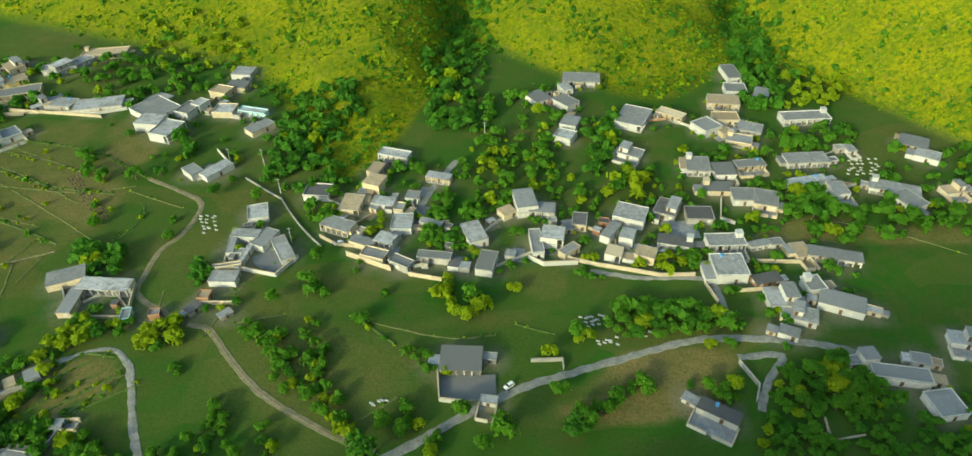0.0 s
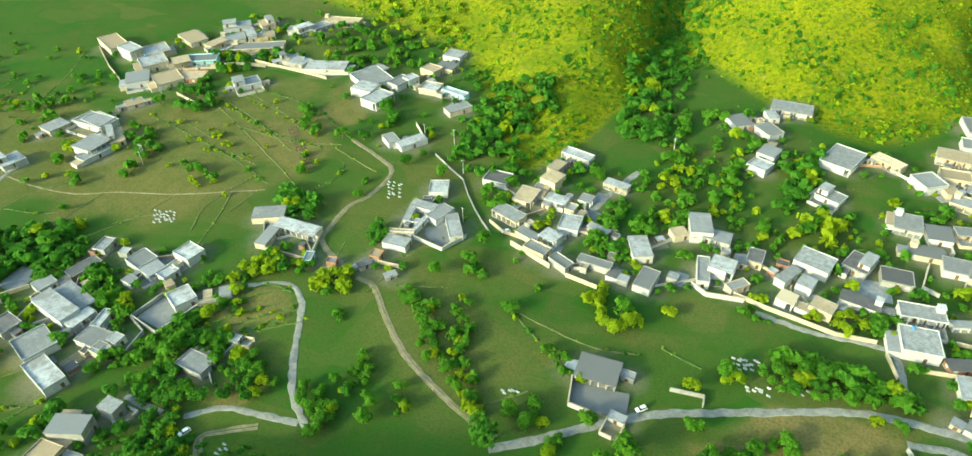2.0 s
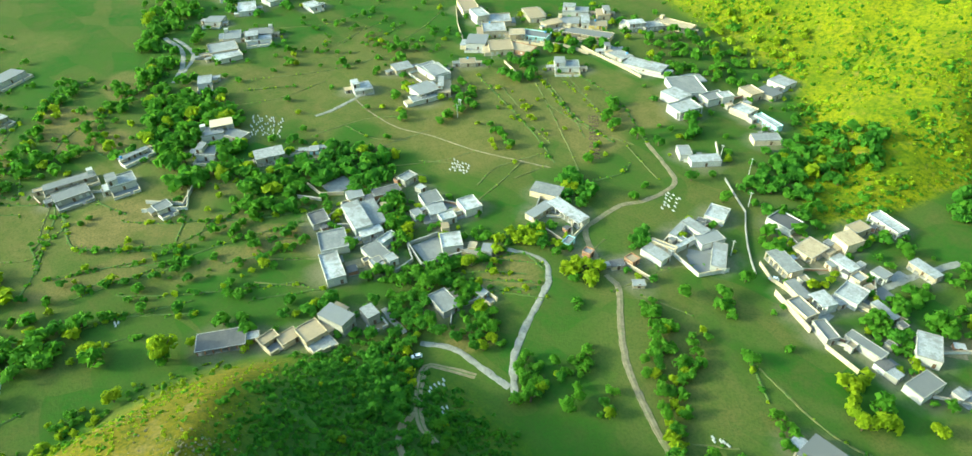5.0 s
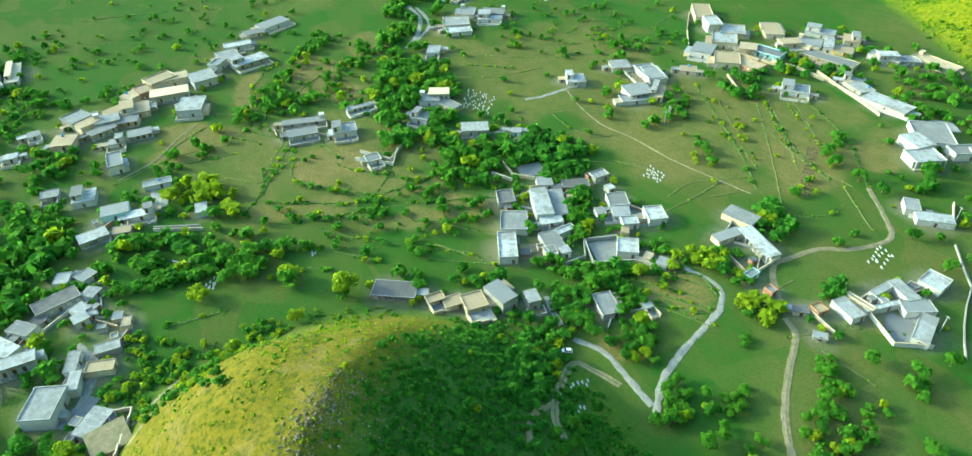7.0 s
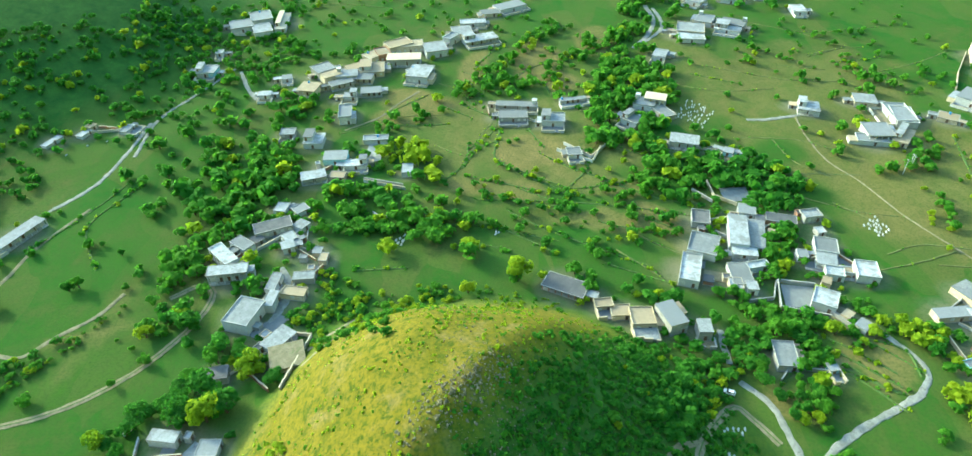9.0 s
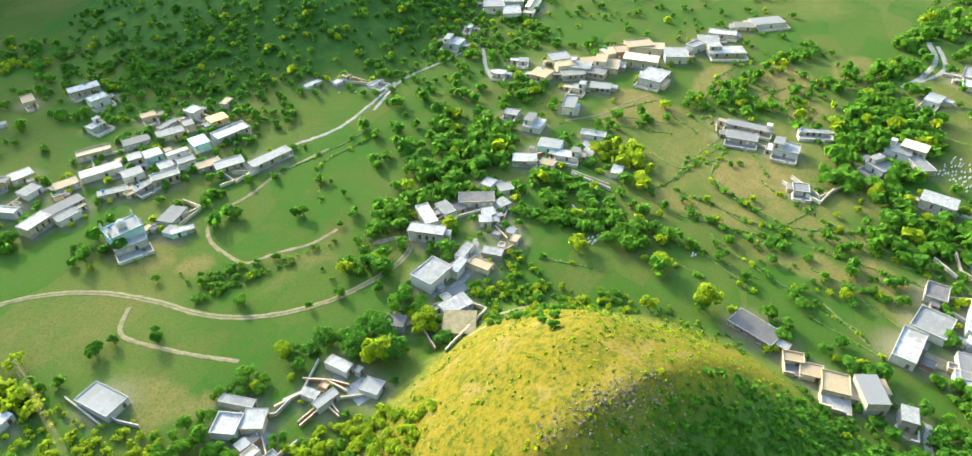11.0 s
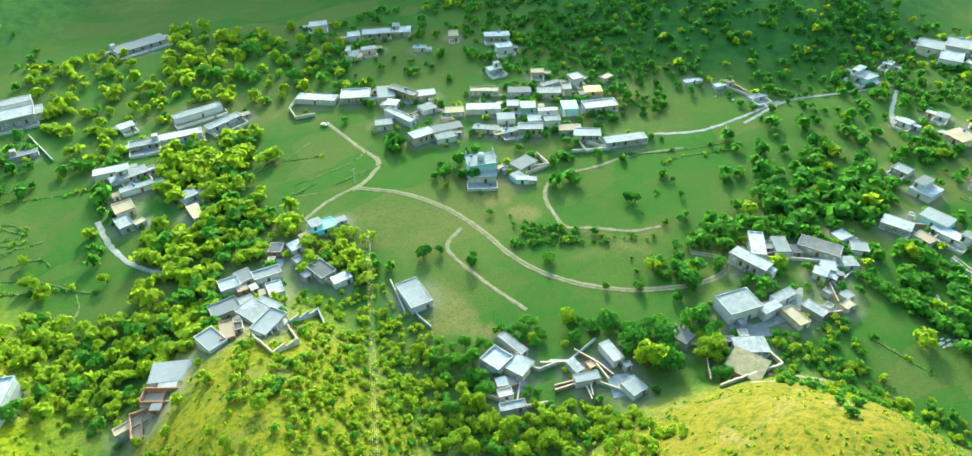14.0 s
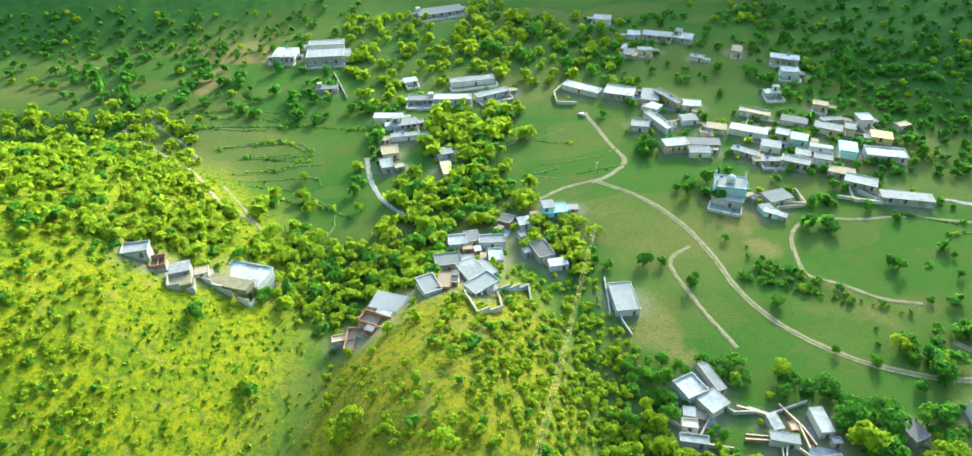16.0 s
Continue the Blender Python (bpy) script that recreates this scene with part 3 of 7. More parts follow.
    if w > 7 and d > 4 and h < 4.0 and style != "p" and rng.random() < 0.16:
        sx, uw, uh = rng.choice((-1, 1)), w * rng.uniform(0.32, 0.5), rng.uniform(2.2, 2.7)
        x0, x1 = sorted((sx * (a - 0.1), sx * (a - 0.1 - uw)))
        room = part("upper_room", boxes((x0, x1, front + d * 0.2, b - 0.1, h, h + uh)), WALLS[rng.choice((wall, wall, "white", "grey"))], ob)
        part("upper_roof", boxes((x0 - 0.25, x1 + 0.25, front + d * 0.2 - 0.5, b + 0.15, h + uh, h + uh + 0.18)), ROOFS[rng.choice((roof, "grey", "white"))], room)
        placed("door", DOORWAY, ob, (x0 + x1) / 2 - uw * 0.22, front + d * 0.2 - 0.01, h)
        window(ob, (x0 + x1) / 2 + uw * 0.22, front + d * 0.2 - 0.01, h + 0.6)
        return ob
    pick = rng.random()
    if w > 6 and d > 5 and pick < 0.16:
        sx = rng.choice((-1, 1))
        part("stair_hut", boxes((sx * (a - 1.5) - 1.2, sx * (a - 1.5) + 1.2, b - 2.8, b - 0.2, h, h + 2.2), (sx * (a - 1.5) - 1.4, sx * (a - 1.5) + 1.4, b - 3.0, b, h + 2.2, h + 2.36)), mat, ob)
    elif w > 5 and pick < 0.24:
        tank = placed("water_tank", WATER_TANK, None, 0, 0, 0)
        tank.matrix_basis = ob.matrix_basis @ pose(rng.uniform(-a + 1, a - 1), b - 1.1, h)
        tagged(tank, "round blue plastic water tank on a house roof", "water tank", "roof tanks")
    return ob


def prayer_house(x, y, w, d, turn, h):
    """The tall turquoise and white prayer house with its small dome and corner turrets."""
    ob = house(x, y, w, d, turn, h, "blue", "white", "p")
    tagged(ob, "two-storey turquoise and white prayer house with small dome", "prayer house")
    bm = bmesh.new()
    bmesh.ops.create_uvsphere(bm, u_segments=20, v_segments=12, radius=1.9, matrix=Matrix.Translation((0, 0, h + 1.5)))
    bmesh.ops.delete(bm, geom=[v for v in bm.verts if v.co.z < h + 1.3], context="VERTS")
    part("dome", bm, WALLS["white"], ob)
    bm = bmesh.new()
    bmesh.ops.create_cone(bm, cap_ends=True, segments=20, radius1=1.95, radius2=1.95, depth=1.5, matrix=Matrix.Translation((0, 0, h + 0.7)))
    part("drum", bm, WALLS["white"], ob)
    for sx in (-1, 1):
        for sy in (-1, 1):
            bm = bmesh.new()
            px, py = sx * (w / 2 - 0.2), sy * (d / 2 - 0.2)
            bmesh.ops.create_cone(bm, cap_ends=True, segments=10, radius1=0.5, radius2=0.45, depth=2.2, matrix=Matrix.Translation((px, py, h + 1.1)))
            bmesh.ops.create_cone(bm, cap_ends=True, segments=10, radius1=0.55, radius2=0.03, depth=0.9, matrix=Matrix.Translation((px, py, h + 2.6)))
            part("turret", bm, WALLS["white"], ob)
    return ob


def forecourts():
    """Low walled yards in front of the houses, and small sheds beside them, where there is room."""
    rng = random.Random(77)
    for x, y, w, d, turn, wall, style in list(HOUSES):
        c, s = math.cos(radians(turn)), math.sin(radians(turn))

        def at(u, v):
            return x + u * c - v * s, y + u * s + v * c

        if style == "bare":
            continue
        deep = rng.uniform(4.0, 6.5)
        mid = at(0, -d / 2 - deep * 0.6)
        if rng.random() < 0.6 and is_free(*mid, 1.8) and is_free(*at(-w / 2.6, -d / 2 - deep * 0.8), 0.8) and is_free(*at(w / 2.6, -d / 2 - deep * 0.8), 0.8):
            a, e = w / 2 + rng.uniform(-0.5, 1.0), -d / 2 - deep
            gap = rng.uniform(-0.2, 0.5) * a
            tone = wall if wall in ("white", "cream", "grey") else "cream"
            boundary_wall([at(-a, -d / 2 + 0.3), at(-a, e), at(gap, e)], 1.4, tone)
            boundary_wall([at(gap + 1.6, e), at(a, e), at(a, -d / 2 + 0.3)], 1.4, tone)
            px, py = at(0, -d / 2 - deep / 2)
            courtyard(px, py, 2 * a - 0.5, deep - 0.6, turn, rng.choice(("grey", "brown")))
        for k in (-1, 1):
            sw, sd = rng.uniform(2.8, 5.0), rng.uniform(2.6, 4.0)
            px, py = at(k * (w / 2 + sw / 2 + 0.6), rng.uniform(-0.3, 0.3) * d)
            if rng.random() < 0.4 and is_free(px, py, sw / 2):
                house(px, py, sw, sd, turn + rng.uniform(-6, 6), rng.uniform(2.3, 2.8), rng.choice((wall, "cream", "grey")), rng.choice(("grey", "tan", "white")), "s")
    for x, y, w, d, turn, wall, style in list(HOUSES):
        for k in range(3):
            a, reach = rng.uniform(0, 6.283), (w + d) / 4 + rng.uniform(1.5, 5.0)
            px, py, size = x + reach * math.cos(a), y + reach * math.sin(a), rng.uniform(1.1, 2.3)
            if rng.random() < 0.5 and is_free(px, py, size * 0.6):
                FIELD_TREES.append((px, py, size, rng.choice("ggyyd")))
                take(px, py, size * 0.6)


def crowded():
    """Small sheds, paved yards and yard walls that fill the gaps between houses standing close together."""
    rng = random.Random(91)
    homes, count = list(HOUSES), {"shed": 0, "wall": 0, "yard": 0}
    rng.shuffle(homes)
    homes.sort(key=lambda q: q[6] != "bare")
    for x, y, w, d, turn, wall, style in homes:
        near = sorted(((a - x) ** 2 + (b - y) ** 2, a, b) for a, b, *_ in homes if 0 < (a - x) ** 2 + (b - y) ** 2 < 24 ** 2)[:3]
        for gap, a, b in near:
            t = rng.uniform(0.38, 0.62)
            px, py = x + (a - x) * t, y + (b - y) * t
            if count["yard"] < 130 and gap > 7 ** 2 and rng.random() < 0.7 and abs(ground_at(x, y) - ground_at(a, b)) < 1.6:
                courtyard(px, py, min(8.0, math.sqrt(gap) * 0.6), rng.uniform(3.5, 6.0), turn, rng.choice(("grey", "grey", "brown")), False)
                count["yard"] += 1
            px, py = px + rng.uniform(-4, 4), py + rng.uniform(-4, 4)
            size = rng.uniform(2.4, 4.4)
            if count["shed"] < 105 and is_free(px, py, size * 0.4):
                house(px, py, size, size * rng.uniform(0.7, 1.3), turn + rng.choice((0, 90)), rng.uniform(2.0, 2.7), rng.choice((wall, "grey", "cream", "brick")), rng.choice(("grey", "white", "tan", "dark")), "s", True)
                count["shed"] += 1
        for gap, a, b in near:
            mid = Vector(((x + a) / 2, (y + b) / 2))
            if count["wall"] < 130 and gap > 9 ** 2 and rng.random() < 0.4 and abs(ground_at(x, y) - ground_at(a, b)) < 1.5 and ground_at(x, y) < 4:
                way = Vector((a - x, b - y)).normalized()
                reach = math.sqrt(gap) / 2 - 3.0
                off = Vector((-way.y, way.x)) * rng.uniform(-3, 3)
                if is_free(mid.x + off.x, mid.y + off.y, 0.2):
                    boundary_wall([tuple(mid + off - way * reach), tuple(mid + off + way * reach)], rng.uniform(0.9, 1.6), rng.choice(("white", "grey", "cream", "brick")))
                    count["wall"] += 1


# ---- graves, cars, poles ----
def mound_mesh():
    bm = bmesh.new()
    bmesh.ops.create_cone(bm, cap_ends=True, segments=9, radius1=0.8, radius2=0.15, depth=0.8, matrix=Matrix.Translation((0, 0, 0.3)))
    for v in bm.verts:
        v.co *= 1 + 0.15 * math.sin(v.co.x * 9 + v.co.y * 5)
    return mesh_of("manure_mound", bm, BARK)


HEAP = mound_mesh()


def heaps(a, b, c, d, rows, across):
    """Dark heaps set out in rows on a field."""
    a, b, c, d = (Vector(q) for q in (a, b, c, d))
    rng = random.Random(5)
    for i in range(rows):
        for j in range(across):
            u, v = (j + 0.5 + rng.uniform(-0.2, 0.2)) / across, (i + 0.5 + rng.uniform(-0.2, 0.2)) / rows
            p = a.lerp(b, u).lerp(d.lerp(c, u), v)
            h = new("manure_mound", HEAP)
            h.matrix_basis = pose(p.x, p.y, ground_at(p.x, p.y), 0, 0, rng.uniform(0, 360))
            tagged(h, "small dark heap of dung on a field", "heap", "heaps on the field")


def grave_mesh():
    bm = boxes((-0.65, 0.65, -1.15, 1.15, -0.3, 0.25), (-0.45, 0.45, -0.95, 0.95, 0.25, 0.5), (-0.3, 0.3, -0.8, 0.8, 0.5, 0.68), (-0.32, 0.32, 0.98, 1.1, 0.25, 1.15))
    return mesh_of("grave", bm, STONE)


GRAVE = grave_mesh()


def graveyard(a, b, c, d, n):
    """Rows of pale stone graves in the plot with the corners a, b, c, d."""
    a, b, c, d = (Vector(q) for q in (a, b, c, d))
    across = max(1, round(math.sqrt(n * (b - a).length / max((d - a).length, 1))))
    rows = max(1, math.ceil(n / across))
    rng = random.Random(n * 13 + int(a.x))
    for k in range(n):
        u, v = (k % across + 0.5 + rng.uniform(-0.4, 0.4)) / across, (k // across + 0.5 + rng.uniform(-0.35, 0.35)) / rows
        p = a.lerp(b, u).lerp(d.lerp(c, u), v)
        g = new("grave", GRAVE)
        g.matrix_basis = pose(p.x, p.y, ground_at(p.x, p.y) + 0.05, 0, 0, 70 + rng.uniform(-8, 8)) @ Matrix.Diagonal((0.55, 0.6, rng.uniform(0.35, 0.6), 1))
        tagged(g, "pale stone grave with stepped slab in the grass", "grave", "graves")
        take(p.x, p.y, 1.2)


def car(x, y, turn):
    ob = new("car")
    ob.matrix_basis = pose(x, y, ground_at(x, y) + 0.12, 0, 0, turn)
    tagged(ob, "small white hatchback car parked on the ground", "car")
    bm = bmesh.new()
    rings = []
    for px, w, z0, z1 in ((-1.9, 0.66, 0.35, 0.75), (-1.75, 0.76, 0.25, 0.85), (-0.9, 0.8, 0.22, 0.92), (1.2, 0.8, 0.22, 0.95), (1.75, 0.76, 0.28, 0.9), (1.9, 0.66, 0.38, 0.75)):
        rings.append([bm.verts.new(q) for q in ((px, -w, z0), (px, w, z0), (px, w, z1), (px, -w, z1))])
    for p, q in zip(rings, rings[1:]):
        for k in range(4):
            bm.faces.new((p[k], p[(k + 1) % 4], q[(k + 1) % 4], q[k]))
    bm.faces.new(rings[0][::-1])
    bm.faces.new(rings[-1])
    part("body", bm, PAINT, ob)
    for name, mat, lo, hi, inset in (("cabin_glass", GLASS, 0.93, 1.36, 0.0), ("roof", PAINT, 1.36, 1.44, 0.02)):
        bm = bmesh.new()
        bot = [bm.verts.new(q) for q in (((-0.95, -0.74, lo), (1.6, -0.74, lo), (1.6, 0.74, lo), (-0.95, 0.74, lo)) if lo < 1 else ((-0.4, -0.64, lo), (1.35, -0.64, lo), (1.35, 0.64, lo), (-0.4, 0.64, lo)))]
        up = [bm.verts.new(q) for q in ((-0.4, -0.62, hi), (1.35, -0.62, hi), (1.35, 0.62, hi), (-0.4, 0.62, hi))]
        for k in range(4):
            bm.faces.new((bot[k], bot[(k + 1) % 4], up[(k + 1) % 4], up[k]))
        bm.faces.new(up)
        bm.faces.new(bot[::-1])
        part(name, bm, mat, ob)
    for px in (-1.2, 1.2):
        for py in (-0.72, 0.72):
            bm = bmesh.new()
            bmesh.ops.create_cone(bm, cap_ends=True, segments=12, radius1=0.3, radius2=0.3, depth=0.18, matrix=pose(px, py, 0.2, 90))
            part("wheel", bm, RUBBER, ob)
    take(x, y, 2.5)


def utility_pole(x, y, height):
    ob = new("utility_pole")
    ob.location = (x, y, ground_at(x, y))
    tagged(ob, "thin weathered pole carrying power wires over fields", "utility pole", "power poles")
    bm = bmesh.new()
    bmesh.ops.create_cone(bm, cap_ends=True, segments=8, radius1=0.2, radius2=0.12, depth=height + 1, matrix=Matrix.Translation((0, 0, height / 2 - 0.5)))
    part("pole", bm, STONE, ob)
    part("crossarm", boxes((-0.9, 0.9, -0.06, 0.06, height - 0.7, height - 0.55)), STEEL, ob)
    for px in (-0.8, 0, 0.8):
        bm = bmesh.new()
        bmesh.ops.create_cone(bm, cap_ends=True, segments=6, radius1=0.07, radius2=0.05, depth=0.25, matrix=Matrix.Translation((px, 0, height - 0.42)))
        part("insulator", bm, STONE, ob)


def power_line(ends, strands, gap):
    """Bare wires that sag between the given places, side by side."""
    a, b = Vector(ends[0]), Vector(ends[1])
    side = Vector((-(b - a).y, (b - a).x, 0)).normalized()
    ob = new("power_line")
    ob.location = a
    tagged(ob, "bundle of bare power wires sagging across the slope", "power line")
    for k in range(strands):
        bm, rings, n = bmesh.new(), [], 24
        for i in range(n + 1):
            t = i / n
            p = (b - a) * t + side * (k - (strands - 1) / 2) * gap - Vector((0, 0, 5.0 * t * (1 - t) * (1 + 0.05 * k)))
            rings.append([bm.verts.new(p + side * (0.02 * math.cos(q)) + Vector((0, 0, 0.02 * math.sin(q)))) for q in (0, 2.1, 4.2)])
        for p, q in zip(rings, rings[1:]):
            for j in range(3):
                bm.faces.new((p[j], p[(j + 1) % 3], q[(j + 1) % 3], q[j]))
        part("wire", bm, ROOFS["yellow"], ob)


# ---- trees and shrubs ----
def leaf_cloud(seed, cards, size, squash=0.8):
    """A crown of radius 1 round the origin: bent leafy sprays, gathered in uneven lobes with gaps between. Verts and faces."""
    rng = np.random.default_rng(seed)
    lobes = rng.normal(size=(9, 3))
    lobes /= np.linalg.norm(lobes, axis=1)[:, None]
    lobes *= rng.uniform(0.3, 0.72, (9, 1))
    lobes[:, 2] = np.abs(lobes[:, 2]) * 0.95 - 0.38
    sizes = rng.uniform(0.3, 0.55, 9)
    verts, faces = [], []
    for k in range(cards):
        j = rng.integers(9)
        out = rng.normal(size=3)
        out /= np.linalg.norm(out)
        if out[2] < -0.3:
            out[2] *= -0.6
        c = lobes[j] + out * sizes[j] * rng.uniform(0.75, 1.05)
        c[2] *= squash
        n = out + rng.normal(size=3) * 0.55 + (0, 0, 0.35)
        n /= np.linalg.norm(n)
        u = np.cross(n, rng.normal(size=3))
        u /= np.linalg.norm(u)
        v = np.cross(n, u)
        s, l = size * rng.uniform(0.6, 1.2), size * rng.uniform(0.7, 1.5)
        i = len(verts)
        verts += [c - u * s - v * l, c + u * s - v * l * 0.7, c + u * s * 0.9 + v * l, c - u * s * 0.8 + v * l * 0.8, c + n * size * 0.45]
        faces += [(i, i + 1, i + 4), (i + 1, i + 2, i + 4), (i + 2, i + 3, i + 4), (i + 3, i, i + 4)]
    return np.array(verts), np.array(faces)


def cloud_mesh(name, cloud, mat):
    me = bpy.data.meshes.new(name)
    me.from_pydata(cloud[0].tolist(), [], cloud[1].tolist())
    me.materials.append(mat)
    return me


def trunk_mesh(seed):
    """A tapered trunk with three limbs, for a crown of radius 1 whose middle is 1.35 up."""
    rng, bm = random.Random(seed), bmesh.new()
    limbs = [((0, 0, -0.3), (rng.uniform(-0.08, 0.08), rng.uniform(-0.08, 0.08), 0.6), 0.1, 0.065)]
    for k in range(3):
        a = k * 2.1 + rng.uniform(-0.4, 0.4)
        limbs.append((limbs[0][1], (0.5 * math.cos(a), 0.5 * math.sin(a), 1.1 + rng.uniform(-0.1, 0.2)), 0.05, 0.02))
    for p, q, r0, r1 in limbs:
        p, q = Vector(p), Vector(q)
        turn = (q - p).to_track_quat("Z", "Y").to_matrix().to_4x4()
        bmesh.ops.create_cone(bm, segments=6, radius1=r0, radius2=r1, depth=(q - p).length, matrix=Matrix.Translation((p + q) / 2) @ turn)
    return mesh_of("trunk", bm, BARK)


CROWNS = {tone: [cloud_mesh("crown", leaf_cloud(11 * k + ord(tone), 380, 0.105), LEAVES[tone]) for k in range(5)] for tone in LEAVES}
TRUNKS = [trunk_mesh(k) for k in range(3)]
LOOSE_TREES, FIELD_TREES, SHRUBS = [], [], []
TREEWORDS = {"g": "leafy green field tree with a rounded uneven crown", "y": "sunlit yellow-green acacia tree with a loose crown", "d": "dense dark green tree with a broad crown"}
STANDING = {"g": 0, "y": 0, "d": 0}


def tree(x, y, r, tone):
    STANDING[tone] += 1
    rng = random.Random(STANDING[tone] * 3 + ord(tone))
    ob = new("tree")
    ob.matrix_basis = pose(x, y, ground_at(x, y) - 0.1, 0, 0, rng.uniform(0, 360)) @ Matrix.Diagonal((r, r * rng.uniform(0.85, 1.1), r * rng.uniform(0.9, 1.25), 1))
    tagged(ob, TREEWORDS[tone], "tree", "field trees")
    placed("trunk", rng.choice(TRUNKS), ob, 0, 0, 0)
    placed("crown", rng.choice(CROWNS[tone]), ob, 0, 0, 1.02)
    take(x, y, r * 0.55)


def grove(a, b, c, d, n, r, tone, loose=True):
    """Trees scattered in the plot with the corners a, b, c, d. loose: such as one could count."""
    a, b, c, d = (Vector(q) for q in (a, b, c, d))
    rng = random.Random(int(a.x * 7 + a.y * 3) + n)
    for k in range(n):
        for attempt in range(8):
            u, v = rng.random(), rng.random()
            p = a.lerp(b, u).lerp(d.lerp(c, u), v)
            size = r * rng.uniform(0.5, 1.15)
            if is_free(p.x, p.y, size * 0.5):
                kind = tone if rng.random() < 0.72 else rng.choice("gyd" if tone != "y" else "gyy")
                (FIELD_TREES if loose and size > 1.6 else LOOSE_TREES).append((p.x, p.y, size, kind))
                take(p.x, p.y, size * 0.5)
                break


def planted(name, clouds, places, tone, label, category, lift, thin=None):
    """Many small plants in one mesh."""
    rng = np.random.default_rng(5)
    verts, faces, base, total, barks = [], [], 0, 0, []
    stem = np.array([(math.cos(k * 2.1) * s, math.sin(k * 2.1) * s, z) for s, z in ((0.1, -1.0), (0.05, 0.1)) for k in range(3)])
    stem_faces = np.array([(0, 1, 4), (0, 4, 3), (1, 2, 5), (1, 5, 4), (2, 0, 3), (2, 3, 5)])
    for x, y, r, _ in places:
        pool = thin if thin and x * x + y * y > 240 ** 2 else clouds
        cv, cf = pool[rng.integers(len(pool))]
        t = rng.uniform(0, 6.28)
        m = np.array([[math.cos(t), -math.sin(t), 0], [math.sin(t), math.cos(t), 0], [0, 0, rng.uniform(0.85, 1.25)]]) * r
        verts.append(cv @ m.T + (x, y, ground_at(x, y) + lift * r))
        faces.append(cf + base)
        base += len(cv)
        total += len(cf)
        if lift > 0.6:
            verts.append(stem * r + (x, y, ground_at(x, y) + lift * r))
            barks.append(total + np.arange(6))
            faces.append(stem_faces + base)
            base += 6
            total += 6
    if not verts:
        return
    verts, faces = np.concatenate(verts), np.concatenate(faces)
    me = bpy.data.meshes.new(name)
    me.vertices.add(len(verts))
    me.vertices.foreach_set("co", verts.astype(np.float32).ravel())
    me.loops.add(faces.size)
    me.loops.foreach_set("vertex_index", faces.astype(np.int32).ravel())
    me.polygons.add(len(faces))
    me.polygons.foreach_set("loop_start", np.arange(0, faces.size, 3, dtype=np.int32))
    me.update(calc_edges=True)
    me.materials.append(LEAVES[tone])
    me.materials.append(BARK)
    if barks:
        slots = np.zeros(len(faces), np.int32)
        slots[np.concatenate(barks)] = 1
        me.polygons.foreach_set("material_index", slots)
    tagged(new(name, me), label, category, kind="stuff")

# ---- roads and tracks ----
road([(-37.2, 115.6), (-25.3, 122.5), (-9.5, 133.3), (9.4, 144.3), (27.2, 151.1), (45.4, 157.2), (65.9, 163.4), (79.8, 164.6), (98.6, 163.2), (116.2, 159.4), (126.7, 154.3)], 3.1, "gravel")
road([(81.9, 155.9), (96.9, 156.2), (89.3, 146.2), (83.1, 134.0)], 2.7, "gravel")
road([(-110.7, 173.6), (-102.1, 170.7), (-89.1, 155.4), (-75.3, 141.9), (-59.2, 131.3), (-47.2, 124.6), (-36.3, 120.0)], 2.5, "dirt")
road([(-113.4, 176.3), (-126.0, 182.5), (-136.4, 191.2), (-137.1, 199.2), (-136.7, 215.4), (-131.1, 227.6), (-130.2, 248.3), (-144.3, 259.6), (-162.2, 269.8)], 2.5, "dirt")
road([(-94.1, 105.8), (-104.8, 116.1), (-112.1, 128.2), (-119.0, 144.1), (-124.2, 155.2)], 2.5, "gravel")
road([(-97.4, 106.6), (-108.7, 106.2), (-123.9, 104.9), (-134.4, 98.2)], 2.2, "gravel")
road([(-142.2, 97.4), (-150.1, 97.9), (-158.2, 99.3)], 2.0, "gravel")
road([(-120.6, 148.8), (-123.4, 153.5), (-130.8, 161.0), (-139.9, 161.8), (-153.4, 155.0)], 2.0, "gravel")
road([(-109.0, 102.0), (-118.9, 96.9), (-123.8, 92.3), (-113.5, 81.5), (-97.9, 70.4), (-88.9, 69.0)], 2.7, "dirt")
road([(-102.6, 72.5), (-99.2, 65.4), (-93.9, 60.3), (-87.7, 56.9)], 2.0, "dirt")
road([(-126.4, -304.2), (-126.8, -268.0), (-127.1, -250.4), (-114.4, -239.7), (-103.8, -236.0)], 2.4, "dirt")
road([(-107.1, -236.1), (-121.8, -217.6), (-130.0, -196.0), (-132.1, -172.9), (-131.7, -149.0), (-138.6, -127.6), (-153.7, -108.4), (-174.9, -94.4), (-190.8, -91.3), (-195.3, -98.2), (-189.1, -107.8)], 2.7, "dirt")
road([(-126.4, -180.6), (-113.7, -173.0), (-113.0, -146.6), (-115.6, -124.7)], 1.8, "dirt")
road([(-250.0, -182.7), (-271.4, -168.4), (-298.0, -163.0), (-330.8, -160.1)], 2.2, "gravel")
road([(-296.1, -157.7), (-333.2, -157.5), (-361.9, -146.1), (-398.1, -129.6)], 1.9, "gravel")
road([(-4.2, -286.8), (-3.8, -266.1), (-7.7, -245.9), (-16.7, -230.2)], 2.2, "gravel")
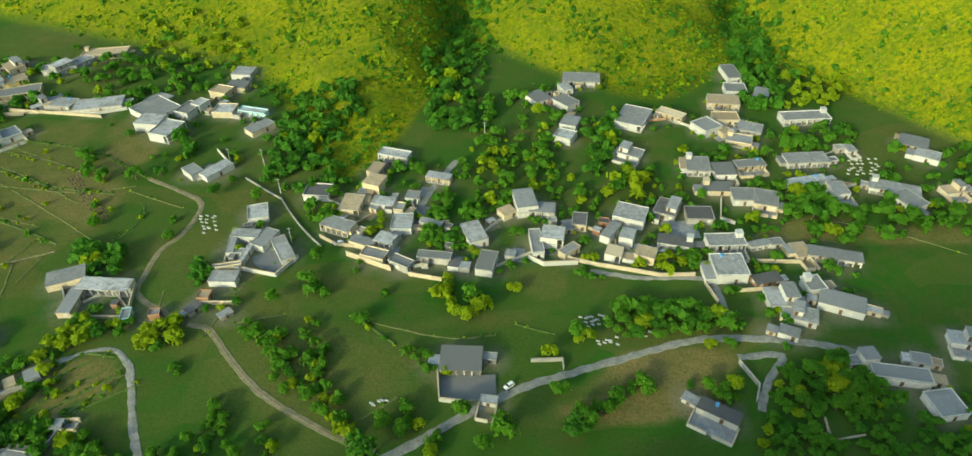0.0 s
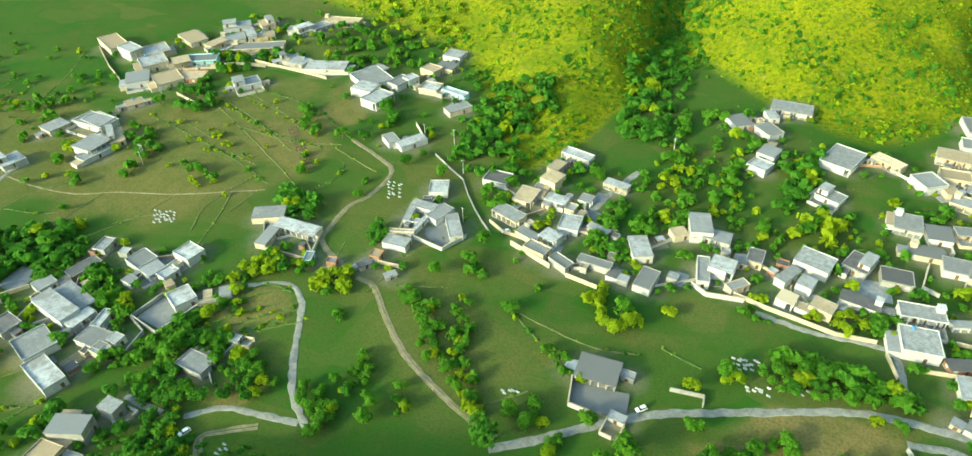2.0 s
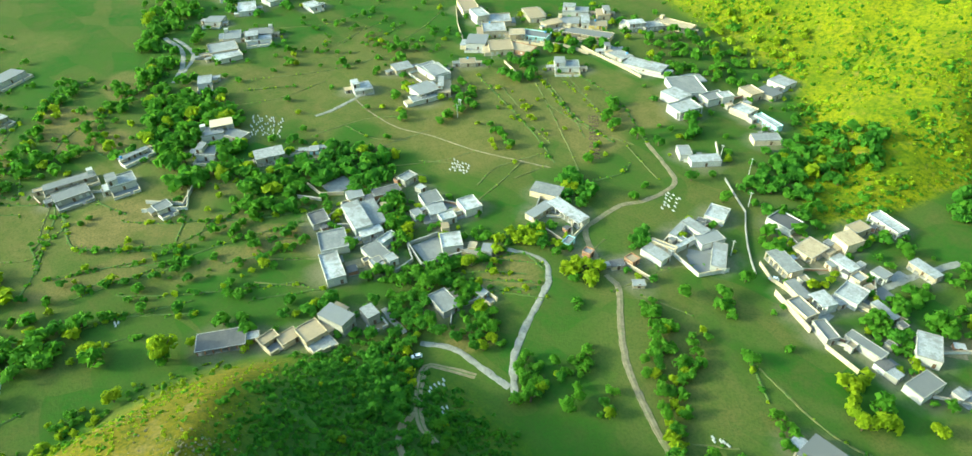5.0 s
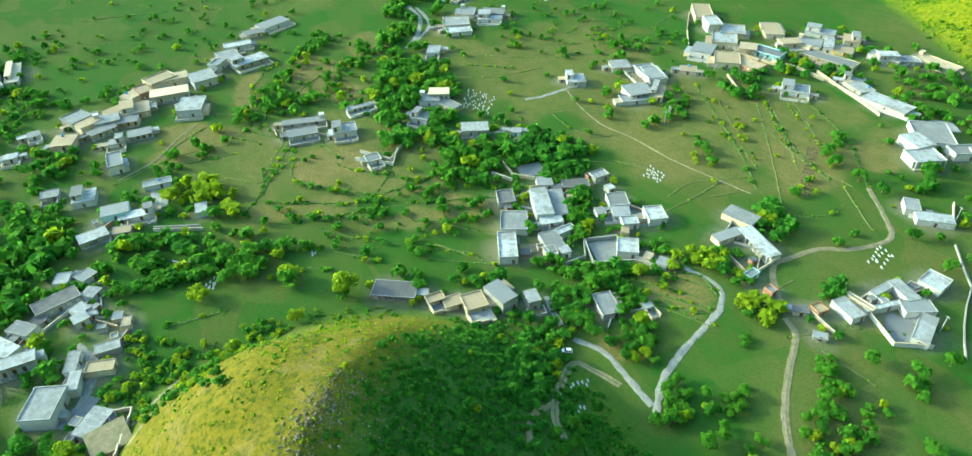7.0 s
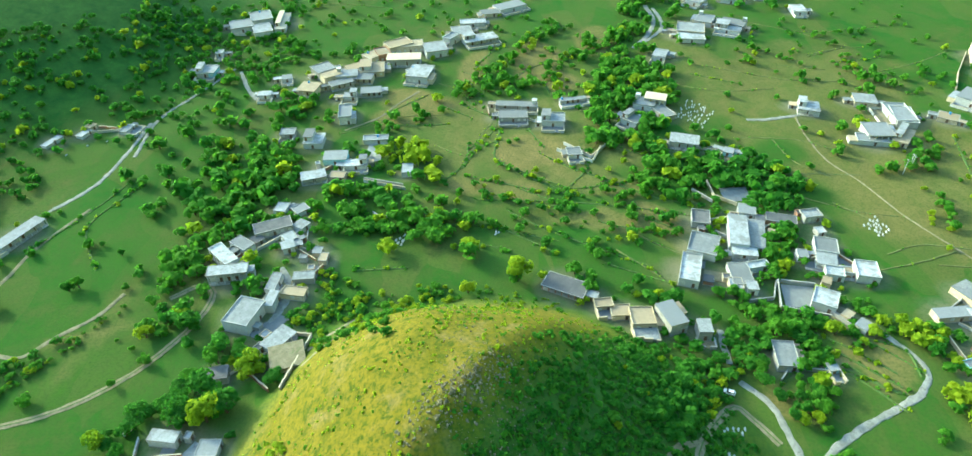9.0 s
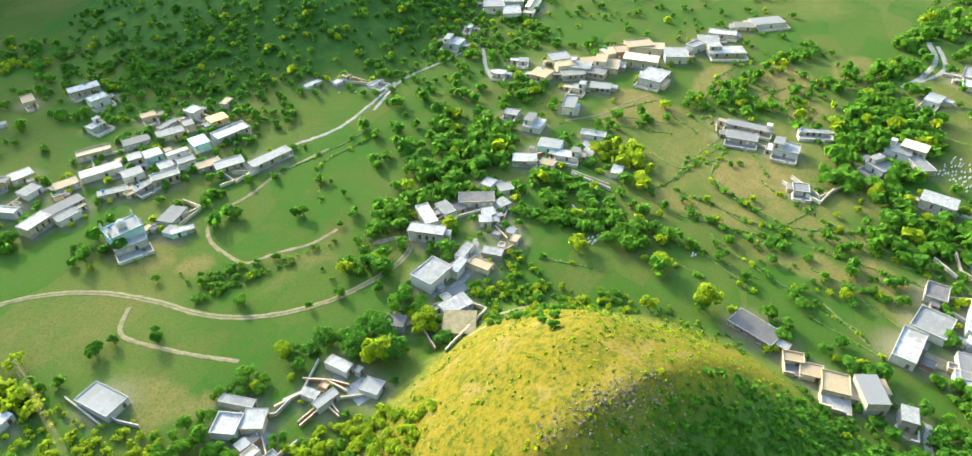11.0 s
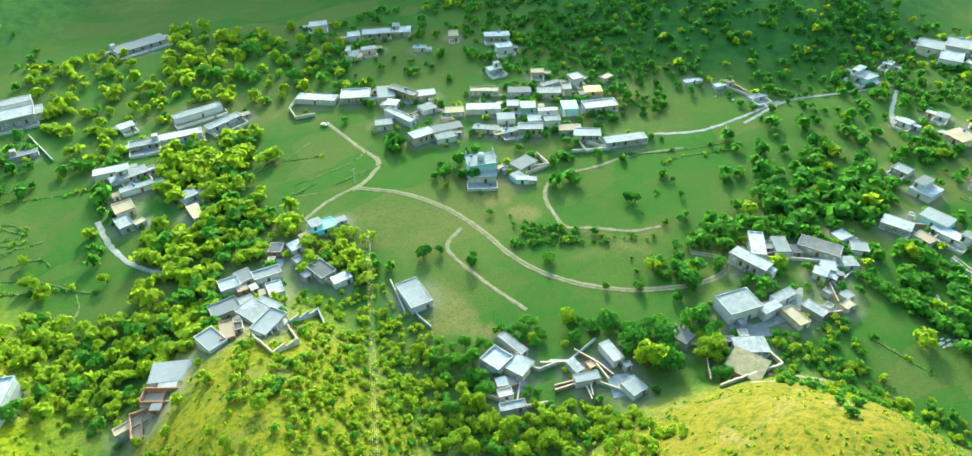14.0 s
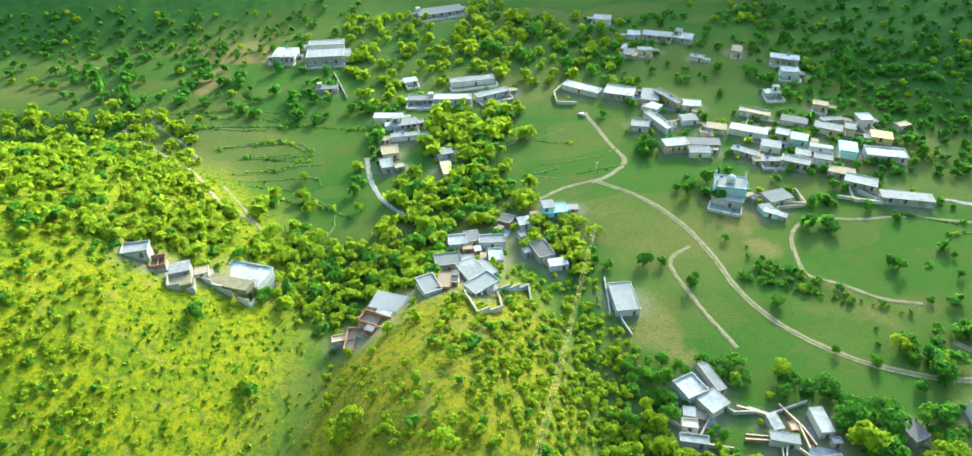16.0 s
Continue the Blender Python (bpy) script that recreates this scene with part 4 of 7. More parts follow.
road([(-472.6, 152.7), (-443.9, 152.2), (-427.2, 143.8), (-406.8, 124.8)], 2.5, "gravel")
road([(-477.9, 148.2), (-450.0, 147.7), (-424.1, 136.5), (-405.8, 123.5)], 3.1, "gravel")
road([(-307.9, 162.5), (-307.1, 173.6), (-310.8, 192.8)], 2.3, "gravel")
road([(-31.8, 244.7), (-26.7, 259.7), (-17.2, 280.3)], 3.1, "gravel")
road([(37.5, 201.4), (55.3, 196.9), (75.1, 196.2), (83.1, 193.0), (84.1, 176.3)], 2.3, "gravel")
road([(-355.1, -107.6), (-368.9, -115.6), (-393.4, -125.3)], 2.3, "gravel")
road([(-203.0, -67.3), (-195.0, -63.1), (-181.8, -62.6), (-168.3, -68.0)], 2.7, "gravel")
road([(120.6, -353.6), (81.2, -292.6), (63.5, -253.2), (48.2, -235.4)], 2.2, "dirt")
road([(-156.5, -49.8), (-163.2, -42.2), (-170.1, -34.0), (-172.1, -25.2)], 2.0, "dirt")
road([(-107.3, -237.4), (-91.2, -235.3), (-75.6, -229.0)], 1.8, "dirt")
road([(-314.3, -53.2), (-326.7, -36.3), (-341.8, -26.4), (-357.1, -14.1)], 1.2, "dirt")
road([(-310.7, 190.3), (-288.9, 187.2), (-265.7, 188.1), (-247.0, 195.4), (-220.2, 201.1), (-202.7, 207.5), (-180.7, 217.0)], .8, "dirt")
road([(106.8, -358.8), (85.7, -324.8), (75.7, -301.6)], 1.6, "dirt")
road([(62.7, -269.6), (50.9, -243.0), (44.5, -228.7)], 1.2, "dirt")
road([(-252.4, -162.8), (-225.4, -175.5), (-206.5, -179.0), (-189.5, -184.1), (-177.3, -181.9), (-168.8, -172.7), (-164.1, -161.2), (-162.8, -152.0), (-172.6, -143.4), (-181.1, -133.5), (-193.4, -126.7)], 1.8, "dirt")
road([(-145.6, -49.5), (-155.7, -41.0), (-163.3, -30.8), (-171.7, -20.6)], 1.8, "dirt")

# ---- courtyards ----
courtyard(-9.1, 143.7, 18.5, 10.2, 1, "grey")
courtyard(-240.2, 133.2, 12.7, 10.6, 89, "grey")
courtyard(-172.9, 135.0, 12.3, 12.4, 78, "grey")
courtyard(-152.6, -55.7, 11.7, 12.2, -165, "brown")
courtyard(-188.5, 346.6, 18.0, 11.9, 63, "grey")
courtyard(-291.3, -35.6, 7.9, 17.2, 86, "grey")
courtyard(-88.4, 207.8, 11.0, 10.8, 49, "grey")
courtyard(-116.7, -78.0, 8.0, 9.5, 149, "grey")
courtyard(-42.4, 214.3, 8.0, 5.6, -4, "grey")
courtyard(78.2, 226.2, 14.5, 11.2, -1, "grey")

# ---- houses ----

# far strip in the north-west
house(-369.3, 331.6, 12.3, 25.5, 60, 5, "cream", "tan", "s")
house(-347.1, 322.9, 9.0, 16.2, 70, 7, "white", "white", "v")
house(-334.6, 330.2, 15.2, 15.6, 52, 4, "cream", "white", "s")
house(-323.2, 314.2, 15.4, 16.7, 51, 5, "cream", "white", "p")
house(-316.8, 292.9, 12.8, 15.3, 39, 5, "white", "white", "s")
house(-299.4, 297.4, 15.3, 16.8, 53, 4, "cream", "tan", "p")
house(-305.7, 319.0, 10.3, 10.8, 48, 5, "cream", "tan", "v")
house(-296.0, 326.8, 18.5, 10.1, 23, 4, "blue", "grey", "v")
house(-289.7, 304.7, 19.7, 11.4, 16, 3, "brick", "tan", "s")
house(-324.6, 354.7, 11.8, 20.9, 61, 4, "cream", "tan", "s")
house(-304.0, 351.5, 13.1, 8.0, 74, 4, "cream", "tan", "s")
house(-299.1, 363.2, 14.9, 11.8, 39, 3.5, "cream", "white", "s")
house(-309.1, 382.5, 18.1, 10.2, 38, 4, "white", "white", "s")
house(-290.8, 371.6, 5.3, 16.6, 43, 5, "white", "white", "s")
house(-281.3, 373.9, 12.3, 9.4, 41, 3, "yellow", "tan", "s")
house(-274.4, 355.6, 32.8, 10.4, 22, 3.5, "cream", "grey", "v")
house(-246.5, 346.0, 9.6, 7.2, 49, 3, "white", "white", "s")
house(-235.6, 341.1, 12.2, 9.2, -10, 3.5, "grey", "grey", "s")
house(-255.2, 392.0, 24.2, 9.4, 59, 3.5, "grey", "grey", "s")
house(-291.0, 391.4, 9.2, 12.5, 46, 4, "cream", "tan", "s")
house(-298.4, 267.8, 9.4, 7.8, 52, 3, "cream", "tan", "s")
house(-260.9, 388.2, 18.9, 8.5, 20, 3.5, "grey", "grey", "s")
house(-214.9, 338.6, 25.0, 11.6, 13, 3.5, "white", "white", "s")
house(-242.4, 409.4, 26.6, 9.9, 7, 3.5, "cream", "tan", "s")
house(-249.5, 305.7, 14.8, 10.5, 46, 3.5, "white", "white", "s")

# far west hamlet
house(-521.4, 218.9, 17.0, 15.0, 71, 4, "white", "grey", "s")
house(-485.4, 214.6, 12.2, 20.7, 63, 4, "white", "white", "s")
house(-479.5, 186.5, 12.0, 11.7, 45, 4, "white", "white", "s")
house(-434.6, 198.3, 16.3, 11.3, 57, 4, "white", "grey", "v")
house(-427.6, 192.8, 16.8, 11.0, 62, 3, "white", "white", "s")
house(-442.8, 181.4, 11.1, 14.8, 61, 4, "white", "white", "s")
house(-428.0, 167.0, 18.0, 16.9, 72, 4, "cream", "grey", "s")
house(-416.2, 163.9, 16.4, 14.4, 79, 3, "white", "white", "s")
house(-487.1, 238.0, 14.9, 13.1, 91, 4, "white", "grey", "s")
house(-456.1, 252.4, 9.5, 13.0, 84, 4, "white", "white", "s")
house(-389.5, 136.5, 8.0, 11.6, 63, 4, "white", "white", "s")
house(-327.5, 117.5, 11.5, 8.2, 67, 6, "white", "cream", "v")
house(-325.9, 111.1, 11.3, 9.0, 67, 4, "white", "white", "s")
house(-316.0, 119.2, 12.7, 7.1, 22, 3, "grey", "grey", "s")
house(-308.1, 100.4, 9.9, 8.6, 45, 4, "white", "grey", "s")
house(-284.0, 121.4, 14.2, 9.2, 70, 5, "white", "grey", "v")
house(-314.7, 199.0, 10.8, 11.5, 70, 4, "white", "white", "v")
house(-321.5, 233.7, 11.2, 10.4, 73, 4, "cream", "grey", "s")
house(-286.0, 222.7, 12.6, 13.4, 83, 5, "white", "white", "v")
house(-280.6, 218.5, 16.5, 7.4, 75, 3, "white", "white", "s")
house(-303.9, 244.0, 19.2, 11.2, -7, 4, "white", "white", "s")
house(-301.1, 244.7, 10.5, 17.5, 76, 4, "white", "white", "p")
house(-281.3, 234.3, 7.2, 16.3, 48, 3.5, "cream", "tan", "s")
house(-274.5, 141.3, 4.4, 5.0, 58, 3, "blue", "white", "s")

# hamlet beyond the near hill
house(-142.8, 116.6, 7.0, 11.2, 81, 3.5, "grey", "grey", "p")
house(-136.3, 130.4, 3.1, 3.0, 94, 2.5, "blue", "white", "s")
house(-162.9, 81.9, 7.1, 11.9, 105, 6, "grey", "white", "s")
house(-156.8, 92.4, 4.8, 6.5, 84, 5, "grey", "grey", "s")
house(-164.2, 71.6, 8.5, 8.7, 88, 4, "cream", "tan", "p")
house(-168.6, 64.6, 7.4, 5.7, 89, 3, "cream", "tan", "p")
house(-172.6, 58.8, 6.3, 3.9, 92, 3, "cream", "tan", "s")
house(-183.6, 46.2, 16.7, 8.4, 60, 3, "brick", "dark", "v")

# compounds in the middle of the valley
house(-110.9, 180.6, 5.5, 4.1, 57, 2.5, "cream", "dark", "s")
house(-97.9, 177.5, 4.3, 3.0, 46, 2, "cream", "white", "s")

# the main village
house(66.3, 282.2, 10.6, 7.8, -30, 3, "white", "grey", "s")
house(121.3, 293.4, 11.6, 8.0, -20, 3.5, "cream", "white", "v")
house(161.1, 314.8, 24.3, 8.9, 3, 3.5, "white", "grey", "v")
house(95.5, 270.6, 10.5, 11.9, -6, 4, "white", "grey", "v")
house(106.6, 266.6, 9.2, 9.7, 1, 4, "white", "grey", "s")
house(119.7, 270.9, 13.5, 5.7, 7, 4, "cream", "grey", "v")
house(100.2, 253.1, 12.5, 7.0, -3, 3.5, "cream", "grey", "s")
house(147.4, 275.0, 19.6, 8.4, 3, 4, "white", "grey", "v")
house(141.5, 256.3, 17.3, 5.0, 12, 3.5, "white", "white", "s")
house(152.0, 249.2, 7.2, 9.5, 1, 4, "white", "white", "s")
house(171.9, 284.4, 4.1, 5.9, 7, 3, "white", "grey", "s")
house(109.6, 245.9, 9.6, 8.9, -5, 4, "white", "grey", "s")
house(118.5, 243.0, 9.4, 11.1, -19, 4, "cream", "grey", "s")
house(74.7, 237.7, 9.0, 11.0, -27, 4, "grey", "dark", "s")
house(87.3, 233.6, 10.8, 8.4, -3, 3.5, "grey", "dark", "s")
house(73.5, 215.7, 13.9, 5.7, -16, 3.5, "white", "dark", "s")
house(92.7, 213.6, 14.7, 7.3, 1, 5, "white", "grey", "v")
house(90.0, 198.4, 12.0, 12.0, -0, 5, "white", "grey", "p")
house(106.6, 213.6, 8.4, 3.4, 13, 3, "white", "white", "v")
house(121.5, 209.0, 5.7, 8.4, 8, 3, "cream", "tan", "s")
house(133.0, 204.8, 19.5, 5.7, -17, 4, "white", "grey", "v")
house(102.9, 192.8, 10.3, 4.9, 13, 3, "brick", "dark", "s")
house(104.6, 181.6, 10.5, 9.4, -0, 4, "white", "white", "s")
house(118.6, 188.3, 6.4, 7.4, 8, 4, "white", "grey", "s")
house(125.4, 178.8, 15.4, 8.5, -25, 4, "white", "white", "s")
house(109.8, 172.7, 8.4, 6.9, -21, 3.5, "white", "grey", "s")
house(101.9, 165.1, 6.6, 4.7, -28, 3, "white", "grey", "s")
house(69.2, 132.5, 13.0, 4.9, -33, 3.5, "white", "dark", "s")
house(130.9, 145.6, 17.7, 5.7, -11, 4, "white", "white", "p")
house(140.4, 151.9, 5.6, 4.3, -15, 3.5, "white", "white", "s")
house(139.4, 134.0, 9.3, 9.6, 7, 3.5, "white", "white", "p")
house(123.6, 153.2, 5.3, 5.2, 5, 5, "white", "white", "s")
house(158.1, 160.4, 7.3, 5.5, -12, 3.5, "white", "white", "s")
house(-11.4, 153.8, 13.6, 10.3, -3, 3.8, "grey", "grey", "v")
house(-2.2, 137.8, 5.5, 3.0, -12, 2.5, "white", "white", "s")
house(177.0, 249.3, 19.8, 7.6, -23, 4, "white", "grey", "v")
house(178.9, 240.5, 11.8, 9.3, -66, 4, "white", "grey", "s")
house(204.1, 288.0, 12.2, 10.6, -31, 4, "cream", "grey", "v")
house(205.5, 277.0, 10.5, 8.2, -34, 3.5, "white", "white", "s")
house(202.2, 248.8, 8.9, 6.1, 8, 3, "cream", "tan", "s")

# terraced village in the south-west
house(-402.5, -42.0, 15.4, 9.0, 131, 5, "cream", "tan", "s")
house(-416.5, -28.5, 16.4, 11.4, 118, 5, "cream", "tan", "p")
house(-384.7, -72.8, 11.8, 11.4, 124, 5, "grey", "grey", "p")
house(-387.5, -53.7, 11.1, 7.2, 120, 4, "cream", "tan", "s")
house(-378.2, -13.9, 14.1, 10.8, 119, 4, "white", "white", "s")
house(-367.2, -60.4, 13.5, 6.8, 115, 4, "white", "grey", "v")
house(-425.7, 6.0, 10.7, 6.1, 142, 5, "white", "white", "s")
house(-395.1, -24.1, 20.5, 9.4, 88, 6, "white", "cream", "v")
house(-415.7, -21.2, 17.6, 10.0, 97, 5, "cream", "tan", "s")
house(-409.7, -4.7, 14.1, 14.6, 103, 5, "white", "white", "s")
house(-424.7, 24.9, 22.2, 10.3, 108, 4, "white", "white", "v")
house(-438.1, 13.2, 12.8, 13.9, 99, 4, "grey", "grey", "s")
house(-375.1, -13.6, 13.1, 16.3, 75, 5, "white", "white", "s")
house(-454.6, 21.4, 17.1, 7.3, 90, 3.5, "white", "white", "s")
house(-483.6, 49.4, 22.0, 11.7, 118, 4, "white", "white", "s")
house(-473.3, 34.8, 13.8, 9.0, 100, 3, "cream", "grey", "s")
house(-385.3, -43.3, 14.5, 13.4, 92, 4, "cream", "tan", "s")
house(-404.8, -38.0, 7.9, 11.6, 110, 5, "brick", "tan", "s")
house(-373.9, -49.1, 14.3, 8.2, 82, 4, "cream", "grey", "v")
house(-356.1, -41.8, 12.0, 8.0, 93, 3.5, "white", "white", "v")
house(-379.6, -69.2, 11.5, 16.2, 120, 5, "cream", "tan", "s")
house(-376.8, -57.7, 12.3, 8.5, 94, 5, "white", "white", "s")
house(-360.4, -78.1, 10.6, 10.9, 75, 5, "cream", "tan", "v")
house(-352.3, -53.5, 7.4, 6.1, 87, 3, "white", "white", "s")
house(-327.8, -53.6, 6.4, 13.8, 94, 5, "white", "white", "s")
house(-357.9, -102.7, 5.9, 5.5, 89, 3, "white", "white", "s")
house(-390.9, -144.9, 12.2, 9.8, 83, 4, "blue", "white", "s")
house(-332.9, 40.9, 22.5, 5.1, 81, 3.5, "white", "grey", "v")
house(-320.2, 37.7, 15.3, 8.3, 86, 3.5, "grey", "grey", "s")
house(-313.1, 58.6, 11.8, 9.0, 82, 4, "white", "grey", "s")
house(-335.4, 72.7, 15.1, 3.0, 99, 3, "white", "grey", "v")
house(-279.3, 64.5, 6.5, 6.2, 92, 3, "white", "grey", "s")
house(-311.6, -82.3, 7.5, 6.5, 89, 3, "grey", "grey", "s")
house(-301.6, -67.0, 9.6, 10.4, 86, 4, "white", "white", "s")
house(-284.3, -54.0, 11.6, 8.6, 89, 4, "blue", "white", "s")
house(-278.4, -43.5, 11.0, 5.7, 90, 3, "white", "white", "s")
house(-301.5, -35.4, 12.2, 4.5, 90, 3, "white", "white", "s")
house(-268.2, -51.4, 7.1, 5.2, 84, 3, "cream", "tan", "s")
house(-198.2, -86.5, 15.2, 5.7, 95, 6, "white", "white", "v")
house(-214.0, -65.7, 4.8, 4.5, 109, 4, "white", "white", "s")

# village with the domed prayer house
house(-250.1, -270.8, 7.4, 6.0, 141, 4, "cream", "tan", "s")
house(-232.6, -290.5, 8.7, 5.8, 170, 4, "white", "white", "v")
house(-265.6, -328.8, 16.3, 7.5, 145, 5, "white", "white", "v")
house(-257.0, -310.8, 10.2, 7.8, 155, 5, "white", "white", "s")
house(-156.3, -204.3, 13.0, 4.5, 144, 4, "white", "grey", "s")
house(-170.3, -191.2, 5.8, 3.7, 138, 3, "blue", "white", "s")
house(-178.3, -366.8, 7.3, 9.2, 141, 4, "white", "white", "s")
house(-190.3, -366.8, 9.0, 5.0, 157, 4, "cream", "white", "s")
house(-208.8, -387.3, 18.7, 8.5, 149, 4, "cream", "white", "v")
house(-223.7, -379.7, 11.9, 10.7, 142, 4, "white", "white", "v")
house(-217.4, -348.4, 7.6, 4.8, 141, 3, "white", "white", "s")
house(-194.4, -393.2, 7.7, 8.4, 157, 4, "white", "white", "s")
house(-184.9, -426.1, 11.6, 9.0, 153, 4, "white", "white", "s")
house(-246.4, -351.1, 6.1, 10.4, 147, 4, "cream", "tan", "s")
house(-276.3, -239.2, 7.2, 4.0, -177, 4, "cream", "tan", "s")

# southern farms
house(-59.1, -338.3, 20.7, 6.3, 164, 4, "white", "white", "s")
house(-41.2, -340.9, 14.3, 6.2, 164, 4, "white", "grey", "v")
house(-82.1, -337.7, 20.1, 5.5, -168, 4, "white", "white", "v")
house(-75.1, -358.1, 26.5, 6.2, 177, 4, "white", "grey", "s")
house(-39.4, -369.1, 7.7, 6.2, -177, 3, "white", "white", "s")
house(32.7, -427.0, 14.0, 15.0, 163, 5, "white", "white", "v")
house(7.6, -416.9, 22.7, 14.2, 171, 6, "white", "white", "v")
house(5.8, -435.7, 22.5, 7.5, 171, 5, "white", "grey", "s")
house(9.7, -370.4, 12.0, 5.1, 172, 3, "grey", "grey", "s")
house(-78.2, -474.7, 33.3, 12.6, -174, 4, "white", "grey", "v")
house(-20.2, -323.3, 15.3, 5.7, 164, 4, "white", "white", "s")
house(-27.7, -313.5, 12.8, 7.0, 180, 4, "white", "grey", "v")
house(-25.7, -300.5, 14.5, 4.0, 174, 3.5, "white", "white", "s")
house(-16.0, -286.1, 7.8, 8.0, 178, 4, "cream", "tan", "p")
house(-12.8, -274.1, 5.5, 8.7, -178, 4, "grey", "grey", "s")
house(-41.8, -278.3, 8.1, 6.0, -174, 3.5, "grey", "grey", "s")
house(-40.5, -263.5, 4.6, 11.2, 179, 3, "cream", "yellow", "s")

# village on the low ridge
house(15.6, -161.2, 10.9, 3.0, -179, 3, "cream", "tan", "s")
house(81.7, -193.7, 8.2, 5.0, 177, 3.5, "grey", "white", "p")
house(75.4, -190.4, 5.1, 5.1, -176, 3.5, "brick", "tan", "r")
house(68.9, -189.0, 6.8, 5.7, -175, 3.5, "grey", "grey", "s")
house(49.4, -193.4, 17.1, 11.2, 150, 3.5, "white", "white", "p")
house(-460.1, -138.6, 15.2, 14.7, 107, 4, "white", "white", "p")
house(-471.1, -127.2, 13.8, 16.9, 108, 6, "white", "white", "p")
house(-451.9, -122.9, 12.3, 16.8, 109, 5, "white", "white", "p")
house(-467.5, -111.9, 7.2, 29.3, 92, 3, "white", "cream", "s")
house(-391.4, -145.1, 11.1, 11.5, 92, 3, "white", "white", "s")
house(-416.8, -143.3, 4.9, 5.9, 96, 2.8, "white", "white", "s")
house(-358.1, -103.5, 7.2, 4.7, 87, 2.8, "white", "white", "s")
house(-378.8, -94.2, 5.8, 6.2, 99, 2.8, "white", "white", "s")
house(-79.5, -217.7, 10.7, 6.8, 175, 2.6, "blue", "blue", "s")
house(-311.4, -204.1, 10.8, 3.6, 156, 2, "white", "white", "s")
house(-319.2, -190.9, 7.4, 4.1, 155, 2, "white", "white", "s")
house(-323.4, -170.3, 8.0, 4.4, 165, 2, "white", "white", "s")
prayer_house(-161.1, -210.9, 13.7, 9.4, 154, 7.2)
heaps((-202.5, 270.5), (-197.8, 273.9), (-168.0, 240.1), (-172.4, 237.1), 13, 4)
power_line([(-86, -188, 12), (-20, -62, 52)], 4, 0.5)
utility_pole(-86.0, -188.0, 12)

# near compounds round the fields
house(-221.4, 110.8, 7.6, 9.6, 75, 2.6, "grey", "dark", "s", True)
house(-209.8, 123.1, 7.8, 20.4, 74, 4.6, "white", "white", "s", True)
house(-225.2, 132.5, 7.4, 7.2, 70, 3, "white", "white", "s", True)
house(-208.7, 130.5, 7.3, 19.3, 71, 2.8, "grey", "grey", "s", True)
house(-203.3, 106.5, 11.6, 13.1, 65, 3, "white", "grey", "p", True)
house(-189.1, 96.9, 7.6, 16.8, 69, 3.6, "white", "white", "p", True)
house(-197.1, 121.7, 9.7, 5.0, 78, 3.4, "white", "white", "v", True)
house(-184.6, 115.6, 8.0, 12.7, 85, 3, "white", "grey", "s", True)
house(-189.7, 124.2, 8.9, 3.9, 98, 2.6, "white", "white", "s", True)
house(-177.4, 117.5, 4.2, 4.8, 83, 3.3, "white", "white", "s", True)
house(-179.4, 111.9, 5.0, 6.1, 81, 2.8, "cream", "white", "s", True)
house(-198.6, 156.0, 8.9, 9.6, 71, 3, "white", "grey", "s", True)
house(-190.5, 152.7, 7.7, 8.2, 68, 3, "white", "white", "v", True)
house(-182.9, 152.5, 6.9, 5.7, 71, 2.8, "white", "white", "s", True)
house(-194.7, 144.6, 4.1, 5.2, 79, 2.8, "white", "white", "s", True)
house(-182.0, 164.8, 8.2, 9.7, 74, 3.6, "white", "white", "p", True)
house(-168.3, 142.2, 8.6, 9.3, 58, 3.5, "white", "white", "s", True)
house(-154.6, 150.2, 5.2, 4.4, 126, 2.4, "white", "white", "s", True)
house(-220.1, 159.1, 8.0, 5.6, 95, 3, "grey", "grey", "s", True)
house(-218.3, 145.3, 12.7, 6.1, 71, 2.6, "brick", "dark", "s", True)
house(-165.9, 198.4, 8.5, 13.9, 113, 3.4, "cream", "grey", "s", True)
house(-148.3, 193.0, 20.4, 6.8, -5, 3.4, "white", "white", "v", True)
house(-157.6, 185.0, 14.1, 5.1, 92, 3, "cream", "white", "s", True)
house(-134.1, 177.5, 5.7, 3.3, 102, 2.4, "blue", "grey", "s", True)
house(-103.8, 196.5, 6.1, 10.6, 87, 3, "white", "white", "s", True)
house(-104.7, 203.4, 1.9, 11.0, 102, 2.8, "cream", "grey", "s", True)
house(-102.7, 223.4, 5.2, 11.8, 83, 3.4, "white", "grey", "s", True)
house(-106.8, 216.5, 10.5, 3.0, 97, 2.8, "white", "white", "s", True)
house(-99.8, 209.8, 14.8, 2.1, 82, 2.6, "white", "white", "s", True)
house(-94.2, 220.7, 11.4, 6.3, 67, 3.2, "white", "white", "s", True)
house(-85.2, 213.8, 5.7, 15.7, 29, 3.2, "white", "white", "s", True)
house(-101.9, 239.0, 10.2, 8.6, 106, 3, "white", "white", "s", True)
house(24.1, 218.5, 8.4, 9.2, 78, 5.8, "white", "white", "v", True)
house(17.3, 216.0, 4.6, 15.0, 4, 3.6, "white", "grey", "p", True)
house(30.2, 211.5, 8.5, 4.0, 40, 3, "cream", "white", "s", True)
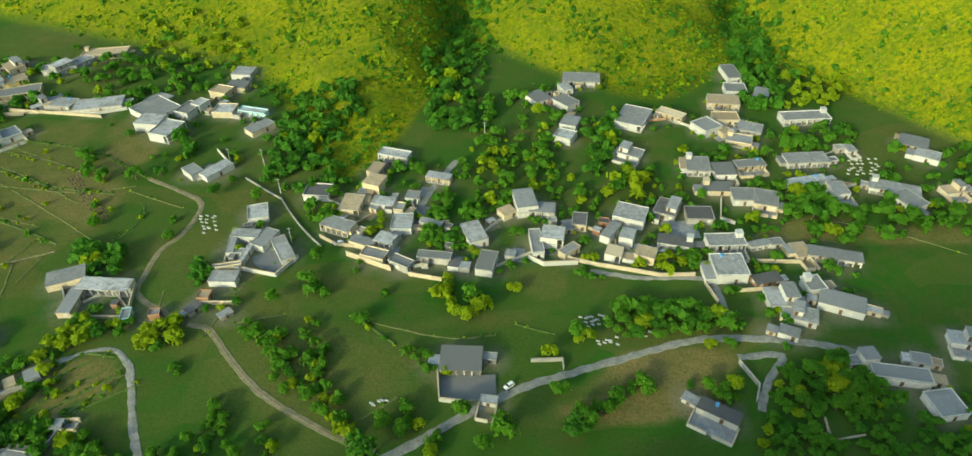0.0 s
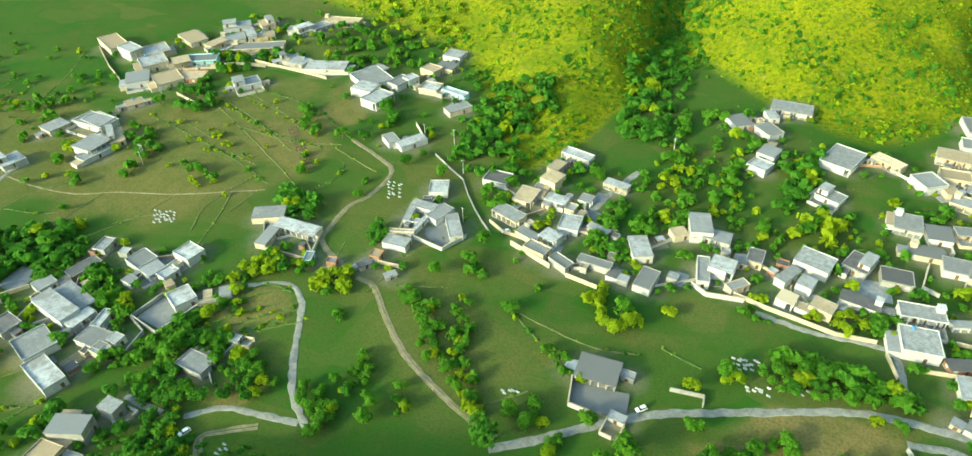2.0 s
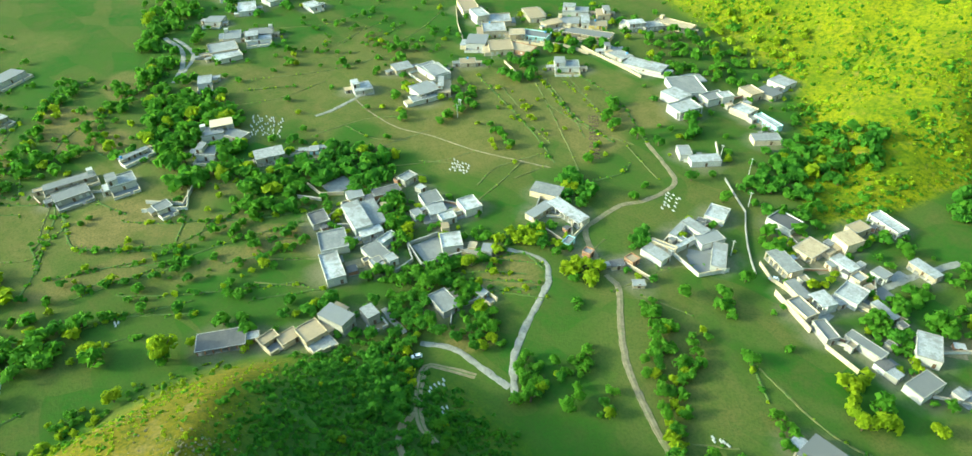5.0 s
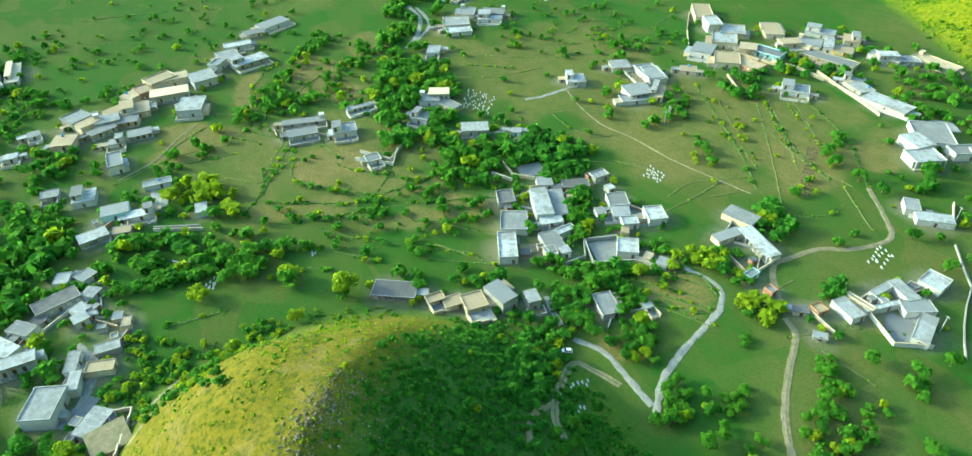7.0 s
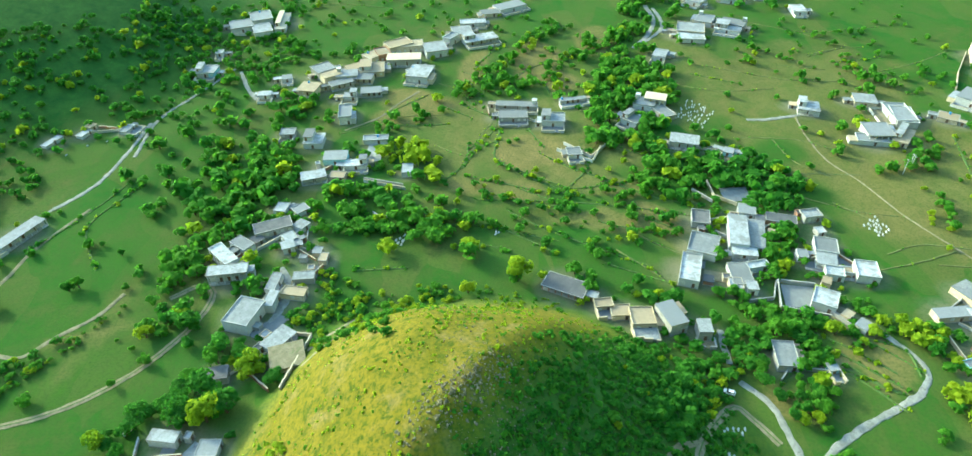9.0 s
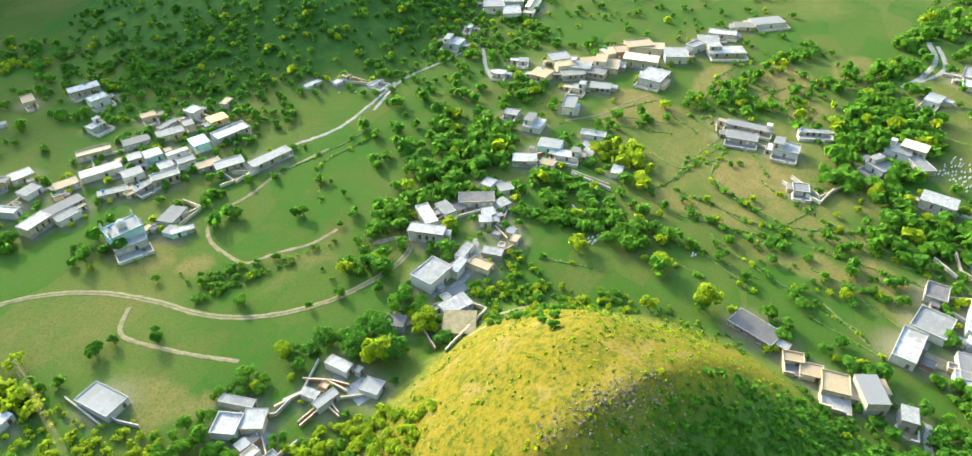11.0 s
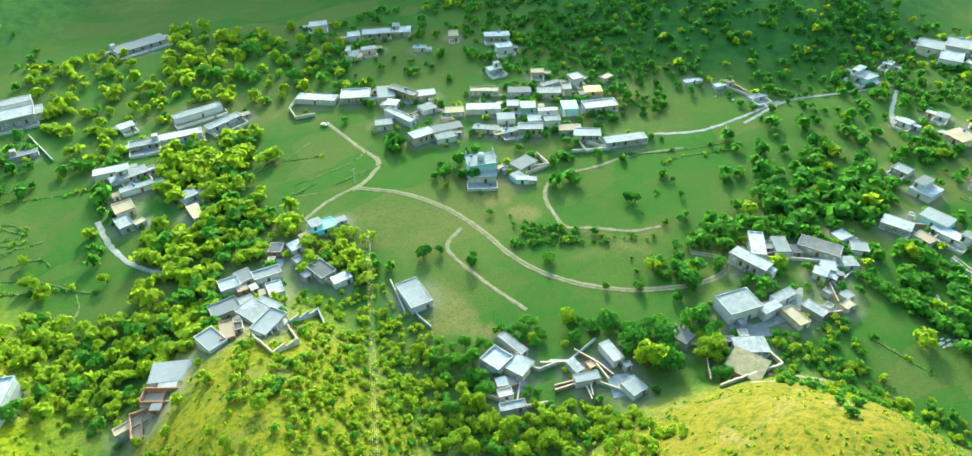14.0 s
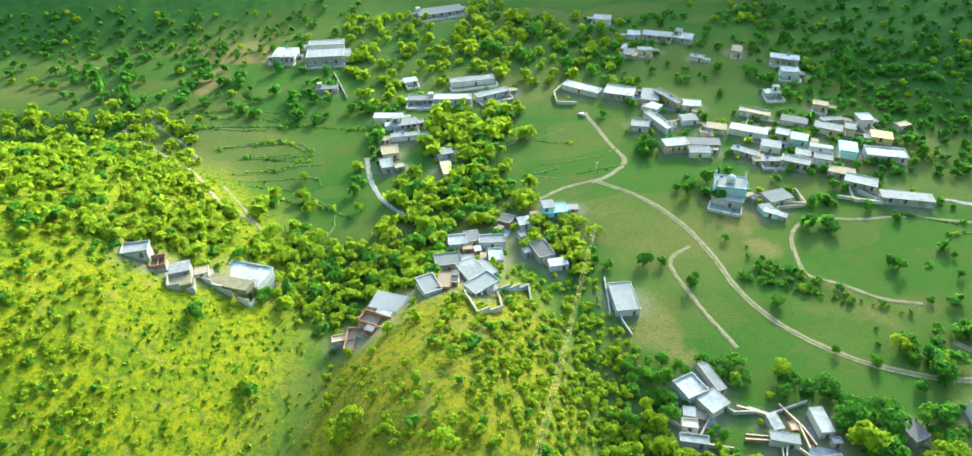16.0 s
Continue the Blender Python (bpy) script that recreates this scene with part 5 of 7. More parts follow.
house(-8.0, 222.0, 7.9, 13.0, 20, 4, "white", "white", "s", True)
house(13.7, 241.8, 8.9, 13.4, 10, 5.8, "white", "white", "s", True)
house(5.8, 236.9, 6.4, 5.8, 32, 3.2, "cream", "tan", "s", True)
house(21.0, 237.5, 11.0, 7.3, -8, 4, "white", "white", "v", True)
house(-2.8, 204.6, 11.8, 6.8, 77, 3.4, "white", "grey", "s", True)
house(36.3, 230.0, 6.0, 8.6, -9, 3.4, "cream", "dark", "s", True)
house(31.0, 226.8, 4.7, 5.9, 5, 3, "cream", "grey", "s", True)
house(58.1, 233.0, 10.8, 13.2, 68, 4.2, "white", "grey", "s", True)
house(48.3, 222.4, 11.3, 4.4, 56, 3.8, "white", "grey", "s", True)
house(54.6, 218.7, 6.9, 5.7, 68, 4.6, "white", "white", "s", True)
house(47.8, 209.0, 6.6, 6.3, 68, 3.8, "white", "cream", "v", True)
house(60.1, 207.9, 6.5, 8.1, 67, 4, "cream", "tan", "s", True)
house(-53.6, 259.6, 8.9, 8.3, 69, 5, "cream", "tan", "s", True)
house(-54.7, 272.0, 8.6, 6.2, 73, 3.4, "cream", "tan", "s", True)
house(-47.2, 284.0, 15.1, 6.4, -19, 3.2, "white", "white", "v", True)
house(-62.0, 244.8, 11.7, 9.2, 82, 3.2, "cream", "tan", "v", True)
house(-48.1, 245.5, 6.1, 10.0, 76, 3, "white", "white", "s", True)
house(-65.3, 229.1, 14.0, 7.4, -25, 3.4, "cream", "grey", "v", True)
house(-53.4, 217.7, 4.7, 10.8, 65, 3.2, "cream", "grey", "s", True)
house(-44.1, 218.3, 7.9, 6.8, -24, 4, "white", "white", "v", True)
house(-38.5, 230.1, 10.7, 8.7, 89, 3, "white", "white", "s", True)
house(-47.5, 209.6, 5.8, 10.1, 70, 3, "cream", "grey", "p", True)
house(-35.5, 249.1, 5.7, 5.8, 79, 3.2, "white", "white", "v", True)
house(-24.7, 263.7, 11.4, 5.1, -17, 3.2, "cream", "white", "v", True)
house(-78.7, 254.8, 9.3, 11.7, 84, 3, "white", "dark", "s", True)
house(-26.2, 230.1, 3.5, 10.0, 70, 2.8, "grey", "grey", "s", True)
house(-23.6, 208.4, 4.5, 13.7, 81, 3, "grey", "grey", "s", True)
house(-36.4, 204.7, 4.9, 9.4, 59, 3, "grey", "grey", "p", True)

# hill-foot houses, the spur village and the village across the valley
house(-47.5, -203.1, 10.7, 5.3, 169, 3, "white", "white", "p", True)
house(-39.8, -207.3, 5.9, 7.4, 179, 3, "cream", "grey", "s", True)
house(-33.4, -206.1, 7.6, 6.6, 172, 3, "white", "white", "s", True)
house(-46.0, -191.6, 5.7, 7.5, 169, 3, "white", "white", "p", True)
house(-33.6, -178.0, 8.4, 13.5, -164, 3, "grey", "grey", "s", True)
house(-39.8, -181.6, 3.6, 10.3, -156, 3, "white", "white", "s", True)
house(-34.3, -166.8, 11.4, 7.0, -154, 3.4, "white", "white", "v", True)
house(-21.8, -173.5, 4.8, 8.7, 163, 2.8, "brick", "tan", "p", True)
house(-15.8, -172.8, 6.7, 9.8, -169, 3, "white", "white", "p", True)
house(-1.1, -170.7, 13.8, 8.7, 149, 2.6, "white", "white", "s", True)
house(4.4, -162.3, 13.7, 5.1, 142, 2.6, "brick", "tan", "r", True)
house(13.5, -158.2, 6.3, 10.4, 166, 2.4, "brick", "tan", "r", True)
house(-57.2, -215.7, 5.4, 6.0, 142, 2.8, "brick", "dark", "s", True)
house(-64.2, -212.6, 5.5, 6.0, -180, 2.5, "white", "white", "s", True)
house(-65.4, -191.6, 6.9, 10.8, -172, 3, "grey", "dark", "s", True)
house(-69.2, -182.1, 7.6, 4.6, 176, 3, "white", "white", "s", True)
house(-86.4, -156.7, 8.7, 15.1, 171, 3, "white", "white", "p", True)
house(-90.4, -111.6, 7.9, 8.1, -168, 3, "white", "white", "p", True)
house(-94.7, -104.5, 7.8, 7.2, -162, 3, "cream", "white", "s", True)
house(-99.4, -113.8, 3.2, 12.0, -175, 2.6, "grey", "grey", "s", True)
house(-83.7, -98.8, 4.8, 3.3, 158, 2.5, "white", "cream", "s", True)
house(-82.4, -93.3, 8.5, 3.1, 156, 2.5, "grey", "grey", "s", True)
house(-123.0, -89.1, 4.2, 9.3, 169, 3.4, "white", "white", "s", True)
house(-108.7, -86.5, 8.5, 3.5, 154, 3, "white", "white", "s", True)
house(-109.4, -92.7, 3.4, 5.8, 175, 2.6, "grey", "grey", "s", True)
house(-118.0, -74.2, 6.0, 6.6, 176, 2.8, "white", "white", "s", True)
house(-147.6, -78.5, 5.8, 6.7, -173, 3, "grey", "dark", "s", True)
house(-161.7, -60.5, 11.4, 7.1, 143, 3.2, "white", "grey", "v", True)
house(-174.5, -75.0, 13.5, 10.2, 161, 5, "white", "grey", "s", True)
house(-181.7, -66.5, 8.5, 3.7, 171, 4, "white", "white", "s", True)
house(-192.1, -67.5, 10.0, 4.0, 171, 3, "white", "grey", "s", True)
house(-186.1, -58.7, 4.9, 9.4, 167, 2.6, "cream", "tan", "s", True)
house(-194.9, -56.4, 4.7, 8.4, -179, 2.6, "grey", "grey", "s", True)
house(-205.8, -50.0, 5.1, 3.3, 173, 2.4, "cream", "tan", "s", True)
house(-228.3, -74.6, 16.1, 7.7, 110, 3.2, "grey", "dark", "s", True)
house(-242.1, -73.2, 6.7, 5.6, 168, 2.8, "white", "white", "s", True)
house(-240.8, -64.7, 6.5, 5.7, 128, 2.6, "white", "white", "s", True)
house(-220.3, -66.1, 5.5, 6.3, 127, 2.6, "white", "white", "s", True)
house(-228.9, -62.5, 5.6, 5.8, 144, 2.6, "white", "grey", "s", True)
house(-267.3, -62.7, 11.8, 7.4, 104, 3.4, "white", "white", "v", True)
house(-271.0, -18.1, 7.9, 5.2, 178, 3, "white", "white", "s", True)
house(-209.0, -90.9, 14.4, 5.7, 41, 4.6, "white", "white", "v", True)
house(-217.2, -85.3, 5.7, 9.7, 140, 3.2, "white", "grey", "s", True)
house(-152.2, -316.8, 16.5, 11.7, 146, 3.4, "white", "white", "v", True)
house(-166.9, -307.8, 9.8, 14.4, 151, 3.4, "cream", "white", "s", True)
house(-158.8, -280.0, 4.7, 20.9, -170, 3.2, "white", "white", "s", True)
house(-198.4, -256.9, 18.8, 7.1, 142, 3.4, "white", "white", "s", True)
house(-211.5, -247.5, 6.5, 7.1, 141, 4.6, "white", "white", "v", True)
house(-216.8, -241.1, 8.3, 7.8, 144, 4.6, "blue", "white", "v", True)
house(-234.0, -226.4, 9.7, 8.4, 55, 4.6, "blue", "blue", "v", True)
house(-248.9, -217.9, 18.4, 8.9, 153, 3.6, "white", "white", "v", True)
house(-202.9, -222.9, 12.7, 6.4, 140, 4.2, "white", "white", "v", True)
house(-218.0, -222.8, 8.2, 6.6, 144, 3.6, "white", "white", "s", True)
house(-169.1, -253.8, 19.8, 7.0, 161, 3.2, "cream", "grey", "v", True)
house(-155.9, -254.6, 12.5, 7.8, 174, 4.6, "cream", "white", "v", True)
house(-148.3, -279.6, 9.2, 8.6, 154, 3, "grey", "grey", "s", True)
house(-165.1, -246.5, 10.2, 6.5, 162, 3, "white", "grey", "s", True)
house(-184.6, -265.1, 10.2, 6.9, 147, 3, "grey", "tan", "s", True)
house(-183.9, -291.6, 10.3, 7.8, 153, 3.2, "cream", "white", "s", True)
house(-175.4, -278.0, 8.5, 7.2, 173, 3, "white", "grey", "s", True)
house(-201.1, -240.7, 9.4, 7.5, 146, 3.4, "white", "white", "s", True)
house(-211.2, -229.3, 6.7, 6.6, 145, 3.4, "white", "white", "s", True)
house(-219.9, -211.1, 11.5, 6.5, 142, 2.8, "grey", "tan", "s", True)
house(-211.1, -272.5, 15.9, 6.1, 139, 3, "grey", "tan", "s", True)
house(-226.1, -259.1, 13.2, 7.0, 141, 3.2, "grey", "grey", "s", True)
house(-238.7, -247.8, 13.6, 7.7, 141, 3.2, "cream", "grey", "s", True)
house(-248.4, -244.0, 8.6, 5.3, 52, 3.8, "cream", "white", "v", True)
house(-258.6, -233.0, 10.0, 7.7, 147, 3.4, "yellow", "yellow", "v", True)
house(-222.4, -200.8, 13.7, 7.7, 139, 3.6, "white", "white", "v", True)
house(-233.6, -184.8, 21.9, 6.4, 154, 3.6, "white", "white", "v", True)
house(-179.2, -200.9, 11.8, 7.9, -176, 3, "grey", "grey", "s", True)
house(-170.0, -194.6, 5.7, 5.3, 176, 2.6, "blue", "white", "s", True)
house(-133.9, -328.9, 23.2, 7.7, 133, 3, "white", "white", "s", True)
house(-174.2, -300.5, 19.0, 4.4, 106, 5, "cream", "grey", "v")
house(-163.1, -295.1, 6.8, 6.8, 128, 3.5, "white", "white", "s")
house(-223.0, -231.6, 10.4, 3.0, 147, 4, "white", "white", "s")
house(-186.3, -239.5, 12.9, 4.5, 133, 3, "grey", "grey", "s")
house(-260.5, -249.2, 6.6, 7.1, 167, 5, "white", "white", "s")
house(-244.8, -253.9, 11.7, 3.6, 170, 4, "white", "grey", "v")
house(-194.4, -229.2, 9.3, 3.7, 163, 3, "grey", "grey", "s")
house(-26.2, -190.4, 9.9, 6.9, 176, 4, "grey", "grey", "s")

# houses under the mountain
house(-178.1, 317.6, 10.8, 13.4, 83, 4.8, "white", "white", "s", True)
house(-166.6, 309.1, 15.1, 11.6, 72, 4.4, "white", "white", "v", True)
house(-181.3, 331.8, 18.0, 21.4, 53, 3.6, "white", "grey", "s", True)
house(-163.2, 332.0, 12.9, 8.6, 69, 3.8, "white", "grey", "s", True)
house(-158.5, 336.7, 7.4, 6.5, 63, 4.6, "white", "white", "s", True)
house(-143.9, 332.1, 10.0, 11.3, 87, 3, "cream", "white", "s", True)
house(-145.8, 376.7, 10.7, 11.9, 82, 3.4, "white", "white", "s", True)
house(-144.8, 360.1, 9.2, 12.0, 81, 3.4, "cream", "grey", "s", True)
house(-151.7, 352.5, 8.7, 10.8, 70, 4, "cream", "tan", "s", True)
house(-128.1, 329.8, 15.9, 4.8, -17, 3, "blue", "white", "v", True)
house(-120.4, 313.6, 14.0, 7.4, 48, 3, "cream", "grey", "s", True)
house(-141.7, 272.7, 6.2, 9.2, 48, 3.4, "white", "white", "s", True)
house(-130.9, 274.0, 15.0, 6.7, 51, 3.2, "white", "white", "s", True)
house(50.9, 360.1, 20.8, 11.5, -6, 3.6, "white", "grey", "v", True)
house(40.9, 349.2, 5.5, 8.8, 19, 3.4, "white", "white", "s", True)
house(39.7, 332.0, 8.9, 11.6, 40, 3.6, "white", "grey", "s", True)
house(25.3, 338.9, 10.0, 11.9, 31, 3.2, "white", "grey", "s", True)
house(40.0, 310.2, 10.0, 8.5, 68, 4, "white", "white", "s", True)
house(36.2, 297.8, 8.7, 9.4, 62, 3.4, "white", "white", "p", True)
house(72.7, 314.1, 19.5, 14.3, 64, 3.6, "white", "grey", "v", True)
house(92.9, 317.8, 14.2, 6.5, -38, 3.4, "cream", "cream", "v", True)
house(107.9, 305.1, 11.0, 11.2, 29, 4, "white", "white", "s", True)
house(123.7, 331.8, 16.4, 10.4, -10, 4, "cream", "tan", "v", True)
house(120.5, 315.1, 12.8, 8.9, -4, 3, "cream", "tan", "s", True)
house(137.4, 366.7, 8.1, 17.3, 3, 3.4, "white", "grey", "s", True)
house(134.0, 345.9, 11.3, 10.8, -6, 3.4, "white", "grey", "s", True)
house(115.8, 303.4, 5.8, 10.1, 18, 3, "cream", "tan", "s", True)
house(129.8, 304.2, 11.9, 9.7, -25, 3.4, "white", "grey", "v", True)
house(146.6, 339.8, 7.9, 12.9, -24, 3.4, "cream", "white", "s", True)

# ---- compound walls ----
boundary_wall([(-27.2, -162.9), (-28.6, -149.5), (-38.3, -151.7), (-39.3, -163.1)], 1.3, "cream")
boundary_wall([(-41.1, -166.2), (-53.2, -169.5), (-51.2, -160.5)], 1.6, "grey")
boundary_wall([(-98.8, -91.4), (-107.3, -88.0)], 1.6, "brick")
boundary_wall([(-110.6, -87.6), (-105.8, -80.5)], 1.6, "brick")
boundary_wall([(-149.7, -69.9), (-139.5, -60.1)], 2.0, "brick")
boundary_wall([(-165.6, -55.5), (-164.0, -49.2), (-148.6, -52.7), (-137.4, -55.3)], 1.6, "cream")
boundary_wall([(-84.4, -170.6), (-78.7, -150.4)], 1.2, "grey")
boundary_wall([(-218.2, -205.2), (-212.2, -190.7), (-225.1, -188.0), (-245.4, -181.0)], 1.4, "white")
boundary_wall([(-190.3, -201.0), (-188.4, -193.4), (-176.1, -194.9)], 1.4, "cream")
boundary_wall([(-214.7, -79.0), (-222.4, -70.5)], 1.4, "white")
boundary_wall([(-266.5, -38.9), (-259.5, -19.9)], 1.4, "grey")
boundary_wall([(-238.0, -32.6), (-233.0, -27.9), (-237.6, -21.2)], 1.2, "grey")
boundary_wall([(-100.5, 203.5), (-84.9, 199.0), (-78.5, 210.7)], 1.8, "white")
boundary_wall([(-171.4, 114.8), (-172.2, 124.5), (-181.7, 129.0)], 1.6, "grey")
boundary_wall([(13.6, 209.5), (19.5, 204.7), (33.2, 205.3)], 2.2, "white")
boundary_wall([(-110.3, 183.8), (-96.3, 184.2)], 1.2, "white")
boundary_wall([(-157.5, 178.1), (-135.6, 177.3)], 1.4, "cream")
boundary_wall([(-135.2, 181.9), (-138.3, 196.0)], 1.8, "white")
boundary_wall([(-26.1, 231.2), (-18.7, 231.8)], 1.8, "cream")
boundary_wall([(-72.6, 224.0), (-64.7, 218.3), (-55.8, 216.7)], 1.6, "cream")
boundary_wall([(-59.4, 211.7), (-40.4, 202.1)], 2.4, "cream")
boundary_wall([(-33.3, 199.3), (-20.3, 196.1)], 1.8, "cream")
boundary_wall([(-116.0, 269.0), (-105.3, 259.9), (-95.2, 251.8), (-88.3, 240.1), (-81.5, 230.2), (-75.6, 222.8), (-70.1, 216.6)], 0.9, "grey")
boundary_wall([(29.5, 208.2), (39.9, 204.2), (51.2, 201.1)], 1.8, "cream")
boundary_wall([(51.2, 201.1), (64.2, 197.1), (77.4, 197.1)], 1.8, "cream")
boundary_wall([(-138.4, 267.8), (-124.5, 278.1), (-136.8, 293.7)], 1.8, "white")
boundary_wall([(-109.5, 184.0), (-96.7, 183.6)], 1.6, "cream")
boundary_wall([(-181.6, 129.5), (-167.1, 125.2), (-160.7, 141.3)], 1.8, "grey")
boundary_wall([(-181.6, 129.5), (-177.9, 142.9)], 1.8, "grey")
boundary_wall([(-250.6, 122.7), (-238.7, 122.5), (-231.7, 130.6)], 1.6, "cream")
boundary_wall([(-290.0, 60.9), (-276.0, 72.6), (-286.4, 82.1)], 1.8, "white")
boundary_wall([(-265.7, 338.0), (-247.4, 334.2)], 1.8, "cream")
boundary_wall([(-236.6, 332.8), (-213.7, 330.6), (-198.9, 335.8)], 1.8, "white")
boundary_wall([(-283.5, 285.4), (-263.5, 277.8)], 1.6, "cream")
boundary_wall([(-284.3, 56.7), (-271.6, 72.5), (-284.5, 78.9)], 1.8, "white")
boundary_wall([(-264.5, -38.9), (-256.1, -18.7)], 1.6, "white")
boundary_wall([(-244.4, 113.8), (-234.7, 120.4)], 1.6, "grey")
boundary_wall([(-127.5, -339.8), (-117.2, -330.4), (-115.2, -318.2), (-125.4, -314.4)], 1.8, "white")
boundary_wall([(-174.1, -199.8), (-189.5, -193.8), (-191.2, -204.9)], 1.8, "cream")
boundary_wall([(-218.4, -197.0), (-222.2, -187.6)], 1.8, "white")
boundary_wall([(-85.0, -165.6), (-81.7, -147.0), (-82.2, -139.1)], 1.6, "grey")
boundary_wall([(-92.6, -110.7), (-99.7, -99.9), (-106.2, -98.4)], 1.6, "grey")
boundary_wall([(-114.9, -98.8), (-117.0, -89.2), (-117.1, -82.4)], 1.6, "brick")
boundary_wall([(-79.0, -102.9), (-84.9, -91.8), (-92.7, -88.0)], 1.6, "cream")
boundary_wall([(-19.2, 149.8), (-18.0, 138.4), (-9.9, 137.2)], 2.0, "white")
boundary_wall([(12.0, 155.1), (22.8, 155.7), (22.8, 151.7)], 1.6, "grey")
boundary_wall([(-141.7, 120.0), (-133.3, 111.7)], 1.4, "grey")
boundary_wall([(-137.5, 121.2), (-134.8, 130.7)], 1.4, "grey")
boundary_wall([(79.9, 192.6), (82.1, 182.0)], 1.6, "cream")
boundary_wall([(90.5, 187.7), (104.2, 188.6)], 1.6, "cream")
boundary_wall([(100.6, 247.0), (96.4, 232.2), (101.6, 228.9)], 1.6, "white")
boundary_wall([(102.9, 204.6), (119.7, 203.4)], 1.6, "cream")
boundary_wall([(4.2, -393.4), (-0.3, -356.4)], 1.4, "grey")
boundary_wall([(-105.0, -100.6), (-110.0, -96.3), (-124.4, -97.9)], 1.4, "grey")
boundary_wall([(81.4, 153.3), (85.1, 143.3), (82.6, 137.5)], 1.8, "grey")
boundary_wall([(-288.1, 323.1), (-273.8, 331.1), (-254.4, 332.2)], 1.6, "cream")
boundary_wall([(-377.9, 327.1), (-352.0, 306.4), (-331.5, 292.8)], 1.8, "cream")
boundary_wall([(-97.8, -90.1), (-105.3, -87.5)], 1.4, "brick")
boundary_wall([(-106.9, -84.6), (-104.6, -79.7)], 1.4, "brick")
boundary_wall([(-101.9, -101.9), (-110.5, -95.5)], 1.4, "cream")
boundary_wall([(-116.9, -91.5), (-114.7, -82.1)], 1.4, "cream")
boundary_wall([(-267.6, 332.3), (-248.6, 335.0), (-208.9, 326.8)], 1.6, "cream")
boundary_wall([(-206.6, -195.5), (-223.1, -185.6)], 1.6, "white")
boundary_wall([(101.7, 131.1), (101.0, 126.7), (101.4, 123.1)], 0.8, "white")
boundary_wall([(102.0, 123.1), (111.4, 124.8)], 0.8, "white")

# ---- yards and sheds ----
forecourts()
crowded()

# ---- banks between the fields ----
field_bank([(76.2, -343.6), (28.6, -329.9)])
field_bank([(63.5, -317.0), (38.5, -316.0), (23.3, -297.0)])
field_bank([(56.8, -302.6), (32.5, -299.4)])
field_bank([(56.0, -286.3), (35.7, -287.9), (17.8, -286.3)])
field_bank([(52.5, -272.3), (30.5, -264.8), (14.8, -245.2)])
field_bank([(102.8, -366.5), (55.3, -356.5), (28.6, -329.9)])
field_bank([(-90.0, -281.8), (-109.6, -273.9)])
field_bank([(-73.6, -249.2), (-93.6, -252.8)])
field_bank([(-101.9, -245.8), (-126.3, -247.4)])
field_bank([(-272.1, 8.3), (-290.2, 16.8), (-297.0, 26.5), (-309.2, 30.7)])
field_bank([(-280.8, 24.5), (-262.1, 40.1), (-245.0, 60.7)])
field_bank([(-340.0, 9.2), (-320.3, 29.4)])
field_bank([(-317.8, -26.7), (-317.1, 2.5)])
field_bank([(-245.7, 14.4), (-240.9, 53.8), (-231.2, 92.5)])
field_bank([(-361.2, 16.4), (-393.0, 23.2), (-423.0, 42.5)])
field_bank([(-308.7, 44.6), (-287.1, 50.8)])
field_bank([(-332.4, -31.5), (-351.9, -9.1)])
field_bank([(-357.2, 34.1), (-385.1, 57.0), (-396.0, 87.0)])
field_bank([(-229.0, -11.5), (-224.6, 17.4), (-213.0, 47.9)])
field_bank([(-199.1, -36.9), (-199.7, -15.4)])
field_bank([(-236.7, 27.4), (-222.3, 42.7), (-209.7, 59.5), (-194.0, 83.2)])
field_bank([(-224.9, 22.4), (-205.8, 45.5)])
field_bank([(-253.3, 34.6), (-237.5, 55.2)])
field_bank([(-264.7, 66.8), (-242.4, 92.7), (-232.1, 116.2)])
field_bank([(-283.1, 47.7), (-264.9, 64.3)])
field_bank([(-224.3, 68.1), (-214.6, 89.1)])
field_bank([(-212.0, 16.9), (-208.3, 27.3)])
field_bank([(-197.6, 64.6), (-183.2, 89.3)])
field_bank([(-153.3, 138.9), (-144.3, 159.0), (-131.0, 158.8)])
field_bank([(-144.1, 136.3), (-127.1, 150.1)])
field_bank([(-141.7, 120.0), (-135.4, 136.2), (-125.0, 147.3)])
field_bank([(-132.3, 111.8), (-139.6, 120.3)])
field_bank([(-252.6, 285.1), (-208.0, 264.7), (-173.5, 257.5)])
field_bank([(-281.0, 261.0), (-209.6, 234.9), (-182.0, 221.7)])
field_bank([(-245.4, 306.1), (-199.1, 293.6), (-162.2, 269.8)])
field_bank([(-165.7, 206.2), (-153.6, 234.7), (-155.2, 247.8)])
field_bank([(-223.8, -178.6), (-246.1, -163.7), (-270.4, -152.9)])
field_bank([(-375.6, 242.2), (-379.8, 276.5)])
field_bank([(-364.1, 149.3), (-349.5, 174.8)])
field_bank([(-48.6, 175.3), (-34.8, 163.2)])
field_bank([(7.1, 173.1), (21.2, 167.9)])
field_bank([(-208.1, -143.4), (-238.6, -158.3), (-266.9, -146.8)])
field_bank([(-116.3, 209.5), (-98.3, 190.7)])
field_bank([(-254.0, 142.2), (-239.3, 159.8)])
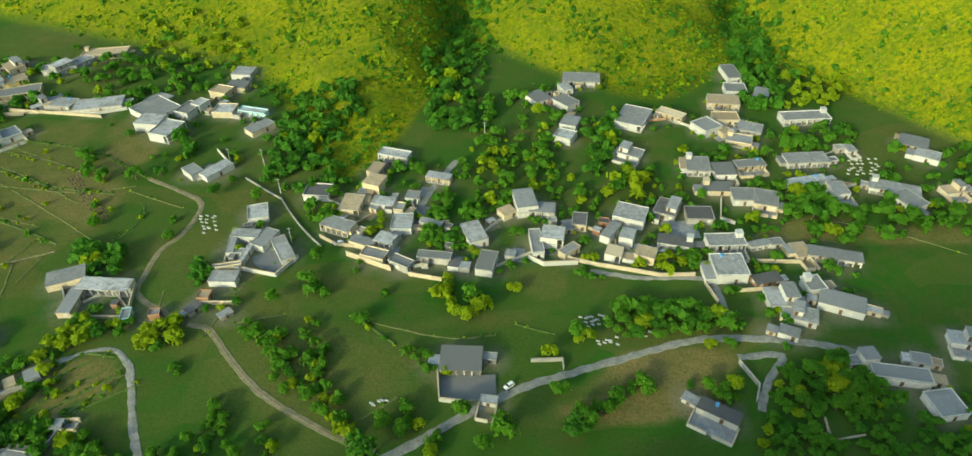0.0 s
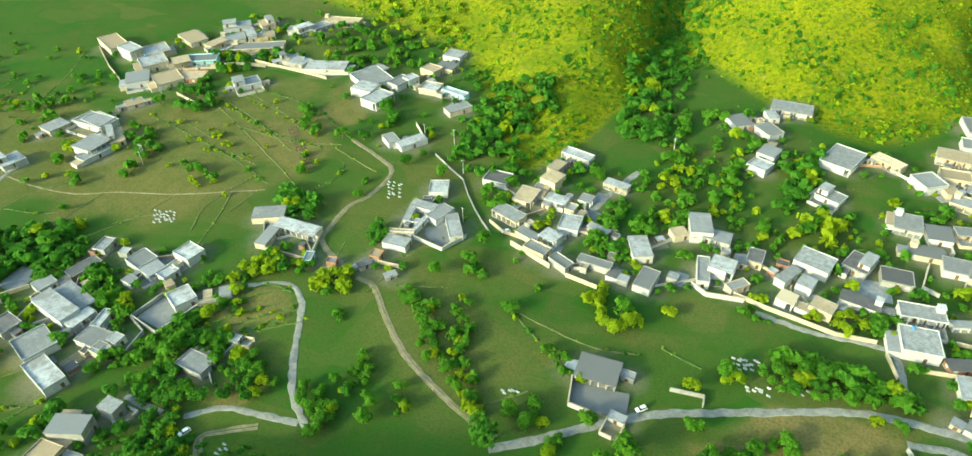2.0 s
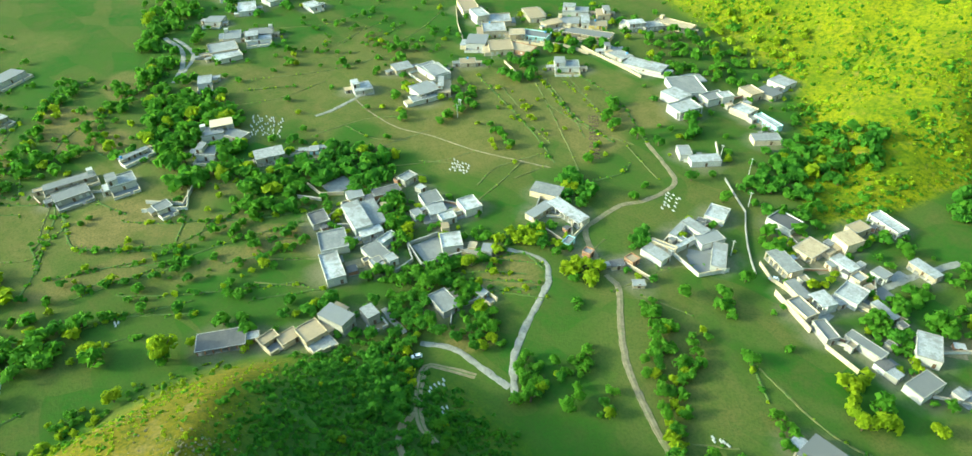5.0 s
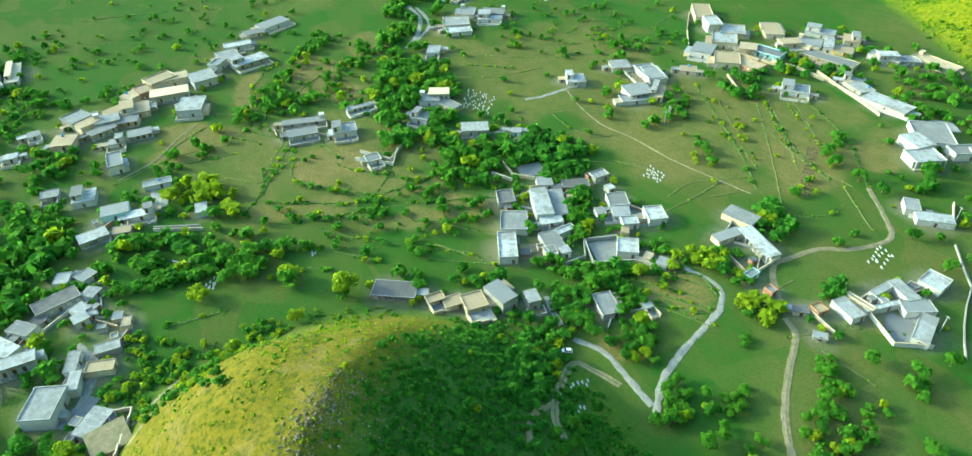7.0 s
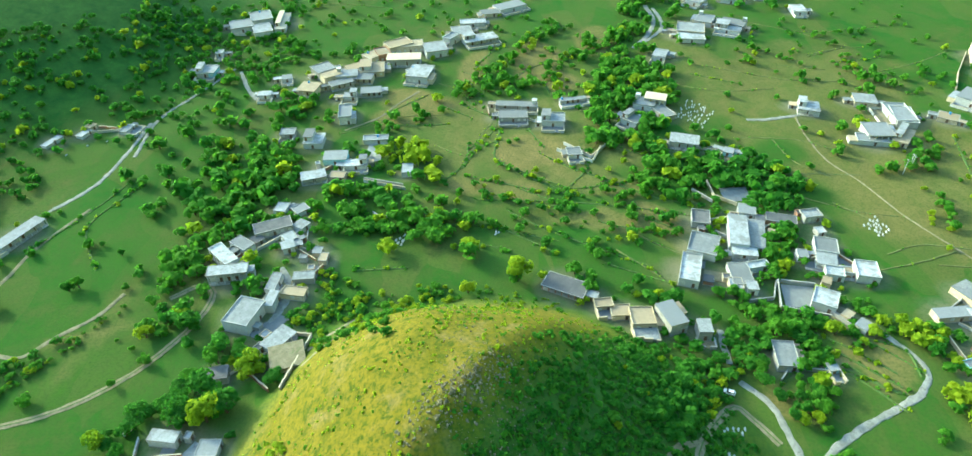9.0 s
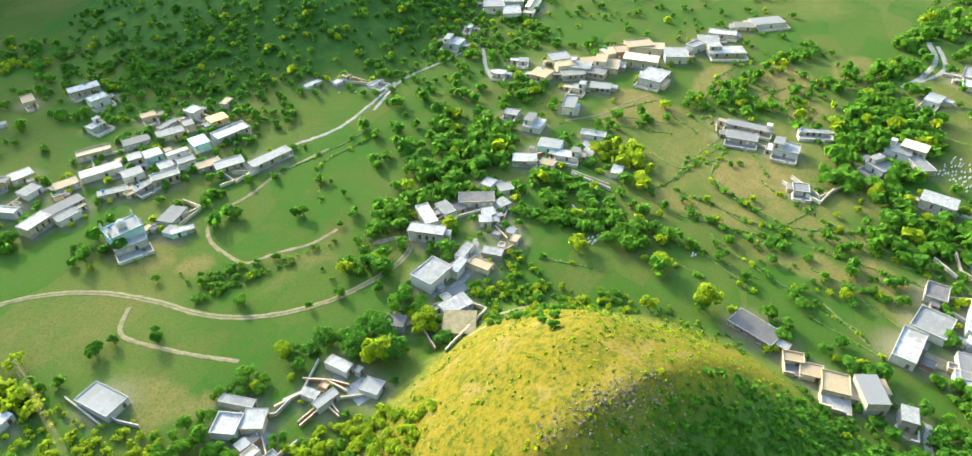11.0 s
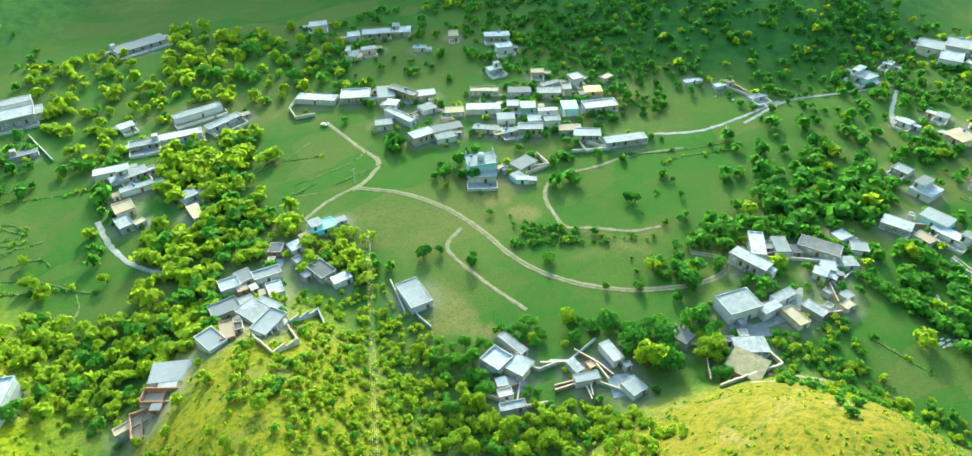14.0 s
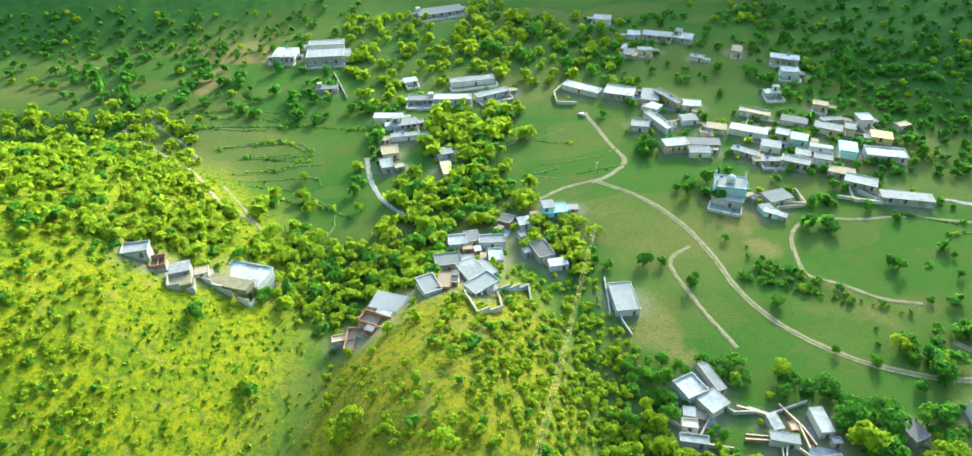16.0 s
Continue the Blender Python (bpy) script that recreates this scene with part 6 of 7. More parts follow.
field_bank([(-326.5, 33.7), (-299.9, 27.9), (-278.7, 25.8), (-264.7, 40.5), (-250.7, 58.9)])
field_bank([(-291.3, 13.2), (-304.3, 24.2), (-321.5, 30.3)])
field_bank([(-296.6, 12.4), (-277.4, 9.7), (-261.0, -1.4)])
field_bank([(-334.0, 3.7), (-322.4, 16.2)])
field_bank([(-350.7, 11.9), (-338.0, 17.7), (-359.2, 25.2)])
field_bank([(-264.9, 10.6), (-257.9, 27.5), (-250.6, 44.0), (-246.2, 63.9)])
field_bank([(-250.3, 20.6), (-244.3, 32.7), (-238.2, 48.9), (-246.8, 58.1)])
field_bank([(-250.5, 59.5), (-252.8, 80.8), (-255.0, 93.8), (-256.7, 110.3), (-254.2, 127.1)])
field_bank([(-285.7, 67.4), (-269.9, 70.1), (-252.9, 58.8)])
field_bank([(-283.1, 89.1), (-274.5, 106.4), (-275.7, 125.2)])
field_bank([(-230.3, 92.2), (-222.8, 119.4)])
field_bank([(-366.9, 59.7), (-345.4, 62.2)])
field_bank([(-396.7, 77.0), (-415.4, 103.9)])
field_bank([(-428.5, 111.3), (-438.3, 136.1)])
field_edge([(-384.4, 141.5), (-366.4, 176.7), (-352.9, 208.4), (-348.0, 243.8)])
field_edge([(-351.9, 135.1), (-341.7, 159.0), (-343.4, 191.6)])
field_edge([(-289.9, 149.7), (-285.6, 180.1), (-274.8, 196.5)])
field_edge([(-254.8, 148.7), (-254.8, 175.6), (-252.4, 198.4)])
field_edge([(-237.8, 160.5), (-224.1, 182.4), (-218.3, 200.0)])
field_edge([(-193.8, 180.1), (-198.9, 198.6), (-192.1, 225.4)])
field_edge([(-184.3, 171.4), (-188.6, 191.9), (-194.0, 209.4)])
field_edge([(-249.9, 278.9), (-220.6, 259.9), (-189.9, 239.6), (-168.7, 224.4)])
field_edge([(-251.0, 287.2), (-218.1, 270.0), (-187.0, 250.6)])
field_edge([(-245.6, 294.9), (-214.4, 284.5), (-182.7, 267.2)])
field_edge([(-261.6, 261.5), (-235.0, 249.7)])
field_edge([(-443.5, 207.4), (-421.9, 245.6), (-426.8, 296.7)])
field_edge([(-356.8, 248.7), (-370.0, 291.8), (-383.2, 318.5)])
field_edge([(-383.8, 227.4), (-392.8, 249.9)])
field_edge([(-250.7, 302.2), (-212.5, 283.8), (-191.8, 270.0)])
field_edge([(-166.9, 259.8), (-138.0, 245.8)])
field_edge([(-374.3, 206.9), (-365.8, 232.5)])
field_edge([(-423.4, 237.0), (-398.1, 260.3)])
field_edge([(-388.0, 229.8), (-395.2, 257.8), (-395.3, 271.9)])
field_edge([(-286.4, 168.3), (-266.0, 171.4), (-251.4, 183.5)])
field_edge([(-231.6, 174.8), (-218.8, 184.9)])
field_edge([(-186.2, 197.2), (-183.4, 217.6)])
field_bank([(-136.3, 132.1), (-130.9, 138.1), (-117.5, 146.7)])
field_bank([(-159.7, 130.9), (-151.3, 146.4), (-132.5, 161.2)])
field_bank([(-227.0, 87.2), (-214.9, 100.7)])
field_edge([(-216.6, 79.1), (-204.7, 91.9), (-199.5, 98.1)])
field_edge([(-205.9, 70.7), (-186.6, 86.4)])
field_edge([(-246.4, 102.0), (-232.2, 115.5)])
field_bank([(76.1, -342.1), (54.6, -332.8), (31.9, -330.1)])
field_bank([(69.6, -316.3), (47.9, -315.2), (29.1, -311.3), (22.3, -299.3)])
field_bank([(58.3, -301.8), (41.6, -298.1), (23.4, -296.3)])
field_bank([(58.7, -284.1), (44.6, -285.1), (29.8, -285.8)])
field_bank([(86.4, -368.7), (71.9, -352.9), (55.1, -349.5), (31.8, -333.8)])
field_edge([(15.0, -241.9), (16.6, -231.8), (22.7, -225.7)])
field_edge([(152.7, -389.2), (126.4, -391.7), (109.7, -395.2)])
field_edge([(131.3, -380.9), (104.5, -381.0)])
field_edge([(-69.4, -280.4), (-93.9, -284.3), (-109.8, -290.6)])
field_edge([(-85.3, -257.4), (-114.9, -258.6), (-130.5, -264.1)])
field_edge([(-74.2, -251.7), (-90.4, -244.2)])
field_bank([(-155.5, 130.9), (-145.1, 141.8), (-133.0, 151.6)])
field_bank([(-138.6, 136.8), (-129.0, 142.6), (-124.1, 150.3)])
field_edge([(-125.9, 191.5), (-124.4, 181.4)])
field_edge([(-229.2, 263.9), (-192.3, 258.9), (-165.7, 263.8)])
field_edge([(-216.2, 240.2), (-196.7, 233.9)])
field_edge([(-93.5, 174.1), (-74.3, 178.7)])
field_edge([(-44.2, 173.8), (-17.1, 166.0), (0.3, 167.5)])
field_edge([(122.2, 232.9), (155.4, 225.2), (186.1, 206.6)])
field_edge([(-45.9, 128.7), (-31.8, 140.2)])
field_edge([(-135.9, 72.1), (-137.8, 93.1), (-142.0, 111.8)])
field_edge([(-102.7, 167.3), (-96.7, 192.5), (-82.8, 216.0)])
field_edge([(-310.5, -55.5), (-326.8, -26.0), (-328.1, 2.6)])
field_edge([(-296.3, -4.9), (-284.6, 11.2), (-306.0, 20.2), (-326.9, 31.6)])
field_edge([(-366.1, -2.6), (-352.5, 18.7)])
field_edge([(-379.9, 12.5), (-364.6, 30.4)])
field_edge([(-549.3, -75.8), (-550.0, -28.7), (-536.3, 20.3)])
field_edge([(-504.0, -82.0), (-492.4, -39.1)])
field_edge([(-596.1, -60.2), (-579.3, -1.0)])

field_bank([(77.8, -344.1), (31.8, -332.3), (-6.7, -315.9)])
field_bank([(65.0, -316.8), (29.1, -309.9), (23.2, -300.2)])
field_bank([(53.8, -302.3), (25.2, -289.9)])
field_bank([(56.9, -277.5), (24.3, -275.3), (19.0, -266.9)])
field_bank([(79.1, -361.2), (48.5, -354.5), (21.6, -339.1)])
field_bank([(41.6, -260.6), (20.0, -249.3), (9.8, -238.9)])

# ---- graves, cars, poles ----
graveyard((30.3, 176.7), (35.3, 177.4), (35.1, 171.5), (30.2, 170.8), 8)
graveyard((34.7, 177.3), (40.7, 178.2), (40.4, 172.2), (34.4, 171.4), 8)
graveyard((35.8, 165.9), (43.1, 166.9), (42.8, 162.7), (35.7, 161.7), 8)
graveyard((51.5, 168.8), (55.6, 169.3), (55.2, 165.6), (51.1, 165.1), 3)
graveyard((-128.6, 240.6), (-121.6, 241.6), (-115.8, 226.4), (-122.6, 225.4), 16)
graveyard((-40.5, 138.8), (-33.5, 139.8), (-33.0, 137.3), (-39.9, 136.4), 5)
graveyard((-220.3, 188.9), (-209.5, 190.0), (-203.0, 180.8), (-213.4, 179.6), 22)
graveyard((-334.7, 137.4), (-318.8, 149.1), (-296.7, 135.0), (-311.5, 123.8), 55)
graveyard((-114.0, 84.1), (-114.9, 94.9), (-111.7, 93.2), (-110.2, 82.2), 7)
graveyard((-102.1, 80.9), (-103.0, 85.8), (-99.8, 84.2), (-98.9, 79.4), 3)
graveyard((-215.4, -22.9), (-220.6, -16.4), (-217.1, -15.2), (-212.0, -21.6), 6)
car(4.4, 144.4, 40)
car(-129.8, 92.9, 60)
car(-127.5, -102.6, 150)
car(-123.9, -301.9, 120)
car(-63.8, 219.2, 20)
utility_pole(-251.1, 218.0, 8)
utility_pole(-255.5, 223.2, 8)
utility_pole(-110.5, 281.2, 9)
utility_pole(-83.5, 220.5, 8)
utility_pole(-254.3, 223.3, 8)
utility_pole(-285.4, 276.4, 8)
utility_pole(-96.7, 256.8, 8)
utility_pole(-3.7, 303.1, 8)
utility_pole(144.1, 243.8, 8)
utility_pole(-108.5, -241.1, 8)
utility_pole(-127.5, 283.5, 8)
graveyard((168.8, 279.1), (184.7, 278.6), (177.6, 262.8), (162.1, 262.9), 24)
graveyard((-315.0, -211.2), (-342.9, -177.8), (-320.2, -164.0), (-294.9, -196.7), 8)
graveyard((-221.5, 21.0), (-220.9, 23.6), (-218.8, 23.3), (-219.4, 20.7), 3)
graveyard((-217.9, -22.6), (-225.3, -13.3), (-220.0, -11.6), (-212.7, -20.7), 12)

# ---- trees ----
grove((-84, 174), (-66, 143), (-69, 141), (-87, 171), 10, 3.2, "g")
grove((-68, 152), (-47, 129), (-49, 126), (-71, 149), 9, 3, "g")
grove((-67, 173), (-55, 153), (-58, 152), (-69, 171), 5, 2.8, "g")
tree(-48.1, 174.1, 3.4, "g")
grove((-31, 164), (-19, 155), (-21, 149), (-33, 159), 8, 3, "g")
grove((-19, 198), (-3, 183), (-8, 172), (-23, 186), 11, 3.8, "y")
tree(7.2, 190.0, 3.2, "y")
tree(-82.2, 185.9, 3.6, "g")
grove((-72, 202), (-62, 188), (-65, 184), (-75, 197), 5, 3.4, "g")
grove((-124, 155), (-115, 142), (-118, 141), (-127, 154), 4, 3, "g")
grove((-152, 128), (-139, 128), (-137, 124), (-150, 124), 4, 3.4, "g")
tree(-153.7, 118.6, 4.8, "g")
tree(-152.8, 139.3, 4, "y")
grove((-127, 124), (-116, 119), (-116, 115), (-127, 119), 4, 3, "g")
tree(-98.7, 114.0, 3.6, "g")
tree(-88.4, 107.4, 4, "g")
tree(-76.9, 113.6, 3.6, "g")
tree(-38.7, 116.6, 6.2, "d")
tree(-35.2, 129.7, 3.6, "g")
grove((-27, 133), (-16, 126), (-19, 119), (-30, 126), 7, 3.4, "g")
tree(-10.9, 133.3, 3.8, "g")
tree(2.7, 126.1, 5.2, "g")
tree(-4.5, 121.0, 3.6, "g")
tree(-27.8, 135.0, 3, "g")
grove((-87, 138), (-80, 124), (-83, 123), (-90, 137), 5, 2.4, "g")
grove((-109, 158), (-103, 150), (-105, 148), (-111, 156), 3, 2.4, "g")
grove((45, 184), (89, 175), (83, 158), (41, 166), 40, 4.2, "g")
grove((32, 176), (35, 168), (29, 163), (26, 171), 4, 3.6, "y")
tree(18.7, 158.1, 3.2, "y")
grove((26, 134), (48, 147), (49, 141), (27, 129), 11, 3.6, "g")
grove((68, 143), (78, 144), (76, 137), (67, 136), 7, 4, "g")
grove((92, 150), (127, 155), (120, 135), (87, 131), 40, 4, "g")
tree(24.1, 127.5, 5, "d")
tree(20.8, 142.7, 3.4, "g")
grove((-172, 220), (-152, 215), (-146, 196), (-165, 199), 16, 4.4, "d")
grove((-150, 185), (-131, 176), (-130, 164), (-148, 172), 10, 3.2, "g")
grove((-129, 173), (-114, 175), (-108, 162), (-123, 160), 10, 4, "y")
grove((-121, 203), (-107, 209), (-102, 198), (-115, 192), 8, 3.4, "d")
grove((-178, 250), (-167, 234), (-170, 231), (-181, 248), 4, 3, "y")
grove((-201, 294), (-183, 270), (-187, 265), (-205, 289), 5, 3.6, "g")
grove((-233, 233), (-209, 217), (-209, 209), (-233, 224), 7, 2.8, "g")
grove((-285, 247), (-271, 249), (-239, 206), (-252, 204), 14, 4.2, "g")
grove((-293, 305), (-275, 307), (-253, 272), (-269, 270), 8, 4.2, "d")
grove((-163, 306), (-150, 308), (-141, 284), (-154, 282), 5, 4.4, "d")
tree(-126.2, 256.1, 3.6, "d")
tree(-168.1, 269.5, 4, "g")
tree(-156.3, 272.0, 3.6, "d")
tree(-285.0, 272.9, 3.6, "g")
grove((-240, 258), (-201, 237), (-201, 233), (-239, 253), 10, 1.8, "y")
grove((-122, 322), (-85, 323), (-75, 277), (-107, 274), 22, 4.2, "d")
grove((-91, 280), (-75, 280), (-65, 236), (-79, 234), 12, 3.6, "g")
tree(-70.3, 209.7, 3.4, "g")
tree(-106.2, 250.9, 3.6, "g")
grove((-50, 279), (-34, 280), (-32, 267), (-48, 265), 6, 3.4, "g")
grove((-29, 248), (-19, 250), (-16, 228), (-27, 227), 10, 3.8, "g")
grove((-13, 250), (11, 253), (12, 236), (-11, 233), 14, 3.8, "g")
grove((-30, 224), (-11, 227), (-10, 213), (-28, 210), 14, 3.6, "g")
grove((-55, 233), (-45, 234), (-44, 227), (-53, 225), 4, 2.6, "y")
tree(9.5, 223.3, 3.2, "g")
grove((-41, 392), (-16, 420), (-9, 311), (-31, 309), 50, 4.4, "d", loose=False)
grove((-15, 346), (34, 351), (32, 257), (-8, 252), 46, 3.6, "g", loose=False)
grove((47, 314), (68, 317), (64, 271), (45, 268), 28, 4, "d", loose=False)
grove((51, 267), (73, 270), (70, 247), (50, 244), 16, 3.4, "y")
grove((79, 224), (82, 209), (76, 203), (72, 217), 7, 4.2, "g")
grove((113, 247), (123, 248), (118, 231), (109, 230), 6, 4.6, "y")
grove((106, 286), (116, 288), (114, 279), (104, 278), 5, 2.6, "g")
tree(131.5, 281.7, 3.8, "g")
grove((146, 305), (182, 308), (175, 287), (140, 283), 22, 3.6, "g")
grove((149, 406), (174, 409), (152, 327), (131, 325), 40, 4.6, "d", loose=False)
grove((167, 370), (199, 363), (190, 330), (155, 325), 26, 3.8, "y", loose=False)
grove((131, 251), (163, 256), (155, 234), (125, 230), 24, 4.2, "g")
grove((97, 207), (115, 210), (111, 196), (94, 194), 8, 3.6, "g")
grove((125, 206), (135, 207), (132, 197), (122, 196), 6, 3.6, "g")
grove((98, 176), (106, 177), (103, 167), (96, 166), 5, 3.4, "g")
grove((54, 208), (75, 211), (73, 198), (53, 196), 8, 2.8, "y")
grove((34, 253), (48, 255), (46, 225), (34, 224), 7, 3, "g")
grove((38, 210), (40, 207), (38, 204), (36, 207), 3, 3, "y")
grove((-585, 178), (-541, 207), (-374, 123), (-406, 101), 70, 4.8, "g", loose=False)
grove((-399, 104), (-370, 124), (-311, 93), (-336, 76), 40, 4.6, "g", loose=False)
grove((-370, 120), (-342, 140), (-276, 101), (-299, 84), 34, 4.2, "g", loose=False)
grove((-290, 109), (-257, 134), (-238, 120), (-269, 97), 22, 3.6, "g")
grove((-295, 136), (-245, 172), (-212, 145), (-258, 111), 48, 4, "d")
grove((-557, 215), (-488, 261), (-436, 227), (-495, 184), 16, 4, "d", loose=False)
grove((-474, 213), (-347, 303), (-221, 183), (-309, 117), 34, 2.8, "g")
grove((-371, 248), (-344, 267), (-302, 230), (-326, 213), 12, 3.6, "g")
grove((-314, 222), (-305, 228), (-271, 198), (-278, 192), 12, 3.4, "g")
grove((-277, 237), (-265, 244), (-244, 224), (-256, 216), 10, 3.4, "g")
grove((-292, 298), (-277, 308), (-251, 277), (-265, 268), 10, 4, "d")
grove((-302, 342), (-267, 368), (-245, 337), (-277, 314), 20, 4.2, "d")
grove((-260, 402), (-205, 429), (-169, 364), (-212, 331), 34, 3.8, "g", loose=False)
grove((-118, 309), (-96, 323), (-79, 284), (-99, 271), 16, 4, "d")
grove((-109, 345), (-76, 346), (-66, 320), (-93, 308), 26, 4, "d", loose=False)
grove((-250, 68), (-246, 85), (-238, 82), (-242, 66), 6, 2.8, "g")
grove((-248, 36), (-233, 67), (-226, 65), (-240, 34), 12, 2.6, "g")
grove((-233, 28), (-222, 40), (-215, 37), (-226, 25), 7, 2.8, "g")
grove((-223, 86), (-214, 100), (-209, 97), (-218, 84), 9, 2.8, "g")
grove((-251, 82), (-239, 91), (-211, 73), (-221, 65), 14, 3, "g")
grove((-221, 61), (-209, 69), (-199, 63), (-210, 55), 6, 3.2, "g")
grove((-196, 53), (-186, 60), (-177, 54), (-186, 47), 7, 3.2, "g")
grove((-189, 71), (-172, 92), (-165, 87), (-182, 68), 10, 3.2, "d")
tree(-189.6, 28.2, 6.6, "y")
grove((-191, 126), (-174, 138), (-152, 117), (-168, 106), 8, 3.4, "g")
grove((-211, 143), (-207, 147), (-193, 135), (-198, 132), 5, 3, "g")
grove((-228, 136), (-210, 149), (-198, 139), (-215, 126), 10, 3.6, "g")
grove((-164, 122), (-148, 133), (-136, 121), (-151, 110), 10, 3.2, "g")
grove((-161, 107), (-130, 129), (-114, 111), (-143, 90), 24, 3, "d")
grove((-100, 120), (-84, 132), (-74, 117), (-88, 106), 8, 2.8, "g")
grove((-167, 99), (-148, 113), (-98, 68), (-107, 55), 60, 2.8, "d", loose=False)
grove((-312, -132), (-297, -71), (-254, -68), (-269, -122), 50, 4.4, "g", loose=False)
grove((-275, -139), (-259, -79), (-227, -75), (-242, -131), 34, 4.2, "g", loose=False)
grove((-241, -111), (-232, -80), (-187, -75), (-195, -102), 20, 4, "g")
grove((-227, -118), (-223, -103), (-193, -97), (-197, -111), 12, 4, "g")
grove((-303, -36), (-293, 1), (-260, -2), (-269, -36), 16, 4.6, "y")
grove((-312, -41), (-382, 35), (-364, 37), (-298, -37), 30, 3.8, "g")
grove((-349, 2), (-463, 80), (-442, 82), (-335, 6), 34, 3.6, "g", loose=False)
grove((-359, 35), (-453, 128), (-427, 127), (-341, 38), 36, 3.6, "g", loose=False)
grove((-392, 98), (-379, 140), (-275, 107), (-284, 73), 56, 4.4, "g", loose=False)
grove((-270, 125), (-260, 161), (-227, 146), (-235, 112), 34, 4.4, "d")
grove((-272, 92), (-265, 123), (-236, 112), (-243, 84), 20, 4, "g")
grove((-257, -52), (-239, 19), (-201, 14), (-216, -49), 50, 4, "g")
grove((-234, -28), (-233, 18), (-219, 17), (-221, -27), 22, 3.8, "g")
grove((-243, 34), (-224, 104), (-196, 93), (-212, 29), 30, 2.6, "d")
grove((-343, -174), (-335, -134), (-234, -112), (-242, -145), 26, 4.2, "g", loose=False)
grove((-394, -140), (-377, -76), (-310, -70), (-324, -125), 30, 4.2, "g", loose=False)
grove((-449, -197), (-473, -112), (-364, -98), (-374, -181), 110, 2.6, "d", loose=False)
grove((-162, 61), (-152, 106), (-88, 76), (-84, 37), 150, 1.7, "d", loose=False)
grove((-199, -60), (-188, -16), (-118, -12), (-167, -57), 60, 1.9, "g", loose=False)
grove((-224, -40), (-217, -15), (-188, -16), (-193, -39), 24, 2.6, "g")
grove((-386, 61), (-376, 99), (-327, 87), (-338, 53), 14, 3.2, "g")
grove((-266, -1), (-237, 53), (-231, 51), (-259, -2), 18, 2.2, "d")
grove((-278, 25), (-241, 63), (-238, 62), (-274, 23), 12, 1.8, "g")
tree(-215.2, -3.9, 3.4, "g")
grove((-165, -83), (-158, -57), (-138, -54), (-149, -80), 12, 4.4, "d")
grove((-183, -106), (-180, -95), (-162, -91), (-165, -102), 6, 4.4, "d")
grove((-199, -120), (-196, -109), (-180, -105), (-183, -116), 4, 4, "g")
tree(-147.6, -68.7, 4.6, "y")
grove((-200, -25), (-197, -13), (-136, -10), (-176, -25), 8, 2.8, "y")
tree(-189.1, 25.6, 4.4, "g")
tree(-183.9, 7.9, 3.4, "y")
grove((-179, 105), (-171, 139), (-154, 130), (-162, 98), 10, 3.8, "g")
grove((-160, 102), (-156, 116), (-140, 108), (-143, 95), 10, 3.6, "d")
grove((-148, 122), (-145, 134), (-135, 128), (-138, 117), 8, 3.4, "g")
grove((-167, 136), (-159, 162), (-147, 154), (-154, 130), 8, 3, "g")
grove((-225, 138), (-221, 152), (-181, 133), (-184, 120), 16, 3.6, "g")
grove((-230, 118), (-228, 125), (-195, 111), (-196, 105), 6, 3.2, "g")
grove((-159, 156), (-154, 177), (-144, 171), (-149, 151), 10, 3, "y")
grove((-94, 66), (-97, 78), (-86, 73), (-85, 63), 8, 2.6, "g")
grove((-130, 115), (-126, 127), (-112, 119), (-115, 107), 6, 2.8, "g")
grove((-105, 111), (-102, 124), (-85, 114), (-88, 101), 10, 3, "g")
grove((-109, -498), (-144, -451), (-93, -347), (-65, -384), 46, 4.6, "y", loose=False)
grove((-139, -442), (-185, -381), (-149, -326), (-108, -378), 30, 4.6, "g", loose=False)
grove((-49, -337), (-90, -284), (-66, -241), (-30, -286), 54, 4.6, "y", loose=False)
grove((-22, -270), (-44, -243), (-7, -155), (10, -191), 50, 4.2, "y")
grove((-47, -270), (-71, -240), (-50, -202), (-29, -228), 16, 4.2, "g")
grove((-75, -222), (-94, -198), (-77, -174), (-59, -196), 30, 3.8, "y")
grove((-58, -181), (-90, -140), (-55, -100), (-24, -118), 110, 1.5, "y", loose=False)
grove((-69, -116), (-108, -59), (-84, -43), (-54, -98), 46, 3.2, "y")
grove((-90, -192), (-100, -181), (-84, -161), (-75, -172), 12, 3.2, "g")
grove((-105, -129), (-116, -115), (-105, -105), (-94, -118), 10, 3.2, "g")
grove((-127, -114), (-138, -100), (-131, -94), (-120, -108), 8, 3.6, "d")
grove((-137, -95), (-147, -81), (-130, -69), (-120, -82), 8, 6, "d")
tree(-104.4, -175.4, 3.8, "d")
tree(-109.8, -172.7, 2.8, "d")
tree(-140.2, -139.8, 2.6, "g")
tree(-156.4, -105.1, 2.4, "g")
tree(-198.5, -146.3, 3.2, "g")
grove((-230, -147), (-236, -139), (-216, -126), (-211, -133), 4, 2.8, "g")
grove((-244, -132), (-259, -112), (-236, -98), (-221, -118), 9, 3.4, "g")
grove((-281, -141), (-313, -100), (-259, -74), (-231, -110), 44, 4.6, "d", loose=False)
grove((-206, -128), (-223, -106), (-207, -96), (-191, -118), 12, 3.4, "g")
